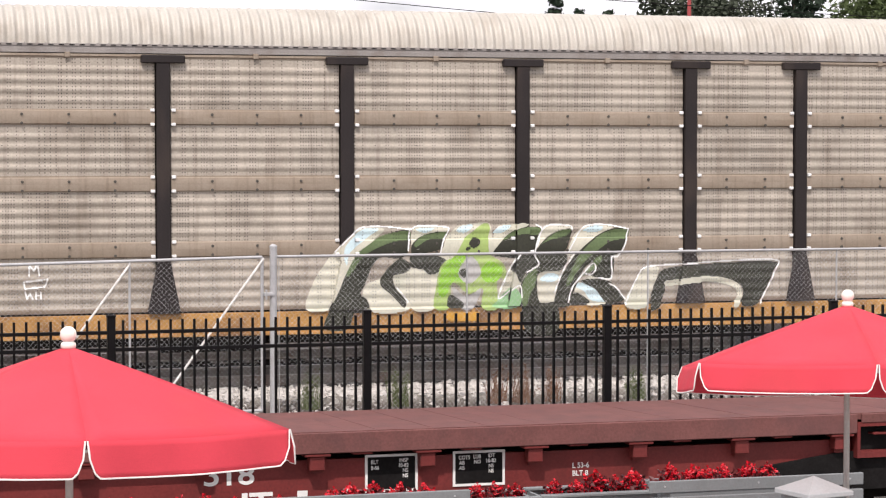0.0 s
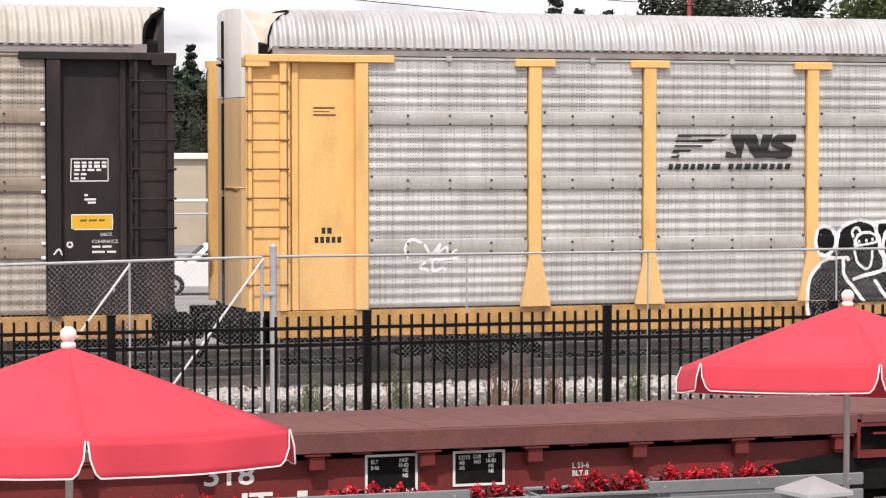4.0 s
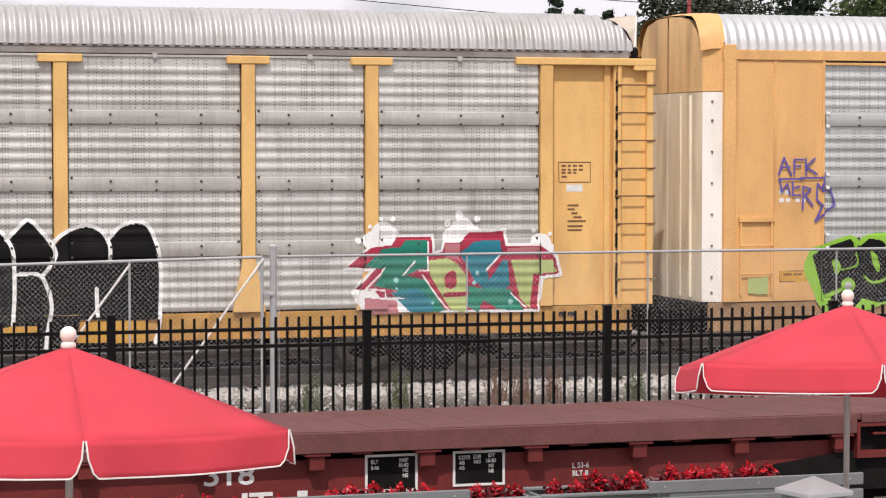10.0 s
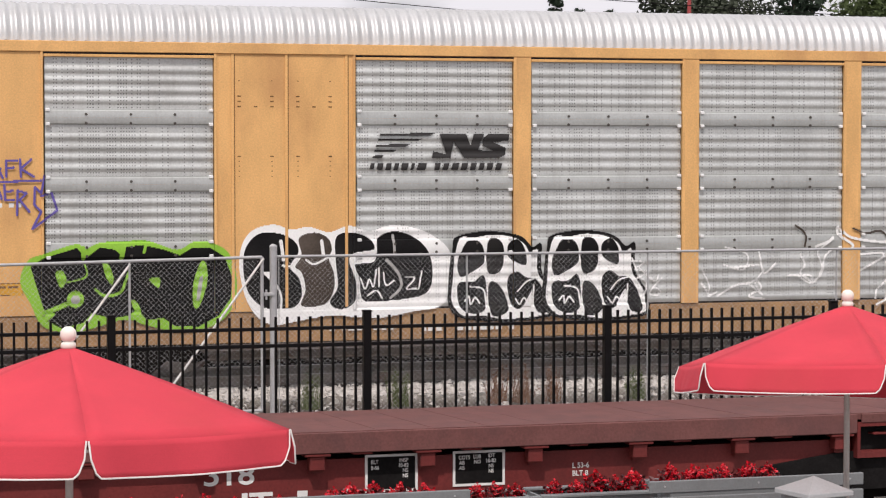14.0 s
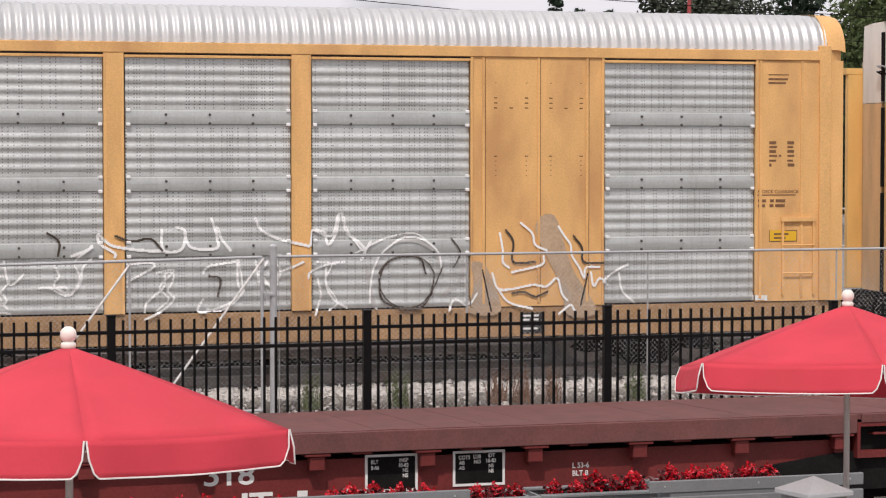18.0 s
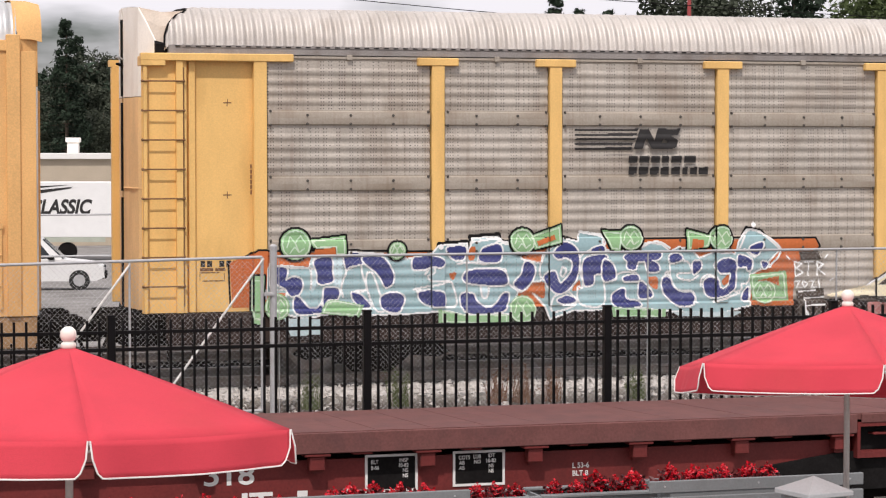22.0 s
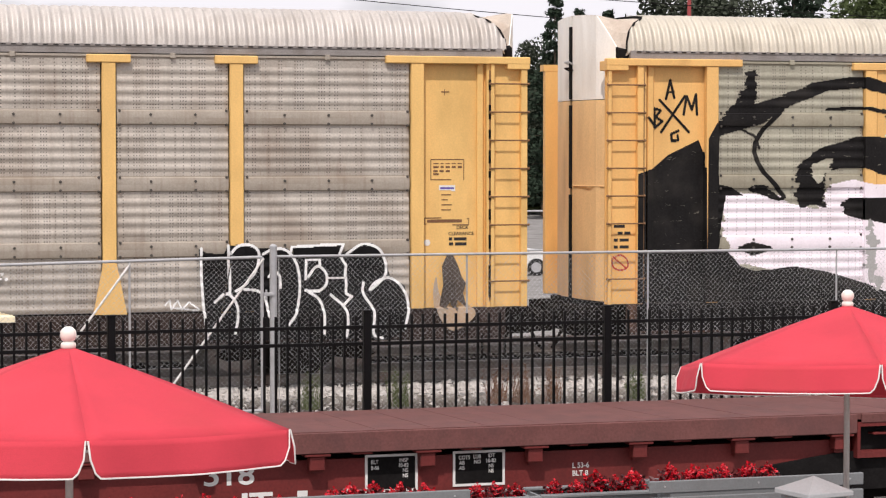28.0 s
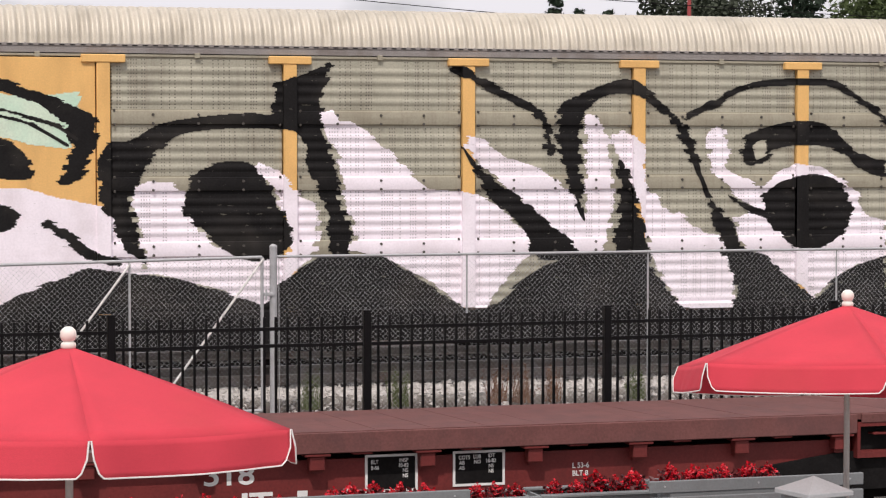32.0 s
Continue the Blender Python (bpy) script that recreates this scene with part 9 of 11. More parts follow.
art.line("black", 0.051, [(9.55, 2.081), (9.7, 2.39), (9.97, 2.334), (10.09, 2.181)], False)
art.fill("sky", [(1.88, 1.855), (2.1, 1.886), (2.52, 1.846), (2.57, 1.98), (3.05, 1.973), (3.07, 2.074), (3.64, 2.05), (4.07, 1.959), (4.42, 2.014), (4.55, 2.158), (5.02, 2.187), (5.03, 2.006), (5.11, 2.263), (5.52, 2.284), (5.52, 2.215), (5.83, 2.194), (5.92, 1.934), (6.24, 1.861), (6.33, 2.076), (6.6, 2.246), (6.83, 2.2), (6.87, 2.356), (7.26, 2.3), (7.24, 2.065), (7.56, 2.035), (8.02, 2.169), (8.25, 2.131), (8.39, 2.024), (8.53, 2.093), (8.76, 2.046), (8.9, 1.911), (9.14, 1.997), (9.52, 1.974), (9.56, 2.169), (9.72, 2.363), (9.94, 2.325), (10.3, 2.027), (9.99, 1.736), (9.8, 1.632), (9.76, 1.143), (9.24, 1.019), (8.3, 1.083), (7.74, 1.155), (7.37, 1.127), (6.73, 1.114), (6.37, 0.991), (6.28, 1.21), (5.92, 1.606), (5.74, 1.091), (4.94, 1.09), (4.68, 1.155), (4.15, 1.123), (3.63, 1.117), (2.86, 1.149), (2.44, 1.074), (2.12, 1.165), (1.87, 1.504)], False)
art.line("white", 0.03, [(1.88, 1.855), (2.1, 1.886), (2.52, 1.846), (2.57, 1.98), (3.05, 1.973), (3.07, 2.074), (3.64, 2.05), (4.07, 1.959), (4.42, 2.014), (4.55, 2.158), (5.02, 2.187), (5.03, 2.006), (5.11, 2.263), (5.52, 2.284), (5.52, 2.215), (5.83, 2.194), (5.92, 1.934), (6.24, 1.861), (6.33, 2.076), (6.6, 2.246), (6.83, 2.2), (6.87, 2.356), (7.26, 2.3), (7.24, 2.065), (7.56, 2.035), (8.02, 2.169), (8.25, 2.131), (8.39, 2.024), (8.53, 2.093), (8.76, 2.046), (8.9, 1.911), (9.14, 1.997), (9.52, 1.974), (9.56, 2.169), (9.72, 2.363), (9.94, 2.325), (10.3, 2.027), (9.99, 1.736), (9.8, 1.632), (9.76, 1.143), (9.24, 1.019), (8.3, 1.083), (7.74, 1.155), (7.37, 1.127), (6.73, 1.114), (6.37, 0.991), (6.28, 1.21), (5.92, 1.606), (5.74, 1.091), (4.94, 1.09), (4.68, 1.155), (4.15, 1.123), (3.63, 1.117), (2.86, 1.149), (2.44, 1.074), (2.12, 1.165), (1.87, 1.504), (1.88, 1.855)], False)


def outlined(colour, pts):
    """A rounded field of colour with a white edge."""
    ring = rounded(pts)
    art.line("white", 0.058, ring + ring[:1], False)
    art.coat(colour, [ring])


art.fill("orange", [(6.04, 1.516), (6.09, 1.573), (6.27, 1.57), (6.3, 1.483), (6.28, 1.31), (6.12, 1.399), (6.0, 1.416)])
art.fill("orange", [(6.83, 1.561), (6.87, 1.589), (6.89, 1.458), (6.75, 1.432)])
art.fill("orange", [(4.74, 1.724), (4.86, 1.736), (4.8, 1.623)])
art.fill("orange", [(5.06, 2.105), (5.15, 2.133), (5.15, 1.947), (5.06, 1.933)])
art.fill("orange", [(8.01, 1.615), (8.18, 1.612), (8.18, 1.436), (8.08, 1.467)])
art.fill("orange", [(9.29, 1.476), (9.26, 1.551), (9.37, 1.655), (9.42, 1.643), (9.41, 1.533)])
art.fill("orange", [(1.94, 1.46), (2.14, 1.476), (2.14, 1.428), (1.96, 1.404)])
art.fill("ice", [(2.55, 1.968), (2.59, 1.967), (2.63, 1.574), (2.55, 1.519)])
art.fill("ice", [(2.89, 2.005), (3.05, 2.017), (3.02, 1.567), (2.91, 1.625)])
art.fill("ice", [(5.28, 1.629), (5.34, 1.606), (5.36, 1.47), (5.34, 1.35), (5.28, 1.38), (5.26, 1.529)])
art.line("white", 0.034, [(2.17, 1.847), (2.37, 1.853), (2.58, 1.833)])
art.line("white", 0.034, [(2.75, 1.53), (2.72, 1.319), (2.63, 1.231), (2.53, 1.239), (2.44, 1.339), (2.34, 1.425)])
art.line("white", 0.034, [(2.55, 1.828), (2.56, 1.659), (2.55, 1.519)])
art.line("white", 0.034, [(1.92, 1.907), (1.94, 1.544), (2.17, 1.526), (2.17, 1.428)])
art.line("white", 0.034, [(3.43, 1.758), (3.52, 1.743), (3.62, 1.472), (3.71, 1.201), (3.56, 1.19), (3.42, 1.56), (3.43, 1.758)])
art.line("white", 0.034, [(3.16, 1.819), (3.32, 1.887), (3.36, 1.731), (3.42, 1.504), (3.25, 1.479)])
art.line("white", 0.034, [(3.04, 2.074), (3.11, 1.819), (3.03, 1.567), (3.05, 1.398)])
art.line("white", 0.034, [(5.08, 2.205), (5.55, 2.257), (5.46, 2.172), (5.27, 2.045), (5.2, 1.903)])
art.line("white", 0.034, [(4.87, 1.879), (5.11, 1.89), (5.33, 1.858)])
art.line("white", 0.034, [(5.39, 1.786), (5.64, 1.782), (5.64, 1.696)])
art.line("white", 0.034, [(4.35, 1.716), (4.46, 1.842), (4.49, 1.756), (4.4, 1.686), (4.46, 1.614), (4.61, 1.612), (4.77, 1.595)])
art.line("white", 0.034, [(4.62, 1.44), (4.65, 1.226), (4.86, 1.25), (4.77, 1.595), (4.61, 1.569), (4.17, 1.491)])
art.line("white", 0.034, [(5.7, 1.551), (5.94, 1.437), (6.15, 1.803)])
art.line("white", 0.034, [(5.28, 1.644), (5.35, 1.614), (5.38, 1.47), (5.34, 1.333), (5.27, 1.371), (5.25, 1.53), (5.28, 1.644)])
art.line("white", 0.034, [(6.56, 1.803), (6.65, 1.767), (6.6, 1.646), (6.53, 1.687), (6.56, 1.803)])
art.line("white", 0.034, [(6.87, 2.344), (7.24, 2.268), (7.27, 2.136), (7.07, 2.08), (6.87, 1.909), (6.93, 1.501), (6.84, 1.474), (6.89, 1.211), (7.27, 1.204), (7.28, 1.612)])
art.line("white", 0.034, [(5.58, 2.185), (5.76, 2.154), (5.82, 2.067)])
art.line("white", 0.034, [(6.27, 2.004), (6.21, 1.745), (6.24, 1.6), (6.06, 1.574)])
art.line("white", 0.034, [(6.66, 1.448), (6.83, 1.241), (6.42, 1.104), (6.42, 1.336), (6.66, 1.404)])
art.line("white", 0.034, [(8.39, 1.814), (8.53, 1.871), (8.69, 1.854), (8.75, 1.765), (8.74, 1.677), (8.53, 1.665), (8.56, 1.591), (8.75, 1.559), (8.88, 1.631)])
art.line("white", 0.034, [(8.39, 1.814), (8.41, 1.594), (8.53, 1.415), (8.78, 1.381), (8.85, 1.203)])
art.line("white", 0.034, [(9.54, 1.754), (9.76, 1.736), (9.74, 1.513), (9.63, 1.485), (9.62, 1.396), (9.49, 1.398), (9.54, 1.754)])
art.line("white", 0.034, [(7.39, 1.581), (7.57, 1.695), (7.82, 1.685), (7.87, 1.485), (7.85, 1.251), (7.64, 1.27)])
art.line("white", 0.034, [(7.91, 2.099), (8.07, 2.171), (8.22, 2.169), (8.38, 2.079)])
art.line("white", 0.034, [(8.92, 1.467), (8.94, 1.585), (9.06, 1.642), (9.19, 1.596)])
art.line("white", 0.034, [(9.57, 2.05), (9.79, 2.359), (10.3, 2.041), (10.11, 1.745)])
art.line("white", 0.034, [(9.13, 1.212), (9.35, 1.268), (9.6, 1.343)])
art.line("white", 0.034, [(9.66, 2.049), (9.85, 1.913), (9.95, 2.045)])
outlined("navy", [(1.97, 1.858), (2.18, 1.833), (2.16, 1.666), (2.28, 1.706), (2.4, 1.662), (2.41, 1.535), (2.33, 1.425), (2.23, 1.441), (2.16, 1.54), (2.03, 1.618), (2.03, 1.752), (1.97, 1.766)])
outlined("navy", [(2.3, 1.383), (2.37, 1.396), (2.51, 1.239), (2.65, 1.231), (2.7, 1.277), (2.74, 1.178), (2.53, 1.154), (2.31, 1.173)])
outlined("navy", [(2.61, 1.953), (2.86, 1.992), (2.88, 1.767), (2.89, 1.64), (2.68, 1.607), (2.65, 1.77)])
outlined("navy", [(2.78, 1.529), (2.98, 1.512), (2.96, 1.371), (2.82, 1.36), (2.76, 1.262), (2.75, 1.375)])
outlined("navy", [(3.09, 2.031), (3.36, 2.041), (3.38, 1.914), (3.16, 1.861), (3.11, 1.819)])
outlined("navy", [(3.36, 1.985), (3.51, 2.011), (3.68, 1.981), (3.78, 1.866), (3.85, 1.709), (3.82, 1.582), (3.72, 1.541), (3.65, 1.67), (3.54, 1.799), (3.42, 1.885)])
outlined("navy", [(3.19, 1.452), (3.3, 1.435), (3.39, 1.363), (3.48, 1.248), (3.39, 1.222), (3.25, 1.309)])
outlined("navy", [(3.65, 1.358), (3.74, 1.428), (3.91, 1.439), (4.02, 1.351), (3.91, 1.155), (3.69, 1.202)])
outlined("navy", [(4.17, 1.96), (4.35, 1.994), (4.52, 1.984), (4.64, 1.925), (4.64, 1.868), (4.58, 1.832), (4.46, 1.842), (4.35, 1.801), (4.17, 1.804)])
outlined("navy", [(4.7, 2.124), (4.98, 2.135), (4.98, 1.963), (4.86, 1.936), (4.76, 1.995)])
outlined("navy", [(5.3, 2.117), (5.55, 2.157), (5.57, 1.927), (5.37, 1.886), (5.23, 1.931), (5.24, 2.031)])
outlined("navy", [(5.05, 1.762), (5.58, 1.768), (5.67, 1.551), (5.34, 1.542), (4.99, 1.605)])
outlined("navy", [(4.93, 1.392), (5.12, 1.403), (5.18, 1.287), (5.34, 1.189), (5.49, 1.238), (5.61, 1.394), (5.7, 1.392), (5.67, 1.235), (5.55, 1.122), (5.02, 1.118)])
outlined("navy", [(4.26, 1.447), (4.62, 1.44), (4.64, 1.226), (4.34, 1.274)])
outlined("navy", [(5.98, 1.892), (6.12, 1.818), (6.1, 1.631), (5.94, 1.46), (5.79, 1.549), (5.91, 1.691)])
outlined("navy", [(6.42, 2.031), (6.57, 2.173), (6.72, 2.157), (6.84, 2.025), (6.86, 1.822), (6.8, 1.59), (6.63, 1.419), (6.45, 1.408), (6.31, 1.569), (6.3, 1.671), (6.43, 1.741), (6.52, 1.551), (6.66, 1.622), (6.75, 1.765), (6.75, 1.881), (6.66, 1.946), (6.48, 1.943)])
outlined("navy", [(6.48, 1.291), (6.68, 1.346), (6.81, 1.271), (6.63, 1.216)])
outlined("navy", [(6.95, 1.908), (7.3, 1.976), (7.33, 1.859), (7.45, 1.726), (7.47, 1.609), (7.33, 1.582), (7.27, 1.67), (7.12, 1.673), (7.09, 1.528), (6.95, 1.53)])
outlined("navy", [(7.07, 2.08), (7.24, 2.122), (7.27, 2.034), (7.09, 2.022)])
outlined("navy", [(7.42, 1.347), (7.61, 1.446), (7.65, 1.284), (7.85, 1.237), (7.85, 1.163), (7.48, 1.17)])
outlined("navy", [(7.62, 1.942), (7.76, 2.008), (8.22, 2.002), (8.19, 1.905), (8.07, 1.892), (8.19, 1.817), (8.19, 1.715), (8.02, 1.717), (7.97, 1.864), (7.85, 1.866), (7.8, 1.75), (7.68, 1.766), (7.67, 1.869)])
outlined("navy", [(7.27, 1.889), (7.41, 1.843), (7.47, 1.696), (7.45, 1.609), (7.27, 1.583)])
outlined("navy", [(8.39, 1.947), (8.5, 1.989), (8.59, 1.944), (8.58, 1.885), (8.41, 1.844)])
outlined("navy", [(8.27, 1.596), (8.38, 1.594), (8.46, 1.446), (8.6, 1.37), (8.75, 1.367), (8.81, 1.277), (8.75, 1.175), (8.53, 1.165), (8.35, 1.301), (8.27, 1.42)])
outlined("navy", [(7.61, 1.621), (7.82, 1.662), (7.85, 1.573), (7.64, 1.562)])
outlined("navy", [(7.87, 1.515), (7.93, 1.543), (8.1, 1.335), (7.88, 1.295)])
outlined("navy", [(9.16, 1.804), (9.28, 1.891), (9.44, 1.888), (9.54, 1.813), (9.52, 1.695), (9.48, 1.399), (9.16, 1.286), (9.02, 1.333), (8.97, 1.467), (8.99, 1.555), (9.08, 1.598), (9.19, 1.552), (9.22, 1.433), (9.32, 1.431), (9.43, 1.577), (9.43, 1.666), (9.32, 1.668), (9.22, 1.684)])
outlined("navy", [(9.58, 1.946), (9.79, 1.869), (9.79, 1.735), (9.73, 1.706), (9.7, 1.766), (9.57, 1.768)])
outlined("navy", [(9.67, 1.366), (9.74, 1.424), (9.73, 1.231), (9.63, 1.247)])
outlined("navy", [(8.8, 1.853), (8.91, 1.851), (8.92, 1.763), (8.81, 1.661), (8.78, 1.735)])
outlined("navy", [(9.76, 2.077), (9.95, 2.149), (9.98, 2.089), (9.9, 1.957), (9.79, 1.988)])
outlined("navy", [(9.98, 1.836), (10.09, 1.805), (10.01, 1.732)])
art.line("black", 0.059, [(2.51, 2.266), (3.09, 2.327), (3.1, 2.032), (2.97, 2.025), (2.95, 2.16), (2.59, 2.148), (2.51, 2.266)], False)
art.line("black", 0.059, [(1.65, 1.742), (1.82, 1.739), (1.78, 1.004), (1.64, 1.024), (1.65, 1.742)], False)
art.line("black", 0.059, [(6.03, 2.278), (6.53, 2.464), (6.55, 2.186), (6.12, 2.079), (6.03, 2.278)], False)
art.line("black", 0.059, [(7.24, 2.37), (7.57, 2.349), (7.54, 2.035), (7.39, 2.063), (7.24, 2.37)], False)
art.line("black", 0.059, [(8.67, 2.373), (9.09, 2.263), (9.04, 2.087), (8.67, 2.047), (8.67, 2.373)], False)
art.dot("black", 2.31, 2.201, 0.271)
art.dot("black", 5.92, 2.211, 0.237)
art.dot("black", 7.72, 2.243, 0.229)
art.dot("black", 9.25, 2.226, 0.229)
art.dot("black", 3.9, 2.089, 0.169)
art.fill("leaf", [(2.51, 2.266), (3.09, 2.327), (3.1, 2.032), (2.97, 2.025), (2.95, 2.16), (2.59, 2.148)], False)
art.fill("leaf", [(1.65, 1.742), (1.82, 1.739), (1.78, 1.004), (1.64, 1.024)], False)
art.fill("leaf", [(6.03, 2.278), (6.53, 2.464), (6.55, 2.186), (6.12, 2.079)], False)
art.fill("leaf", [(7.24, 2.37), (7.57, 2.349), (7.54, 2.035), (7.39, 2.063)], False)
art.fill("leaf", [(8.67, 2.373), (9.09, 2.263), (9.04, 2.087), (8.67, 2.047)], False)
art.fill("leaf", [(9.76, 1.633), (10.4, 1.694), (10.44, 1.21), (9.81, 1.222)], False)
art.fill("leaf", [(2.69, 1.153), (2.78, 1.32), (2.91, 1.36), (3.38, 1.266), (3.29, 1.09)], False)
art.fill("leaf", [(4.55, 1.183), (4.94, 1.09), (5.74, 1.073), (5.74, 0.918), (4.55, 0.978)], False)
art.fill("leaf", [(7.39, 1.162), (8.3, 1.109), (8.3, 0.986), (7.41, 1.013)], False)
art.dot("leaf", 2.31, 2.201, 0.237)
art.dot("leaf", 2.02, 1.267, 0.203)
art.dot("leaf", 5.92, 2.211, 0.203)
art.dot("leaf", 7.72, 2.243, 0.195)
art.dot("leaf", 9.25, 2.226, 0.195)
art.dot("leaf", 10.01, 1.361, 0.195)
art.dot("leaf", 5.92, 1.156, 0.22)
art.dot("leaf", 3.9, 2.089, 0.136)
art.line("mint", 0.021, [(2.56, 2.245), (3.06, 2.293), (3.07, 2.057), (2.95, 2.052), (2.94, 2.16), (2.63, 2.15), (2.56, 2.245)], False)
art.line("mint", 0.021, [(1.66, 1.669), (1.8, 1.667), (1.77, 1.079), (1.66, 1.095), (1.66, 1.669)], False)
art.line("mint", 0.021, [(6.07, 2.273), (6.5, 2.421), (6.52, 2.199), (6.15, 2.113), (6.07, 2.273)], False)
art.line("mint", 0.021, [(7.27, 2.337), (7.56, 2.32), (7.52, 2.069), (7.4, 2.091), (7.27, 2.337)], False)
art.line("mint", 0.021, [(8.7, 2.337), (9.06, 2.249), (9.02, 2.108), (8.7, 2.076), (8.7, 2.337)], False)
art.line("mint", 0.021, [(9.8, 1.595), (10.35, 1.643), (10.39, 1.256), (9.84, 1.266), (9.8, 1.595)], False)
art.line("mint", 0.021, [(2.73, 1.17), (2.81, 1.304), (2.92, 1.335), (3.32, 1.26), (3.25, 1.119), (2.73, 1.17)], False)
art.line("mint", 0.021, [(4.62, 1.157), (4.97, 1.082), (5.65, 1.068), (5.65, 0.943), (4.62, 0.993), (4.62, 1.157)], False)
art.line("mint", 0.021, [(7.45, 1.144), (8.23, 1.1), (8.23, 1.001), (7.47, 1.024), (7.45, 1.144)], False)
art.line("mint", 0.021, [(2.53, 2.199), (2.5, 2.094), (2.42, 2.018), (2.31, 1.992), (2.21, 2.021), (2.13, 2.099), (2.1, 2.204), (2.13, 2.308), (2.21, 2.384), (2.31, 2.411), (2.42, 2.382), (2.5, 2.304), (2.53, 2.199)], False)
art.line("mint", 0.019, [(2.17, 2.156), (2.23, 2.319), (2.3, 2.225), (2.39, 2.33), (2.46, 2.223)], False)
art.line("mint", 0.019, [(2.22, 2.073), (2.29, 2.166), (2.36, 2.083), (2.44, 2.141)], False)
art.line("mint", 0.019, [(2.3, 2.225), (2.36, 2.083)], False)
art.line("mint", 0.021, [(2.19, 1.264), (2.17, 1.176), (2.1, 1.113), (2.01, 1.091), (1.93, 1.117), (1.86, 1.182), (1.84, 1.271), (1.86, 1.358), (1.93, 1.421), (2.02, 1.443), (2.1, 1.418), (2.17, 1.352), (2.19, 1.264)], False)
art.line("mint", 0.019, [(1.89, 1.229), (1.94, 1.369), (2.01, 1.288), (2.08, 1.377), (2.14, 1.285)], False)
art.line("mint", 0.019, [(1.93, 1.158), (1.99, 1.237), (2.05, 1.166), (2.12, 1.215)], False)
art.line("mint", 0.019, [(2.01, 1.288), (2.05, 1.166)], False)
art.line("mint", 0.021, [(6.11, 2.208), (6.09, 2.118), (6.02, 2.052), (5.92, 2.029), (5.83, 2.055), (5.76, 2.122), (5.73, 2.213), (5.76, 2.303), (5.83, 2.368), (5.92, 2.392), (6.02, 2.367), (6.09, 2.299), (6.11, 2.208)], False)
art.line("mint", 0.019, [(5.79, 2.171), (5.85, 2.315), (5.91, 2.231), (5.99, 2.324), (6.05, 2.23)], False)
art.line("mint", 0.019, [(5.84, 2.098), (5.9, 2.18), (5.97, 2.106), (6.04, 2.157)], False)
art.line("mint", 0.019, [(5.91, 2.231), (5.97, 2.106)], False)
art.line("mint", 0.021, [(7.91, 2.241), (7.88, 2.153), (7.81, 2.09), (7.72, 2.067), (7.63, 2.092), (7.56, 2.157), (7.54, 2.245), (7.56, 2.332), (7.63, 2.395), (7.72, 2.418), (7.81, 2.393), (7.88, 2.329), (7.91, 2.241)], False)
art.line("mint", 0.019, [(7.59, 2.204), (7.65, 2.344), (7.71, 2.263), (7.78, 2.353), (7.85, 2.261)], False)
art.line("mint", 0.019, [(7.64, 2.133), (7.7, 2.213), (7.76, 2.141), (7.84, 2.191)], False)
art.line("mint", 0.019, [(7.71, 2.263), (7.76, 2.141)], False)
art.line("mint", 0.021, [(9.44, 2.224), (9.42, 2.135), (9.35, 2.071), (9.25, 2.049), (9.16, 2.073), (9.09, 2.139), (9.06, 2.228), (9.09, 2.316), (9.16, 2.38), (9.25, 2.403), (9.34, 2.378), (9.42, 2.313), (9.44, 2.224)], False)
art.line("mint", 0.019, [(9.12, 2.187), (9.18, 2.329), (9.24, 2.246), (9.32, 2.337), (9.38, 2.245)], False)
art.line("mint", 0.019, [(9.17, 2.115), (9.23, 2.196), (9.3, 2.123), (9.37, 2.174)], False)
art.line("mint", 0.019, [(9.24, 2.246), (9.3, 2.123)], False)
art.line("mint", 0.021, [(10.21, 1.358), (10.18, 1.269), (10.11, 1.204), (10.02, 1.182), (9.92, 1.208), (9.85, 1.275), (9.82, 1.364), (9.85, 1.453), (9.92, 1.517), (10.01, 1.54), (10.11, 1.514), (10.18, 1.447), (10.21, 1.358)], False)
art.line("mint", 0.019, [(9.88, 1.322), (9.94, 1.465), (10, 1.382), (10.08, 1.473), (10.15, 1.379)], False)
art.line("mint", 0.019, [(9.93, 1.25), (9.99, 1.33), (10.06, 1.257), (10.14, 1.307)], False)
art.line("mint", 0.019, [(10, 1.382), (10.06, 1.257)], False)
art.line("mint", 0.021, [(6.13, 1.152), (6.1, 1.053), (6.03, 0.982), (5.92, 0.957), (5.82, 0.986), (5.74, 1.06), (5.72, 1.16), (5.74, 1.259), (5.82, 1.33), (5.92, 1.355), (6.03, 1.327), (6.1, 1.252), (6.13, 1.152)], False)
art.line("mint", 0.019, [(5.78, 1.114), (5.84, 1.27), (5.91, 1.179), (5.99, 1.279), (6.06, 1.176)], False)
art.line("mint", 0.019, [(5.83, 1.034), (5.9, 1.123), (5.97, 1.043), (6.05, 1.097)], False)
art.line("mint", 0.019, [(5.91, 1.179), (5.97, 1.043)], False)
art.line("mint", 0.021, [(4.01, 2.088), (3.99, 2.033), (3.95, 1.993), (3.9, 1.979), (3.84, 1.994), (3.8, 2.035), (3.78, 2.091), (3.8, 2.146), (3.84, 2.185), (3.9, 2.2), (3.95, 2.184), (3.99, 2.143), (4.01, 2.088)], False)
art.line("mint", 0.019, [(3.81, 2.063), (3.85, 2.158), (3.89, 2.103), (3.94, 2.163), (3.98, 2.102)], False)
art.line("mint", 0.019, [(3.84, 2.015), (3.88, 2.069), (3.92, 2.021), (3.97, 2.054)], False)
art.line("mint", 0.019, [(3.89, 2.103), (3.92, 2.021)], False)
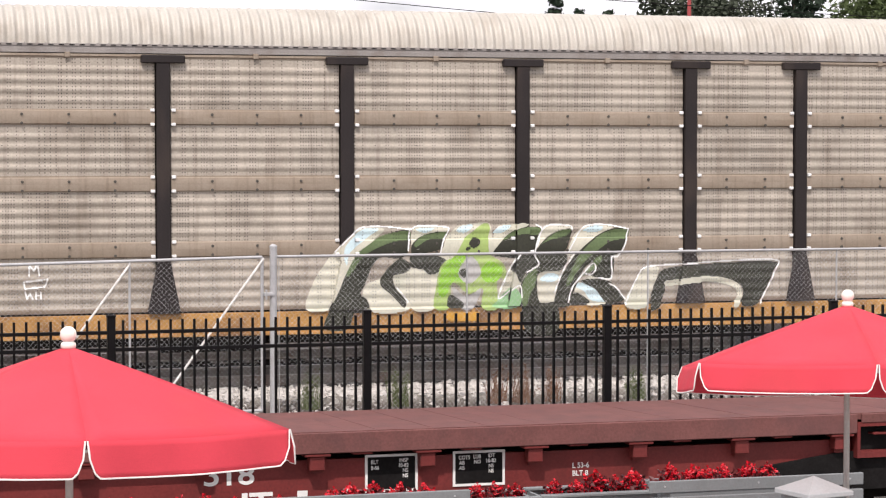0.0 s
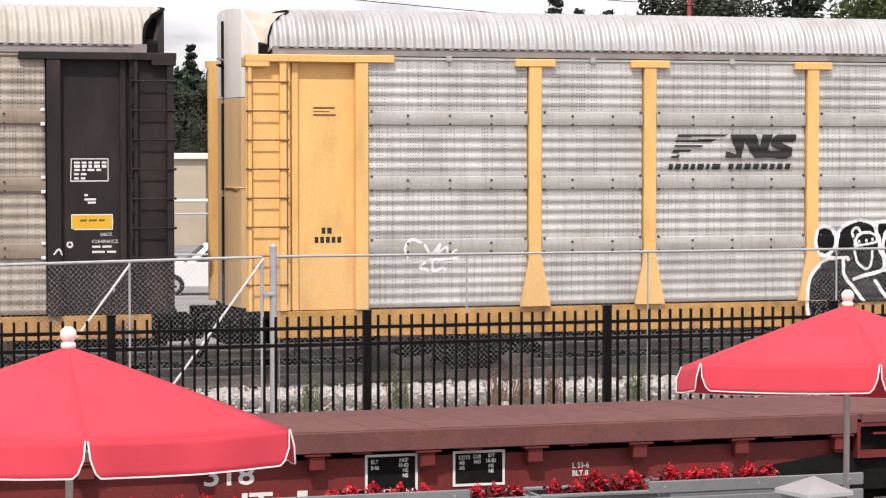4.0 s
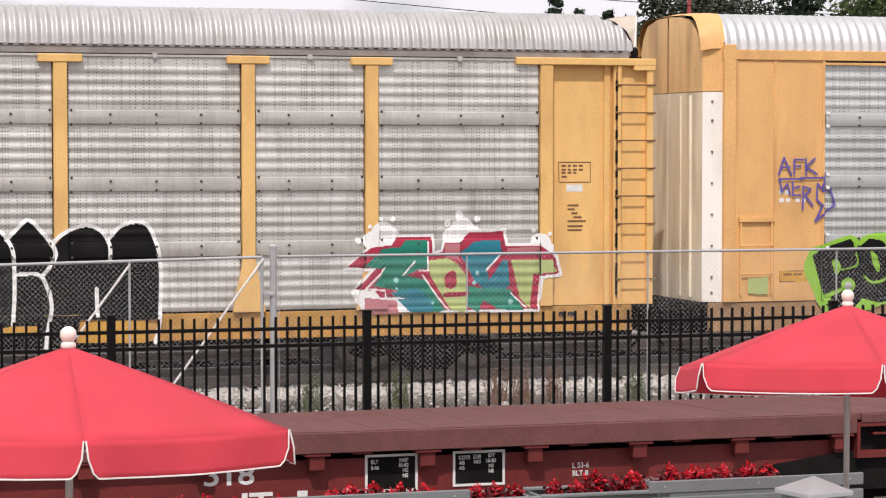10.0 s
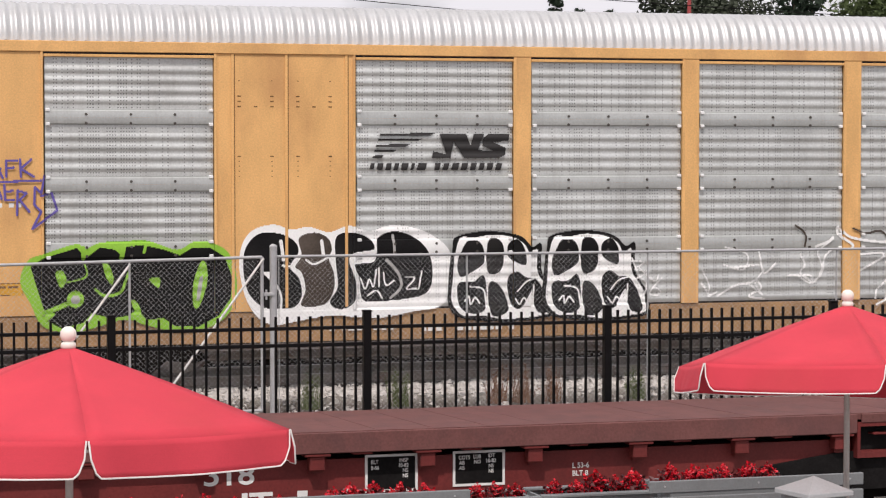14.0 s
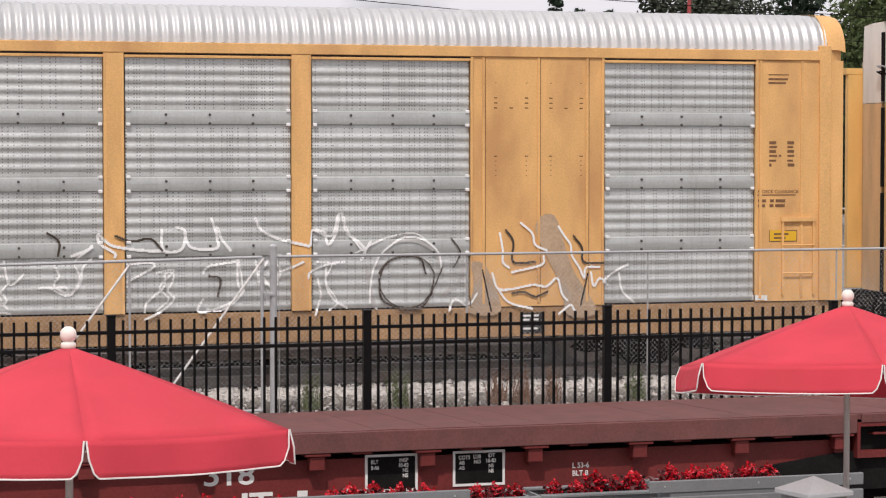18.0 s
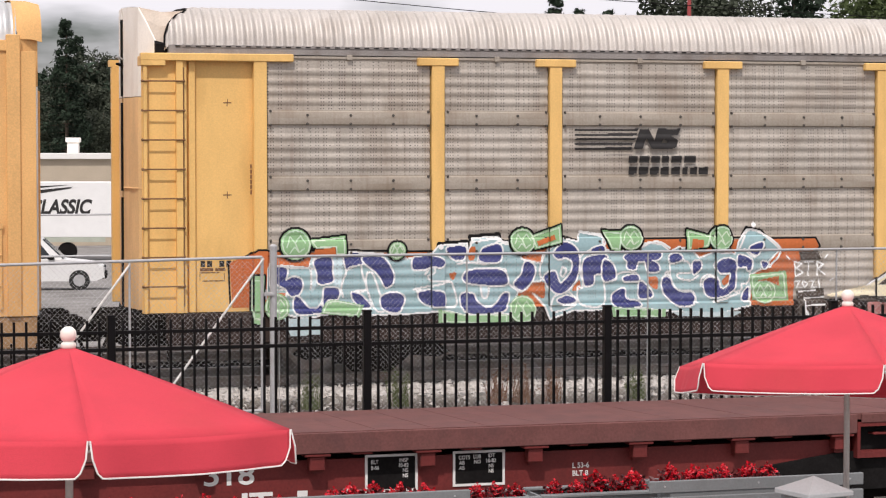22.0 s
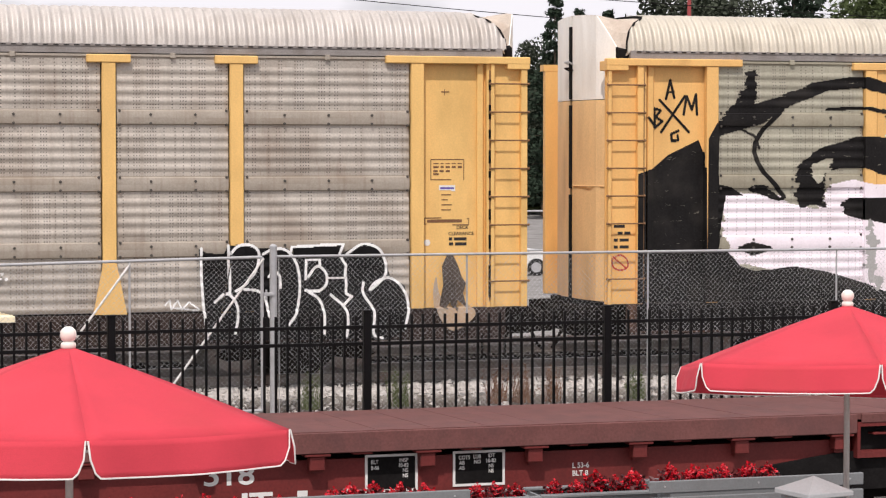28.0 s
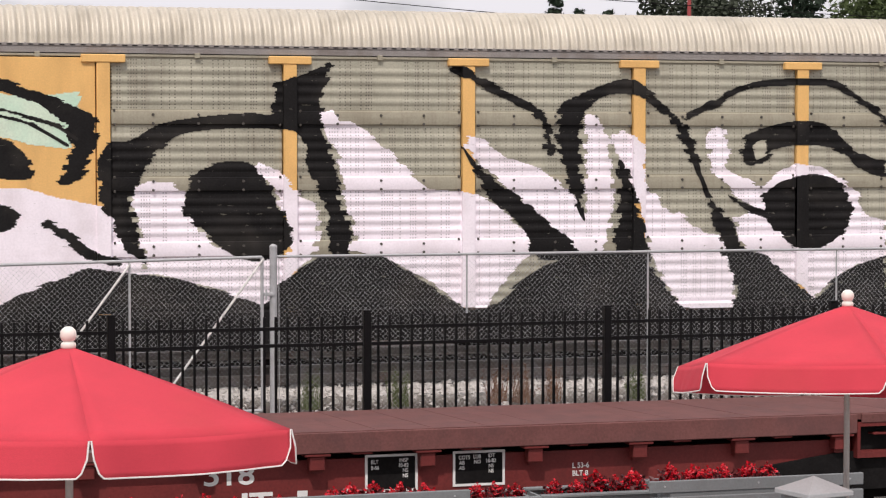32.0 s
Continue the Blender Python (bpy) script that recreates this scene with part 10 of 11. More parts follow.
art.fill("orange", [(2.59, 2.114), (2.92, 2.152), (2.93, 2.042), (2.63, 2.029)], False)
art.fill("orange", [(6.15, 2.208), (6.42, 2.309), (6.44, 2.239), (6.17, 2.13)], False)
art.fill("orange", [(8.76, 2.222), (8.95, 2.194), (8.95, 2.088), (8.74, 2.046)], False)
art.fill("orange", [(9.9, 1.541), (10.26, 1.607), (10.28, 1.446), (10.04, 1.539)], False)
art.fill("glaze", [(2.12, 1.097), (2.69, 1.069), (2.69, 0.832), (2.22, 0.826)], False)
art.fill("glaze", [(8.39, 1.072), (9.62, 1.047), (9.43, 0.962), (8.53, 0.998)], False)
art.dot("white", 9.82, 2.433, 0.042)
art.dot("white", 4.23, 1.48, 0.042)
art.dot("white", 8.34, 1.672, 0.051)
art.dot("white", 4.58, 2.14, 0.042)
art.fill("umber", [(10.62, 1.996), (10.95, 2.01), (11.01, 1.865), (10.65, 1.861)], False)
art.fill("umber", [(10.57, 1.369), (11.06, 1.397), (11.09, 0.801), (10.61, 0.812)], False)
art.line("white", 0.025, [(10.56, 1.593), (10.54, 1.836), (10.67, 1.798), (10.57, 1.728), (10.7, 1.654), (10.56, 1.593)], False)
art.line("white", 0.025, [(10.71, 1.833), (10.88, 1.831)], False)
art.line("white", 0.025, [(10.79, 1.832), (10.78, 1.608)], False)
art.line("white", 0.025, [(10.94, 1.605), (10.94, 1.83), (11.05, 1.784), (10.95, 1.713), (11.08, 1.621)], False)
art.line("white", 0.025, [(10.55, 1.513), (10.64, 1.529), (10.57, 1.414), (10.67, 1.421)], False)
art.line("white", 0.025, [(10.7, 1.528), (10.77, 1.473), (10.72, 1.411), (10.68, 1.475), (10.7, 1.528)], False)
art.line("white", 0.025, [(10.81, 1.509), (10.89, 1.525), (10.83, 1.409), (10.93, 1.417)], False)
art.line("white", 0.025, [(10.97, 1.542), (10.98, 1.407)], False)
art.line("white", 0.025, [(10.62, 1.35), (10.91, 1.363)], False)
art.line("white", 0.025, [(10.45, 1.873), (10.4, 1.927)], False)
art.line("white", 0.025, [(11.07, 1.882), (11.13, 1.944)], False)
art.line("white", 0.025, [(11.17, 1.521), (11.23, 1.556)], False)
art.line("white", 0.025, [(10.72, 1.241), (11.06, 1.253)], False)
art.line("white", 0.025, [(10.73, 1.124), (11.06, 1.135)], False)
art.line("white", 0.025, [(10.75, 1.034), (10.79, 0.853)], False)
art.line("white", 0.025, [(10.86, 1.058), (10.88, 0.851), (11.01, 0.857)], False)
art.line("white", 0.025, [(10.71, 1.241), (10.73, 0.989)], False)

art = Paint(CAR_D, "D", "aqua and sand arrow-like graffiti")
art.fill("umber", [(11.81, 1.447), (12.21, 1.714), (12.47, 1.829), (12.61, 1.81), (12.69, 1.655), (12.83, 1.824), (13.14, 1.863), (13.17, 1.768), (13.51, 1.814), (13.42, 2.023), (13.9, 2.311), (14.11, 2.204), (14.08, 2.032), (14.21, 2.065), (14.56, 2.321), (14.76, 2.197), (14.74, 2.006), (14.94, 2.021), (15.14, 2.158), (15.31, 2.051), (15.47, 1.856), (15.73, 1.747), (15.72, 2.028), (16.19, 2.366), (16.42, 2.09), (16.39, 1.843), (16.52, 1.912), (16.85, 1.943), (16.87, 2.102), (17.17, 2.418), (17.54, 2.13), (17.56, 1.943), (17.27, 1.724), (17.58, 1.63), (17.71, 1.45), (17.75, 1.574), (17.87, 1.822), (18.25, 2.032), (18.3, 1.565), (18.95, 1.789), (18.5, 1.364), (18.62, 1.326), (18.29, 1.26), (18.14, 1.102), (17.28, 1.11), (13.58, 1.165), (12.34, 1.095), (12.08, 1.186), (11.86, 1.25)], False)
art.fill("sand", [(11.12, 1.298), (11.81, 1.43), (12.21, 1.662), (12.43, 1.779), (12.56, 1.76), (12.62, 1.579), (12.48, 1.418), (12.21, 1.594), (11.99, 1.444), (12.31, 1.421), (12.36, 1.146), (12.21, 1.098), (12.12, 1.245), (11.86, 1.25), (11.12, 1.264)], False)
art.fill("sand", [(12.62, 1.707), (12.69, 1.723), (12.71, 1.577), (12.52, 1.383), (12.69, 1.38), (12.75, 1.319), (12.62, 1.192), (12.47, 1.178), (12.5, 1.366)], False)
art.fill("sand", [(12.85, 1.824), (13.12, 1.829), (13.14, 1.725), (13.76, 1.776), (13.58, 1.606), (13.45, 1.263), (13.58, 1.208), (13.22, 1.198), (13.14, 1.268), (13.24, 1.654), (12.96, 1.599), (12.94, 1.203), (12.87, 1.205), (12.87, 1.617)], False)
art.fill("sand", [(13.49, 1.996), (13.94, 2.258), (14.05, 2.205), (13.9, 1.991), (13.81, 1.646), (13.74, 1.534), (14.17, 1.614), (14.21, 1.986), (14.53, 2.243), (14.7, 2.154), (14.53, 1.852), (14.47, 1.592), (14.39, 1.288), (14.28, 1.177), (13.58, 1.199), (13.9, 1.358), (13.96, 1.409), (13.58, 1.26), (13.45, 1.263), (13.58, 1.519), (13.63, 1.778), (13.47, 1.867)], False)
art.fill("sand", [(14.94, 1.977), (15.14, 2.105), (15.4, 1.839), (15.77, 1.711), (15.82, 1.57), (15.75, 1.395), (15.54, 1.53), (15.51, 1.618), (15.31, 1.666), (15.26, 1.579), (15.68, 1.308), (15.59, 1.16), (15.03, 1.171), (14.94, 1.409), (14.8, 1.499), (14.94, 1.671), (14.85, 1.76), (14.83, 1.586), (14.71, 1.413), (14.67, 1.178), (14.56, 1.329), (14.67, 1.675)], False)
art.fill("sand", [(15.77, 1.992), (16.19, 2.287), (16.36, 2.091), (16.19, 1.828), (16.07, 1.566), (16.03, 1.39), (16.07, 1.16), (15.82, 1.165), (15.81, 1.57)], False)
art.fill("sand", [(16.19, 1.564), (16.31, 1.606), (16.1, 1.3), (16.05, 1.39)], False)
art.fill("sand", [(16.33, 1.385), (16.52, 1.558), (16.47, 1.338), (16.24, 1.254)], False)
art.fill("sand", [(16.54, 1.868), (16.85, 1.908), (16.78, 1.643), (16.75, 1.421), (16.94, 1.418), (16.89, 1.818), (16.91, 2.084), (17.18, 2.33), (17.46, 2.122), (17.18, 1.948), (17.13, 1.744), (17.18, 1.459), (17.27, 1.181), (16.24, 1.157), (16.33, 1.252), (16.54, 1.292)], False)
art.fill("sand", [(17.22, 1.68), (17.56, 1.559), (17.67, 1.406), (17.64, 1.165), (17.37, 1.135), (17.48, 1.364), (17.37, 1.544)], False)
art.fill("sand", [(17.75, 1.538), (17.89, 1.786), (18.23, 1.979), (18.09, 1.712), (17.89, 1.446), (17.8, 1.135), (17.66, 1.093)], False)
art.fill("sand", [(18.02, 1.489), (18.18, 1.728), (18.25, 1.692), (18.18, 1.442), (18.04, 1.157), (17.92, 1.204)], False)
art.fill("sand", [(18.14, 1.12), (18.28, 1.314), (18.62, 1.344), (19.11, 1.209), (19.11, 1.11)], False)
art.fill("seafoam", [(13.58, 1.71), (13.82, 1.732), (13.77, 1.534), (13.56, 1.503)], False)
art.fill("seafoam", [(14.19, 1.683), (14.48, 1.678), (14.44, 1.47), (14.19, 1.474)], False)
art.fill("seafoam", [(15.81, 1.614), (16.08, 1.627), (16.04, 1.443), (15.82, 1.446)], False)
art.fill("seafoam", [(16.89, 1.676), (17.14, 1.673), (17.18, 1.476), (16.93, 1.463)], False)
art.fill("seafoam", [(16.52, 1.629), (16.78, 1.66), (16.76, 1.483), (16.54, 1.469)], False)
art.fill("seafoam", [(13.24, 1.654), (13.63, 1.64), (13.53, 1.494), (13.22, 1.5)], False)
art.fill("seafoam", [(12.21, 1.611), (12.61, 1.579), (12.48, 1.418)], False)
art.fill("aqua", [(12.21, 1.628), (12.43, 1.779), (12.56, 1.76), (12.61, 1.579), (12.43, 1.539)], False)
art.fill("aqua", [(12.62, 1.707), (12.69, 1.723), (12.71, 1.603), (12.62, 1.519)], False)
art.fill("aqua", [(12.85, 1.824), (13.12, 1.829), (13.14, 1.725), (13.76, 1.776), (13.64, 1.639), (13.24, 1.654), (12.87, 1.617)], False)
art.fill("aqua", [(13.49, 1.996), (13.94, 2.258), (14.05, 2.205), (13.9, 1.991), (13.82, 1.706), (13.58, 1.675), (13.63, 1.821), (13.47, 1.884)], False)
art.fill("aqua", [(14.21, 1.986), (14.53, 2.243), (14.7, 2.154), (14.53, 1.852), (14.48, 1.661), (14.19, 1.665)], False)
art.fill("aqua", [(14.94, 1.977), (15.14, 2.105), (15.4, 1.839), (15.77, 1.711), (15.79, 1.526), (15.54, 1.53), (15.45, 1.663), (15.26, 1.71), (15.03, 1.626), (14.91, 1.689), (14.83, 1.629), (14.85, 1.847)], False)
art.fill("aqua", [(15.77, 1.992), (16.19, 2.287), (16.36, 2.091), (16.19, 1.828), (16.08, 1.601), (15.81, 1.587)], False)
art.fill("aqua", [(16.54, 1.868), (16.85, 1.908), (16.78, 1.643), (16.52, 1.603)], False)
art.fill("aqua", [(16.89, 1.818), (16.91, 2.084), (17.18, 2.33), (17.46, 2.122), (17.18, 1.948), (17.14, 1.655), (16.89, 1.641)], False)
art.fill("aqua", [(17.22, 1.725), (17.32, 1.883), (17.54, 1.97), (17.42, 1.811), (17.25, 1.689)], False)
art.fill("aqua", [(17.84, 1.715), (17.89, 1.786), (18.23, 1.979), (18.09, 1.712), (17.96, 1.58)], False)
art.fill("aqua", [(18.31, 1.529), (18.91, 1.745), (18.47, 1.392), (18.31, 1.368)], False)
art.line("umber", 0.025, [(13.72, 1.344), (13.94, 1.47), (14.26, 1.551)], False)
art.line("umber", 0.025, [(15.96, 1.964), (16.1, 1.874), (15.96, 1.655)], False)
art.line("umber", 0.025, [(15.26, 1.579), (15.45, 1.4), (15.51, 1.179)], False)
art.line("umber", 0.025, [(16.99, 1.746), (16.97, 1.373)], False)
art.line("umber", 0.025, [(12.3, 1.755), (12.38, 1.583)], False)
art.line("umber", 0.025, [(14.76, 1.587), (14.94, 1.409)], False)
art.line("umber", 0.025, [(18.06, 1.533), (18.1, 1.353)], False)
art.line("umber", 0.025, [(16.33, 1.826), (16.19, 1.564)], False)
art.line("white", 0.021, [(13.49, 2.004), (13.94, 2.267), (14.06, 2.205), (13.91, 1.99)], False)
art.line("white", 0.021, [(14.21, 2.012), (14.53, 2.252), (14.71, 2.163), (14.54, 1.852)], False)
art.line("white", 0.021, [(15.77, 2.01), (16.19, 2.304), (16.37, 2.091)], False)
art.line("white", 0.021, [(16.91, 2.102), (17.18, 2.347), (17.47, 2.131)], False)
art.line("white", 0.021, [(11.81, 1.43), (12.21, 1.662)], False)
art.line("white", 0.021, [(12.43, 1.787), (12.57, 1.768), (12.63, 1.578), (12.48, 1.41)], False)
art.line("white", 0.021, [(14.92, 1.968), (15.14, 2.123), (15.42, 1.839)], False)
art.line("white", 0.021, [(18.31, 1.529), (18.92, 1.754)], False)
art.line("white", 0.021, [(17.89, 1.795), (18.24, 1.996)], False)
art.line("white", 0.021, [(13.81, 1.646), (13.9, 1.947)], False)
art.line("white", 0.021, [(17.22, 1.689), (17.57, 1.568), (17.68, 1.405)], False)
art.line("white", 0.021, [(13.14, 1.268), (13.24, 1.646)], False)
art.fill("umber", [(11.7, 1.271), (12.14, 1.249), (12.08, 1.166), (11.94, 1.154), (11.69, 1.188)], False)
art.fill("umber", [(12.26, 1.542), (12.48, 1.369), (12.71, 1.52), (12.83, 1.377), (12.61, 1.367), (12.48, 1.256), (12.37, 1.371)], False)
art.fill("umber", [(12.97, 1.558), (13.14, 1.569), (13.11, 1.357), (12.97, 1.275)], False)
art.fill("umber", [(13.77, 1.587), (13.99, 1.917), (14.13, 1.924), (14.15, 1.695), (13.87, 1.628)], False)
art.fill("umber", [(13.52, 1.236), (13.75, 1.351), (14.04, 1.397), (13.99, 1.307), (13.75, 1.232)], False)
art.fill("umber", [(12.74, 1.76), (12.83, 1.786), (12.83, 1.504), (12.72, 1.506)], False)
art.fill("umber", [(13.46, 1.393), (13.59, 1.371), (13.52, 1.236)], False)
art.fill("umber", [(14.41, 1.763), (14.53, 1.761), (14.5, 1.418), (14.44, 1.304), (14.4, 1.534)], False)
art.fill("umber", [(14.63, 1.387), (14.93, 1.726), (15.26, 1.39), (14.99, 1.495), (14.93, 1.577), (14.75, 1.37)], False)
art.fill("umber", [(15.29, 1.634), (15.47, 1.602), (15.56, 1.485), (15.74, 1.367), (15.8, 1.38), (15.62, 1.195), (15.47, 1.429)], False)
art.fill("umber", [(16.05, 1.477), (16.25, 1.619), (16.43, 1.616), (16.31, 1.356), (16.16, 1.185), (16.07, 1.215)], False)
art.fill("umber", [(16.78, 1.435), (16.89, 1.798), (16.96, 1.432)], False)
art.fill("umber", [(16.78, 1.231), (17.01, 1.256), (17.03, 1.153), (16.77, 1.173)], False)
art.fill("umber", [(17.17, 1.663), (17.29, 1.573), (17.41, 1.512), (17.38, 1.395), (17.44, 1.292), (17.32, 1.221), (17.23, 1.369)], False)
art.fill("umber", [(15.17, 1.29), (15.59, 1.21), (15.23, 1.197)], False)
art.fill("umber", [(14.43, 1.29), (14.66, 1.214), (14.46, 1.183)], False)
art.fill("umber", [(16.25, 1.27), (16.46, 1.252), (16.45, 1.202), (16.25, 1.197)], False)
art.fill("umber", [(16.24, 1.706), (16.37, 1.966), (16.57, 1.934), (16.49, 1.644), (16.34, 1.612)], False)
art.line("white", 0.022, [(11.86, 1.451), (12.23, 1.641), (12.29, 1.752), (12.43, 1.807), (12.56, 1.734), (12.57, 1.593), (12.48, 1.411), (12.28, 1.584)], False)
art.line("white", 0.022, [(12.67, 1.747), (12.73, 1.562), (12.5, 1.397)], False)
art.line("white", 0.022, [(14.09, 2.21), (13.9, 1.913), (13.78, 1.601)], False)
art.line("white", 0.022, [(14.74, 2.159), (14.66, 2.045), (14.6, 1.76), (14.5, 1.589)], False)
art.line("white", 0.022, [(15.22, 1.995), (15.38, 1.863), (15.47, 1.848)], False)
art.line("white", 0.022, [(16.22, 2.243), (16.39, 2.082), (16.27, 1.938), (16.24, 1.735), (16.07, 1.593)], False)
art.line("white", 0.022, [(16.34, 1.603), (16.1, 1.346)], False)
art.line("white", 0.022, [(17.17, 1.686), (17.32, 1.587), (17.57, 1.568), (17.71, 1.478), (17.69, 1.272), (17.57, 1.187)], False)
art.line("white", 0.022, [(17.38, 2.143), (17.21, 1.779)], False)
art.line("white", 0.022, [(17.58, 1.95), (17.29, 1.734)], False)
art.line("white", 0.022, [(15.51, 1.544), (15.56, 1.485), (15.74, 1.361)], False)
art.dot("white", 14.14, 2.196, 0.03)
art.dot("white", 12.56, 1.837, 0.025)
art.dot("white", 13.14, 1.871, 0.025)
art.dot("white", 13.18, 1.828, 0.021)
art.dot("white", 14.81, 2.127, 0.034)
art.dot("white", 14.87, 2.074, 0.025)
art.dot("white", 15.33, 2.173, 0.034)
art.dot("white", 15.54, 1.855, 0.025)
art.dot("white", 15.6, 1.863, 0.025)
art.dot("white", 16.37, 2.055, 0.034)
art.dot("white", 16.53, 2.106, 0.038)
art.dot("white", 16.5, 1.956, 0.034)
art.dot("white", 16.55, 1.894, 0.025)
art.dot("white", 17.37, 2.114, 0.034)
art.dot("white", 17.48, 2.059, 0.034)
art.dot("white", 18.28, 2.068, 0.034)
art.dot("white", 18.34, 1.95, 0.025)
art.dot("white", 18.4, 1.932, 0.025)
art.dot("white", 18.93, 1.826, 0.025)
art.dot("white", 18.99, 1.744, 0.025)
art.fill("rosesill", [(11.81, 1.157), (18.23, 1.091), (18.23, 0.786), (11.81, 0.85)], False)

art = Paint(CAR_D, "D", "black graffiti lettering in thin white outline")
art.fill("black", [(21.82, 2.161), (21.94, 2.092), (22.2, 2.072), (22.26, 2.198), (22.5, 2.221), (22.72, 2.15), (22.85, 2.149), (23.15, 2.162), (23.28, 2.058), (23.24, 2.161), (24.06, 2.203), (24, 2.049), (24.34, 2.217), (24.61, 2.127), (24.74, 1.867), (24.78, 1.694), (25.01, 1.56), (25.1, 1.256), (25.03, 0.91), (24.78, 0.743), (22.41, 0.781), (21.94, 0.792), (21.86, 1.486)], False)
art.line("white", 0.042, [(21.86, 2.161), (21.87, 1.655), (21.91, 1.147), (21.94, 0.809)])
art.line("white", 0.042, [(22.27, 2.198), (22.28, 1.817), (22.28, 1.479)])
art.line("white", 0.042, [(22.29, 2.071), (22.42, 2.196), (22.63, 2.194), (22.74, 2.065), (22.69, 1.811), (22.5, 1.602), (22.37, 1.519)])
art.line("white", 0.042, [(22.07, 1.356), (22.24, 1.479), (22.37, 1.35), (22.41, 1.137), (22.37, 0.884)])
art.line("white", 0.042, [(22.5, 1.543), (22.72, 1.513), (22.84, 1.384), (22.89, 1.127)])
art.line("white", 0.042, [(22.8, 2.064), (22.98, 2.147), (23.18, 2.102), (23.33, 1.887), (23.37, 1.545), (23.32, 1.204), (23.19, 0.993)])
art.line("white", 0.042, [(22.89, 1.723), (22.98, 1.807), (23.06, 1.72), (23.07, 1.55)])
art.line("white", 0.042, [(23.5, 1.714), (23.63, 1.866), (23.76, 1.795), (23.79, 1.623), (23.67, 1.497), (23.46, 1.509)])
art.line("white", 0.042, [(23.5, 1.491), (23.67, 1.368), (23.74, 1.153), (23.74, 0.853)])
art.line("white", 0.042, [(23.85, 1.434), (24.07, 1.232), (24.11, 1.016), (24.09, 0.802)])
art.line("white", 0.042, [(24.09, 2.048), (24.34, 2.199), (24.59, 2.128), (24.71, 1.911), (24.69, 1.695), (24.47, 1.5), (24.55, 1.611), (24.78, 1.676), (24.98, 1.518), (25.07, 1.256), (25.01, 0.911)])
art.line("white", 0.042, [(24.36, 1.614), (24.36, 1.442), (24.52, 1.181), (24.51, 0.835), (24.65, 0.763)])
art.line("white", 0.042, [(23.21, 2.042), (23.24, 2.169), (24.04, 2.203), (23.98, 2.049), (24.09, 1.876), (24.07, 1.705)], False)
art.line("white", 0.042, [(23.46, 1.672), (23.47, 1.97), (23.68, 1.968), (23.68, 1.865)], False)
art.line("white", 0.042, [(23.79, 1.692), (24.09, 1.687), (24.09, 1.447), (24.18, 1.402), (24.05, 1.276)], False)
art.fill("thinhaze", [(25.54, 1.682), (25.59, 1.42), (25.78, 1.199), (26.05, 1.238), (26.12, 1.061), (25.78, 0.851), (25.55, 1.073), (25.49, 1.422)])
art.fill("umber", [(25.59, 1.229), (25.65, 1.55), (25.63, 1.837), (25.71, 2.01), (25.81, 2.017), (25.89, 1.851), (25.95, 1.676), (26.02, 1.57), (25.97, 1.414), (26.04, 1.185), (25.89, 1.31), (25.84, 1.137), (25.76, 1.278), (25.68, 1.175)], False)
art.line("white", 0.025, [(21.32, 1.328), (21.39, 1.393), (21.41, 1.258), (21.51, 1.391), (21.57, 1.255), (21.68, 1.363), (21.83, 1.25)], False)
art.line("white", 0.025, [(21.43, 1.283), (21.81, 1.234)], False)

art = Paint(CAR_D, "D", "black stripes and block emblem")
art.fill("stencil", [(6.77, 3.949), (7.84, 3.961), (7.82, 3.924), (6.77, 3.918)], False)
art.fill("stencil", [(6.77, 3.877), (7.82, 3.888), (7.79, 3.852), (6.77, 3.846)], False)
art.fill("stencil", [(6.77, 3.805), (7.79, 3.815), (7.76, 3.779), (6.77, 3.775)], False)
art.fill("stencil", [(6.77, 3.733), (7.76, 3.743), (7.73, 3.707), (6.77, 3.703)], False)
art.fill("stencil", [(6.77, 3.661), (7.73, 3.67), (7.71, 3.634), (6.77, 3.631)], False)
art.fill("stencil", [(7.75, 3.641), (7.86, 3.952), (8.01, 3.961), (8.1, 3.78), (8.17, 3.97), (8.31, 3.971), (8.2, 3.65), (8.06, 3.641), (7.97, 3.814), (7.9, 3.641)], False)
art.fill("stencil", [(8.31, 3.953), (8.55, 3.963), (8.51, 3.867), (8.37, 3.849), (8.51, 3.78), (8.48, 3.676), (8.41, 3.65), (8.17, 3.65), (8.2, 3.736), (8.35, 3.745), (8.22, 3.814), (8.24, 3.901)], False)
art.fill("stencil", [(7.67, 3.537), (7.82, 3.541), (7.82, 3.43), (7.67, 3.425)], False)
art.fill("stencil", [(7.85, 3.537), (8.02, 3.541), (8.02, 3.43), (7.85, 3.425)], False)
art.fill("stencil", [(8.05, 3.537), (8.2, 3.541), (8.2, 3.43), (8.05, 3.425)], False)
art.fill("stencil", [(8.23, 3.537), (8.35, 3.54), (8.35, 3.429), (8.23, 3.424)], False)
art.fill("stencil", [(8.39, 3.537), (8.57, 3.54), (8.57, 3.429), (8.39, 3.424)], False)
art.fill("stencil", [(8.61, 3.537), (8.81, 3.54), (8.81, 3.429), (8.61, 3.424)], False)
art.fill("stencil", [(7.67, 3.356), (7.81, 3.359), (7.81, 3.249), (7.67, 3.244)], False)
art.fill("stencil", [(7.84, 3.356), (8, 3.359), (8, 3.248), (7.84, 3.243)], False)
art.fill("stencil", [(8.03, 3.355), (8.18, 3.359), (8.18, 3.248), (8.03, 3.243)], False)
art.fill("stencil", [(8.21, 3.355), (8.35, 3.358), (8.35, 3.247), (8.21, 3.242)], False)
art.fill("stencil", [(8.39, 3.355), (8.54, 3.358), (8.54, 3.247), (8.39, 3.242)], False)
art.fill("stencil", [(8.58, 3.354), (8.67, 3.358), (8.67, 3.246), (8.58, 3.241)], False)
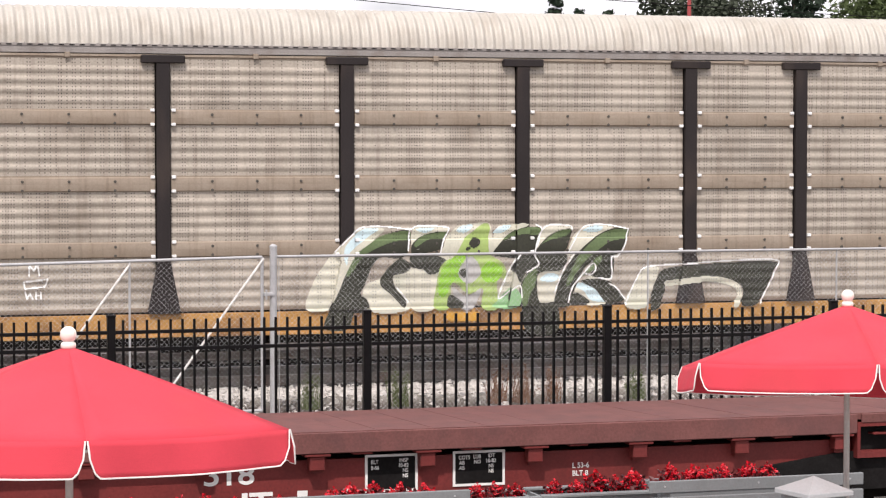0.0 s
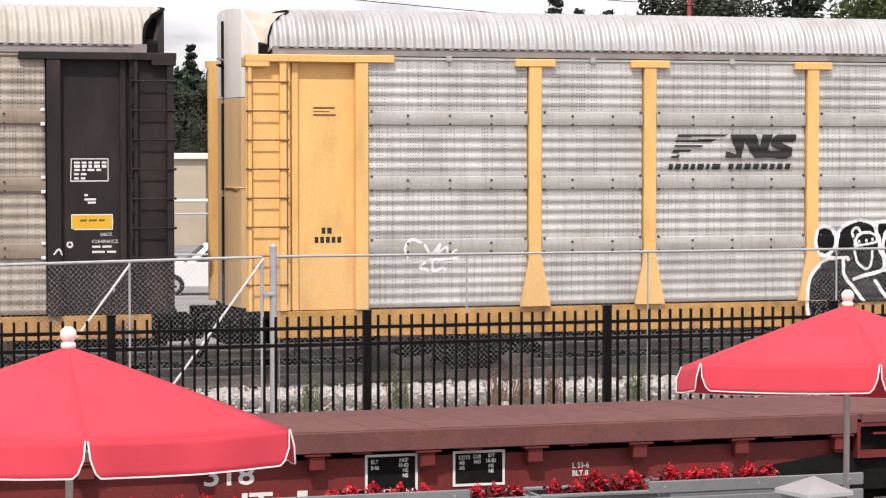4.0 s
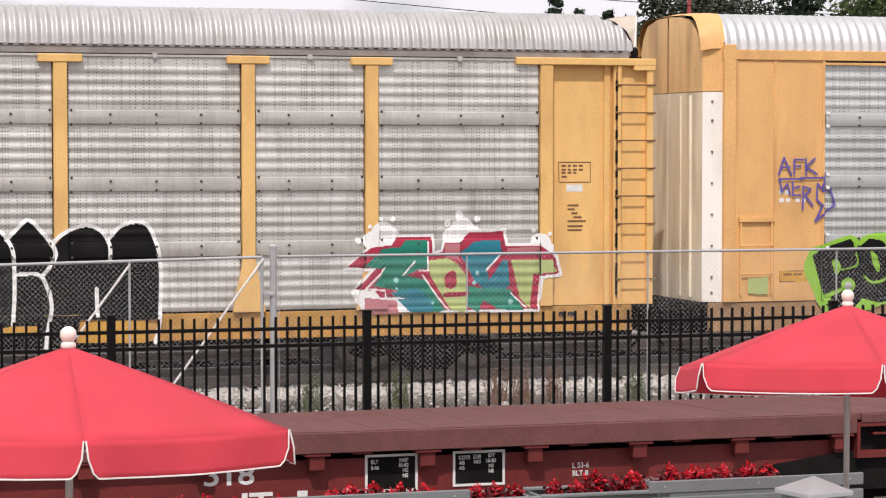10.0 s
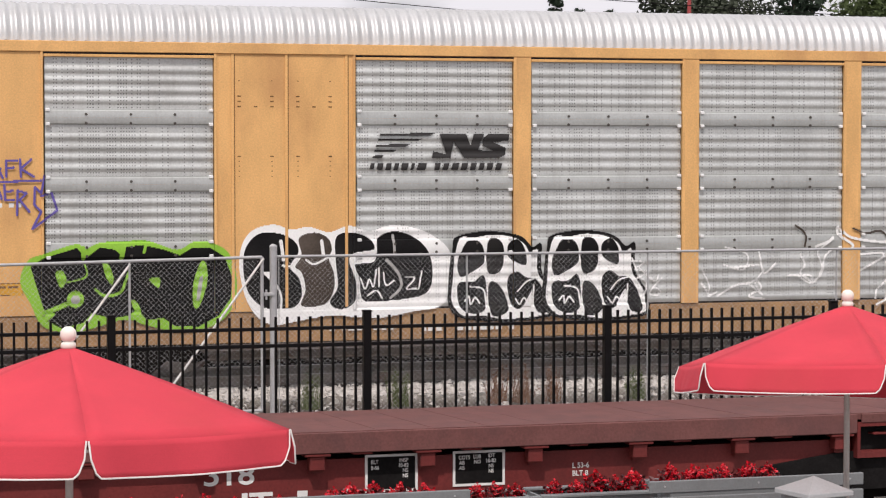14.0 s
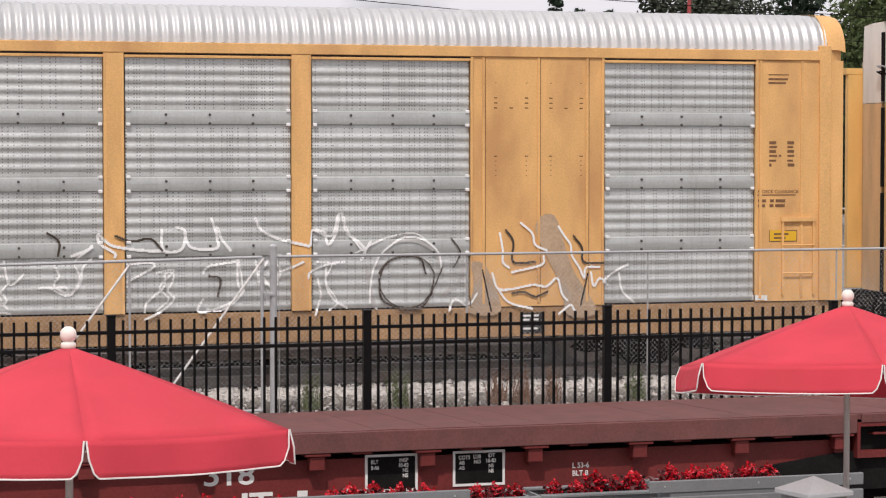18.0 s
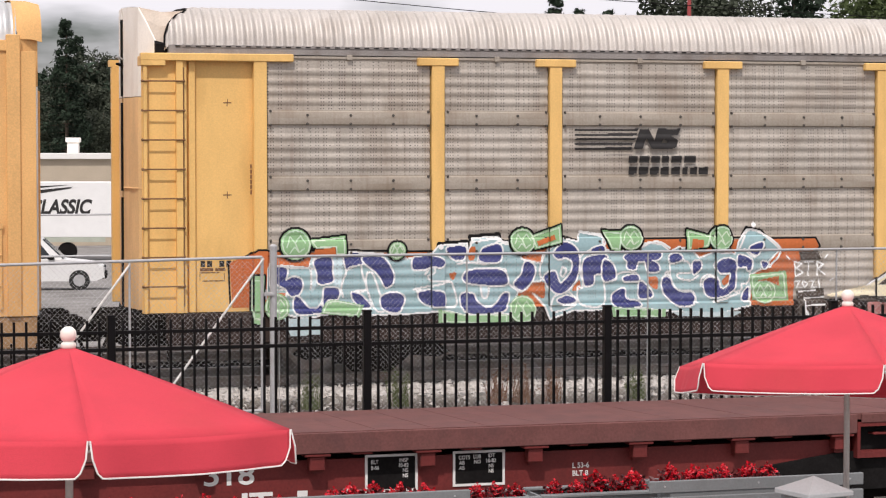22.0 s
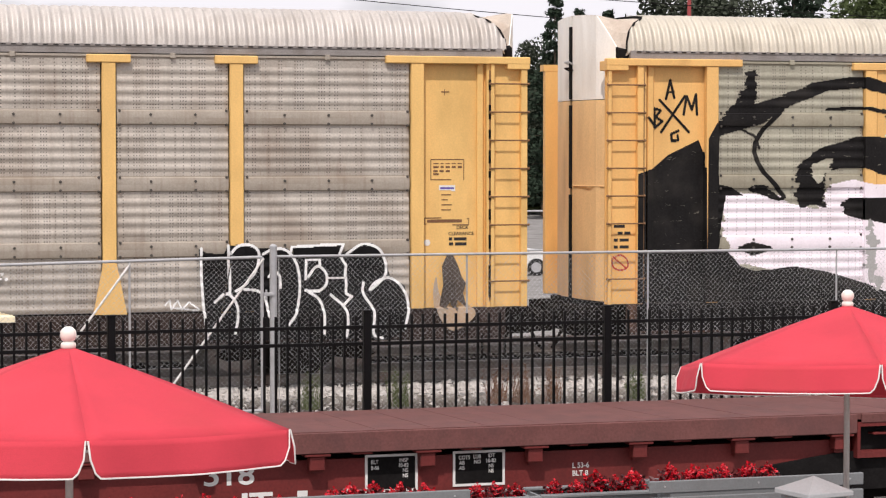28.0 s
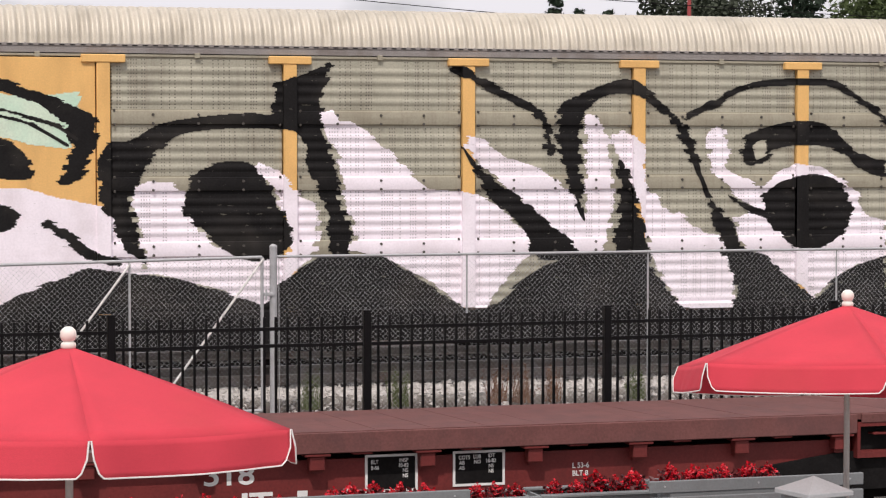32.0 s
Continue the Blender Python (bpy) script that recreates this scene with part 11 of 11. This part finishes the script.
art.fill("stencil", [(8.71, 3.354), (8.83, 3.357), (8.83, 3.246), (8.71, 3.241)], False)
art.fill("stencil", [(8.86, 3.354), (9.02, 3.357), (9.02, 3.245), (8.86, 3.24)], False)

art = Paint(CAR_E, "E", "huge black and pale pink rolled-on forms")
art.fill("pink", [(1.98, 2.992), (2.11, 2.948), (2.91, 2.901), (3.18, 2.77), (3.63, 2.68), (3.81, 3.069), (4.27, 3.154), (4.64, 3.066), (5.37, 3.062), (5.75, 2.929), (6.5, 2.792), (6.78, 2.612), (6.98, 2.254), (7.09, 1.736), (6.31, 1.712), (5.75, 1.544), (5.19, 1.324), (4.82, 1.225), (4.45, 1.337), (3.81, 1.488), (3.36, 1.617), (2.47, 1.769), (2.31, 1.823), (2.22, 1.704), (2.11, 1.963), (2.03, 2.222), (1.96, 2.565)], False)
art.fill("pink", [(6.81, 3.056), (7.07, 3.162), (7.45, 3.142), (7.71, 2.963), (7.98, 2.289), (8.52, 2.013), (9.26, 2.003), (9.06, 2.956), (8.74, 3.318), (8.79, 3.444), (9.05, 3.335), (9.4, 2.954), (9.72, 2.816), (9.72, 2.316), (9.62, 2.026), (9.31, 1.758), (9.03, 1.309), (8.72, 1.242), (8.23, 1.521), (7.55, 1.711), (7.12, 1.807), (6.98, 2.432)], False)
art.fill("mint", [(4.89, 4.461), (5.37, 4.377), (6.12, 4.487), (6.08, 4.205), (5.93, 3.641), (5.37, 3.711), (4.86, 3.851)], False)
art.fill("roller", [(0.51, 3.253), (0.81, 3.336), (1.07, 3.548), (1.59, 3.785), (1.67, 3.59), (1.69, 1.969), (2.03, 2.05), (2.29, 1.772), (2.56, 1.682), (3.18, 1.759), (3.81, 1.662), (4.45, 1.477), (4.82, 1.331), (5.19, 1.5), (5.75, 1.72), (6.22, 1.891), (6.98, 1.791), (7.65, 1.692), (8.23, 1.503), (8.82, 1.303), (9.11, 1.489), (9.41, 1.802), (9.8, 2.024), (10.2, 2.056), (10.26, 0.572), (0.5, 0.782)], False)
art.fill("roller", [(1.7, 3.803), (1.85, 4.058), (2.12, 4.273), (2.3, 4.53), (2.4, 4.872), (2.54, 4.899), (2.61, 4.66), (2.52, 4.36), (3.01, 4.492), (3.54, 4.711), (4.18, 4.803), (4.47, 4.797), (4.47, 4.632), (3.81, 4.575), (3.18, 4.347), (2.65, 4.044), (2.29, 3.949), (1.92, 3.845), (1.9, 3.078), (2.12, 3.034), (2.34, 2.904), (2.03, 2.906), (1.96, 2.479), (1.89, 1.966), (1.69, 1.969)], False)
art.fill("roller", [(4.45, 4.806), (4.82, 4.722), (5.37, 4.526), (5.93, 4.31), (6.31, 4.118), (6.36, 3.765), (6.22, 3.394), (6.03, 3.13), (5.82, 3.184), (5.98, 3.571), (5.93, 3.993), (5.56, 4.255), (5, 4.48), (4.45, 4.632)])
art.fill("roller", [(3.32, 2.709), (3.26, 3.115), (3.36, 3.417), (3.63, 3.632), (4.18, 3.797), (4.54, 3.85), (5.09, 3.764), (5.34, 3.545), (5.43, 3.22), (4.82, 3.222), (4.45, 3.328), (3.91, 3.303), (3.72, 3.052), (3.8, 2.705), (3.56, 2.75)])
art.fill("olive", [(3.56, 3.313), (3.68, 3.459), (3.87, 3.485), (3.87, 3.329), (3.63, 3.087)])
art.fill("roller", [(4.12, 2.824), (4.45, 2.857), (5, 2.819), (5.25, 2.668), (5, 2.433), (4.36, 2.527), (4.12, 2.616)])
art.fill("roller", [(2.25, 2.09), (2.47, 2.148), (2.75, 2.11), (2.84, 2.023), (2.47, 1.941)])
art.fill("roller", [(2.47, 2.989), (2.65, 3.074), (3, 2.883), (2.91, 2.815)])
art.line("roller", 0.076, [(3.01, 4.277), (2.67, 3.95), (2.52, 3.658), (2.63, 3.349), (2.91, 3.03), (3.04, 2.883)])
art.line("roller", 0.051, [(2.29, 3.949), (2.52, 3.847), (2.6, 3.658)])
art.line("roller", 0.051, [(4.77, 4.269), (5.19, 4.157), (5.75, 3.984), (6.07, 3.782)])
art.line("roller", 0.051, [(4.82, 4.156), (5.37, 4.009), (5.93, 3.694)])
art.line("roller", 0.051, [(3.81, 4.281), (4.45, 4.302), (4.82, 4.234)])
art.line("roller", 0.127, [(5.64, 2.551), (5.94, 2.336), (6.31, 2.067), (6.69, 1.973)])
art.fill("haze", [(4.51, 2.499), (4.67, 2.192), (4.6, 1.536), (4.51, 1.581)])
art.fill("haze", [(4.55, 1.581), (4.82, 1.533), (4.68, 1.333)])
art.fill("roller", [(6.45, 3.659), (6.88, 3.766), (7.35, 4.024), (7.93, 4.124), (8.61, 4.181), (9, 4.173), (9.03, 4.579), (9.19, 4.67), (9.68, 4.855), (9.91, 4.948), (9.85, 4.675), (9.77, 4.222), (9.91, 3.497), (10.07, 2.859), (10.22, 2.311), (10.12, 2.02), (9.9, 2.023), (9.85, 2.679), (9.6, 3.316), (9.43, 3.859), (8.9, 3.948), (8.22, 3.937), (7.64, 3.847), (7.26, 3.615), (6.97, 3.215), (6.88, 2.86), (6.98, 2.254), (7.09, 1.941), (6.77, 2.168), (6.59, 2.596), (6.43, 2.774)])
art.fill("roller", [(7.67, 3.052), (7.93, 3.355), (8.51, 3.462), (8.81, 3.317), (9.06, 2.865), (9.27, 2.411), (9.21, 2.122), (8.81, 1.955), (8.33, 2.096), (7.94, 2.406), (7.69, 2.676)])
art.line("roller", 0.042, [(1.03, 4.436), (1.1, 4.732), (1.17, 4.454)], False)
art.line("roller", 0.042, [(1.05, 4.537), (1.16, 4.547)], False)
art.line("roller", 0.042, [(0.92, 4.418), (1.42, 3.912)], False)
art.line("roller", 0.042, [(1.35, 4.48), (0.95, 3.911)], False)
art.line("roller", 0.042, [(0.83, 4.283), (0.84, 3.979), (0.72, 4.13)], False)
art.line("roller", 0.042, [(0.83, 4.283), (0.94, 4.249), (0.85, 4.148), (0.97, 4.081), (0.84, 3.979)], False)
art.line("roller", 0.042, [(1.33, 4.184), (1.38, 4.481), (1.47, 4.269), (1.54, 4.507), (1.56, 4.185)], False)
art.line("roller", 0.042, [(1.24, 3.929), (1.12, 3.878), (1.13, 3.768), (1.24, 3.785), (1.23, 3.853)], False)

art = Paint(CAR_E, "E", "great pale pink and black shapes across ribs and posts")
art.fill("pink", [(9.76, 4.186), (9.94, 4.238), (10.03, 4.068), (10.25, 4.051), (10.42, 3.932), (10.83, 3.632), (11.27, 3.158), (11.45, 3.027), (12.09, 2.981), (12.55, 2.804), (13.01, 2.362), (13.17, 2.097), (12.92, 1.819), (12.55, 1.387), (12.36, 1.189), (12, 1.196), (11.63, 1.525), (11.18, 1.749), (10.73, 1.971), (10.2, 2.116), (10.31, 2.303), (10.16, 2.819), (10.07, 3.419), (9.85, 3.931)], False)
art.fill("pink", [(12.03, 3.849), (12.27, 3.806), (12.73, 3.502), (13.28, 3.326), (13.66, 3.061), (13.8, 2.928), (14, 2.573), (14.01, 4.188), (14.22, 4.162), (14.37, 3.854), (14.47, 3.057), (14.41, 2.437), (14.28, 1.924), (13.94, 1.893), (13.75, 2.072), (13.28, 2.474), (12.73, 3.047), (12.27, 3.398), (12.03, 3.658)], False)
art.fill("pink", [(14.44, 3.854), (14.64, 3.943), (14.98, 3.721), (15.01, 3.055), (15.22, 2.875), (15.46, 2.606), (15.6, 2.65), (15.94, 2.333), (16.56, 2.237), (16.55, 1.108), (15.61, 1.126), (15.37, 1.516), (15.08, 2.145), (14.69, 3.216), (14.5, 3.571)], False)
art.fill("pink", [(16.08, 3.857), (16.23, 4), (16.38, 3.947), (16.43, 3.678), (16.43, 3.318), (16.96, 3.046), (17.21, 3.226), (17.6, 3.406), (18.1, 3.36), (18.71, 2.947), (18.83, 2.579), (19.22, 2.484), (19.22, 1.913), (18.72, 1.773), (18.32, 1.541), (17.92, 1.218), (17.52, 1.553), (17.02, 1.915), (16.63, 2.128), (16.55, 2.552), (16.82, 2.649), (17.02, 2.657), (16.52, 2.913), (16.18, 3.229), (16.09, 3.543)], False)
art.fill("roller", [(9.11, 1.593), (9.5, 1.911), (9.94, 2.033), (10.73, 2.006), (11.18, 1.757), (11.81, 1.304), (12.09, 1.159), (12.45, 1.196), (12.92, 1.556), (13.29, 1.814), (13.75, 1.984), (14.22, 2.049), (14.6, 2.044), (15.08, 1.86), (15.47, 1.317), (15.66, 1.089), (16.46, 1.073), (16.55, 1.316), (16.61, 2.056), (17.12, 1.941), (17.52, 1.553), (17.92, 1.218), (18.32, 1.541), (18.72, 1.773), (19.22, 1.913), (19.24, 0.529), (9.11, 0.765)], False)
art.line("roller", 0.144, [(11.89, 4.888), (12.27, 4.675), (12.91, 4.375), (13.24, 4.202), (13.39, 3.852), (13.43, 3.606)])
art.fill("roller", [(11.96, 3.693), (12.27, 3.354), (12.91, 2.889), (13.56, 2.374), (13.96, 1.981), (13.66, 1.915), (13.19, 1.965), (13.01, 2.345), (12.64, 2.698), (12.27, 3.136)])
art.fill("roller", [(13.58, 4.291), (13.75, 4.433), (14.12, 4.558), (14.59, 4.73), (14.78, 4.713), (15.16, 4.495), (15.55, 4.141), (15.81, 3.856), (16.01, 3.14), (16.3, 2.689), (16.64, 2.236), (16.65, 1.676), (16.43, 1.769), (16.23, 2.402), (15.94, 3.122), (15.69, 3.659), (15.36, 4.149), (14.88, 4.457), (14.5, 4.508), (14.12, 4.329), (13.94, 4.011), (13.94, 3.059), (14, 2.511), (13.8, 2.866), (13.66, 3.395), (13.53, 3.852)])
art.fill("roller", [(14.49, 2.037), (14.58, 2.773), (14.55, 3.429), (14.69, 3.34), (14.89, 2.628), (15.1, 1.967), (14.79, 1.766)])
art.line("roller", 0.11, [(15.69, 4.15), (16.22, 4.377), (16.81, 4.65), (17.69, 4.72), (18.29, 4.68), (18.8, 4.41), (19.21, 4.082)])
art.fill("roller", [(16.65, 3.57), (16.76, 3.858), (17.11, 3.994), (17.7, 4.095), (18.2, 4.006), (18.42, 3.77), (18.91, 3.495), (19.21, 3.44), (19.21, 3.201), (18.81, 3.276), (18.4, 3.587), (17.9, 3.705), (17.3, 3.66), (17.01, 3.434), (16.77, 3.389)])
art.fill("roller", [(16.43, 2.913), (17.02, 2.666), (17.03, 2.865), (17.26, 3.09), (17.8, 3.233), (18.25, 3.186), (18.53, 2.948), (18.61, 2.489), (18.31, 2.2), (17.91, 2.031), (17.51, 2.117), (17.22, 2.393), (17.07, 2.557), (16.72, 2.668)])
art.fill("olive", [(16.86, 3.633), (16.96, 3.768), (17.13, 3.75), (17.06, 3.542), (16.91, 3.479)])

# white words on the display flatcar
FW_Y = 0.107
for bd, text, x, z in ((BOARDS[0], "BLT", 5.275, 0.905), (BOARDS[0], "8-56", 5.275, 0.855), (BOARDS[0], "INSP", 5.53, 0.915), (BOARDS[0], "10-82", 5.52, 0.87), (BOARDS[0], "NS", 5.56, 0.825), (BOARDS[0], "NS", 5.56, 0.78),
                       (BOARDS[1], "COTS", 6.07, 0.915), (BOARDS[1], "AB", 6.075, 0.87), (BOARDS[1], "AB", 6.075, 0.825), (BOARDS[1], "LUB", 6.205, 0.92), (BOARDS[1], "NO", 6.21, 0.875),
                       (BOARDS[1], "IDT", 6.34, 0.925), (BOARDS[1], "10-82", 6.32, 0.88), (BOARDS[1], "NS", 6.345, 0.835), (BOARDS[1], "NS", 6.345, 0.79)):
    printed(bd, "letter", text, x, z, 0.033, FW_Y + 0.002, 0.0, 0.85, 0.0006)
printed(flat, "letter", "518", 3.80, 0.775, 0.17, FW_Y + 0.01, 0.0, 1.22, 0.004)
printed(flat, "letter", "IT", 4.12, 0.525, 0.17, FW_Y + 0.01, 0.0, 1.35, 0.006)
printed(flat, "letter", "L 53-6", 7.13, 0.80, 0.045, FW_Y + 0.01, 0.0, 0.95, 0.001)
printed(flat, "letter", "BLT 8", 7.13, 0.73, 0.045, FW_Y + 0.01, 0.0, 0.95, 0.001)

# the dark word on the white trailer in the lot
printed(TRAILER, "stencil", "CLASSIC", 11.2, 2.5, 0.72, -0.012, 0.25, 0.82, 0.035)

# ---- what moves: the train, its wheels, the umbrellas in the wind ----
TRAVEL = [(0.0, -9.315), (0.5, -7.414), (1.0, -5.53), (1.5, -3.67), (2.0, -1.82), (2.5, 0.0), (3.0, 1.84), (3.5, 3.65), (4.5, 7.21), (5.5, 10.72), (6.0, 12.47), (7.0, 15.91),
          (8.0, 19.31), (9.0, 22.64), (10.0, 25.92), (11.0, 29.14), (12.0, 32.31), (13.0, 35.38), (14.0, 38.43), (14.5, 39.95), (15.5, 42.97), (16.5, 45.99), (17.0, 47.47),
          (18.0, 50.40), (19.0, 53.33), (19.5, 54.82), (20.0, 56.47), (20.5, 58.19), (21.0, 59.92), (22.0, 63.34), (23.0, 66.77), (24.0, 70.24), (25.0, 73.75), (25.5, 75.51),
          (26.5, 79.04), (27.5, 82.57), (28.0, 84.34), (29.0, 87.92), (30.0, 91.50), (31.0, 95.10), (32.0, 98.70)]


def travelled(t):
    for (t0, u0), (t1, u1) in zip(TRAVEL, TRAVEL[1:]):
        if t <= t1:
            return u0 + (u1 - u0) * (t - t0) / (t1 - t0)
    return TRAVEL[-1][1]


def motions():
    for key, car in (("A", CAR_A), ("B", CAR_B), ("C", CAR_C), ("D", CAR_D), ("E", CAR_E)):
        walk(car, [(t, pose(CAR_X[key] - u, 0, 0)) for t, u in TRAVEL])
    steps = [k * 0.16 for k in range(200)] + [32.0]
    for w, x, car in WHEELS:
        walk(w, [(t, pose(x, CARW / 2, 0.585, 0, -math.degrees(travelled(t) / 0.42), 0)) for t in steps])
    # canopies turn a little on their poles in the wind
    for top, base, sway, lean_more in ((top_a, AZ_A, SWAY_A, 0.0), (top_b, AZ_B, SWAY_B, 3.5)):
        up = Matrix.Translation((0, 0, 2.3))
        lean = up @ Matrix.Rotation(radians(-LEAN), 4, Vector((0.957, -0.289, 0))) @ Matrix.Rotation(radians(lean_more), 4, Vector((-0.806, 0.590, 0))) @ up.inverted()
        walk(top, [(t, lean @ pose(0, 0, 0, 0, 0, base + a)) for t, a in sway])


LEAN = 3.0        # the canopies lean back a little from the patio's open side
# a rib of each canopy points to the camera, turned by a few degrees
AZ_A = math.degrees(math.atan2(EYE.y + 22.278, EYE.x - 1.679)) + 3.8
AZ_B = math.degrees(math.atan2(EYE.y + 19.96, EYE.x - 7.332)) + 10.6
SWAY_A = [(0, 0.1), (3, 0.2), (5.5, -0.3), (6.3, -0.6), (7.2, -0.3), (12, -0.2), (13.5, 0.4), (14.5, 0.2), (17.5, -0.1), (19.5, -0.3), (20.5, -0.3), (21.5, 0.6), (24, 0.7), (25.3, 0.9), (27.5, 0.3), (29, 0.1), (30.5, 0.6), (32, 0.9)]
SWAY_B = [(0, -1.5), (1.5, -0.8), (3, -1.2), (5.5, 0.2), (6.5, 0.6), (8.5, 0.2), (11, 0.0), (13.4, 0.2), (14.5, 1.6), (16.5, -0.6), (17.5, 0.2), (19, -0.4), (20, 0.8), (21.4, 1.8), (22.6, -0.8), (25, -0.5), (27.5, -1.0), (28.5, 0.0), (29.4, 1.0), (30.5, 2.0), (32, 2.0)]

motions()
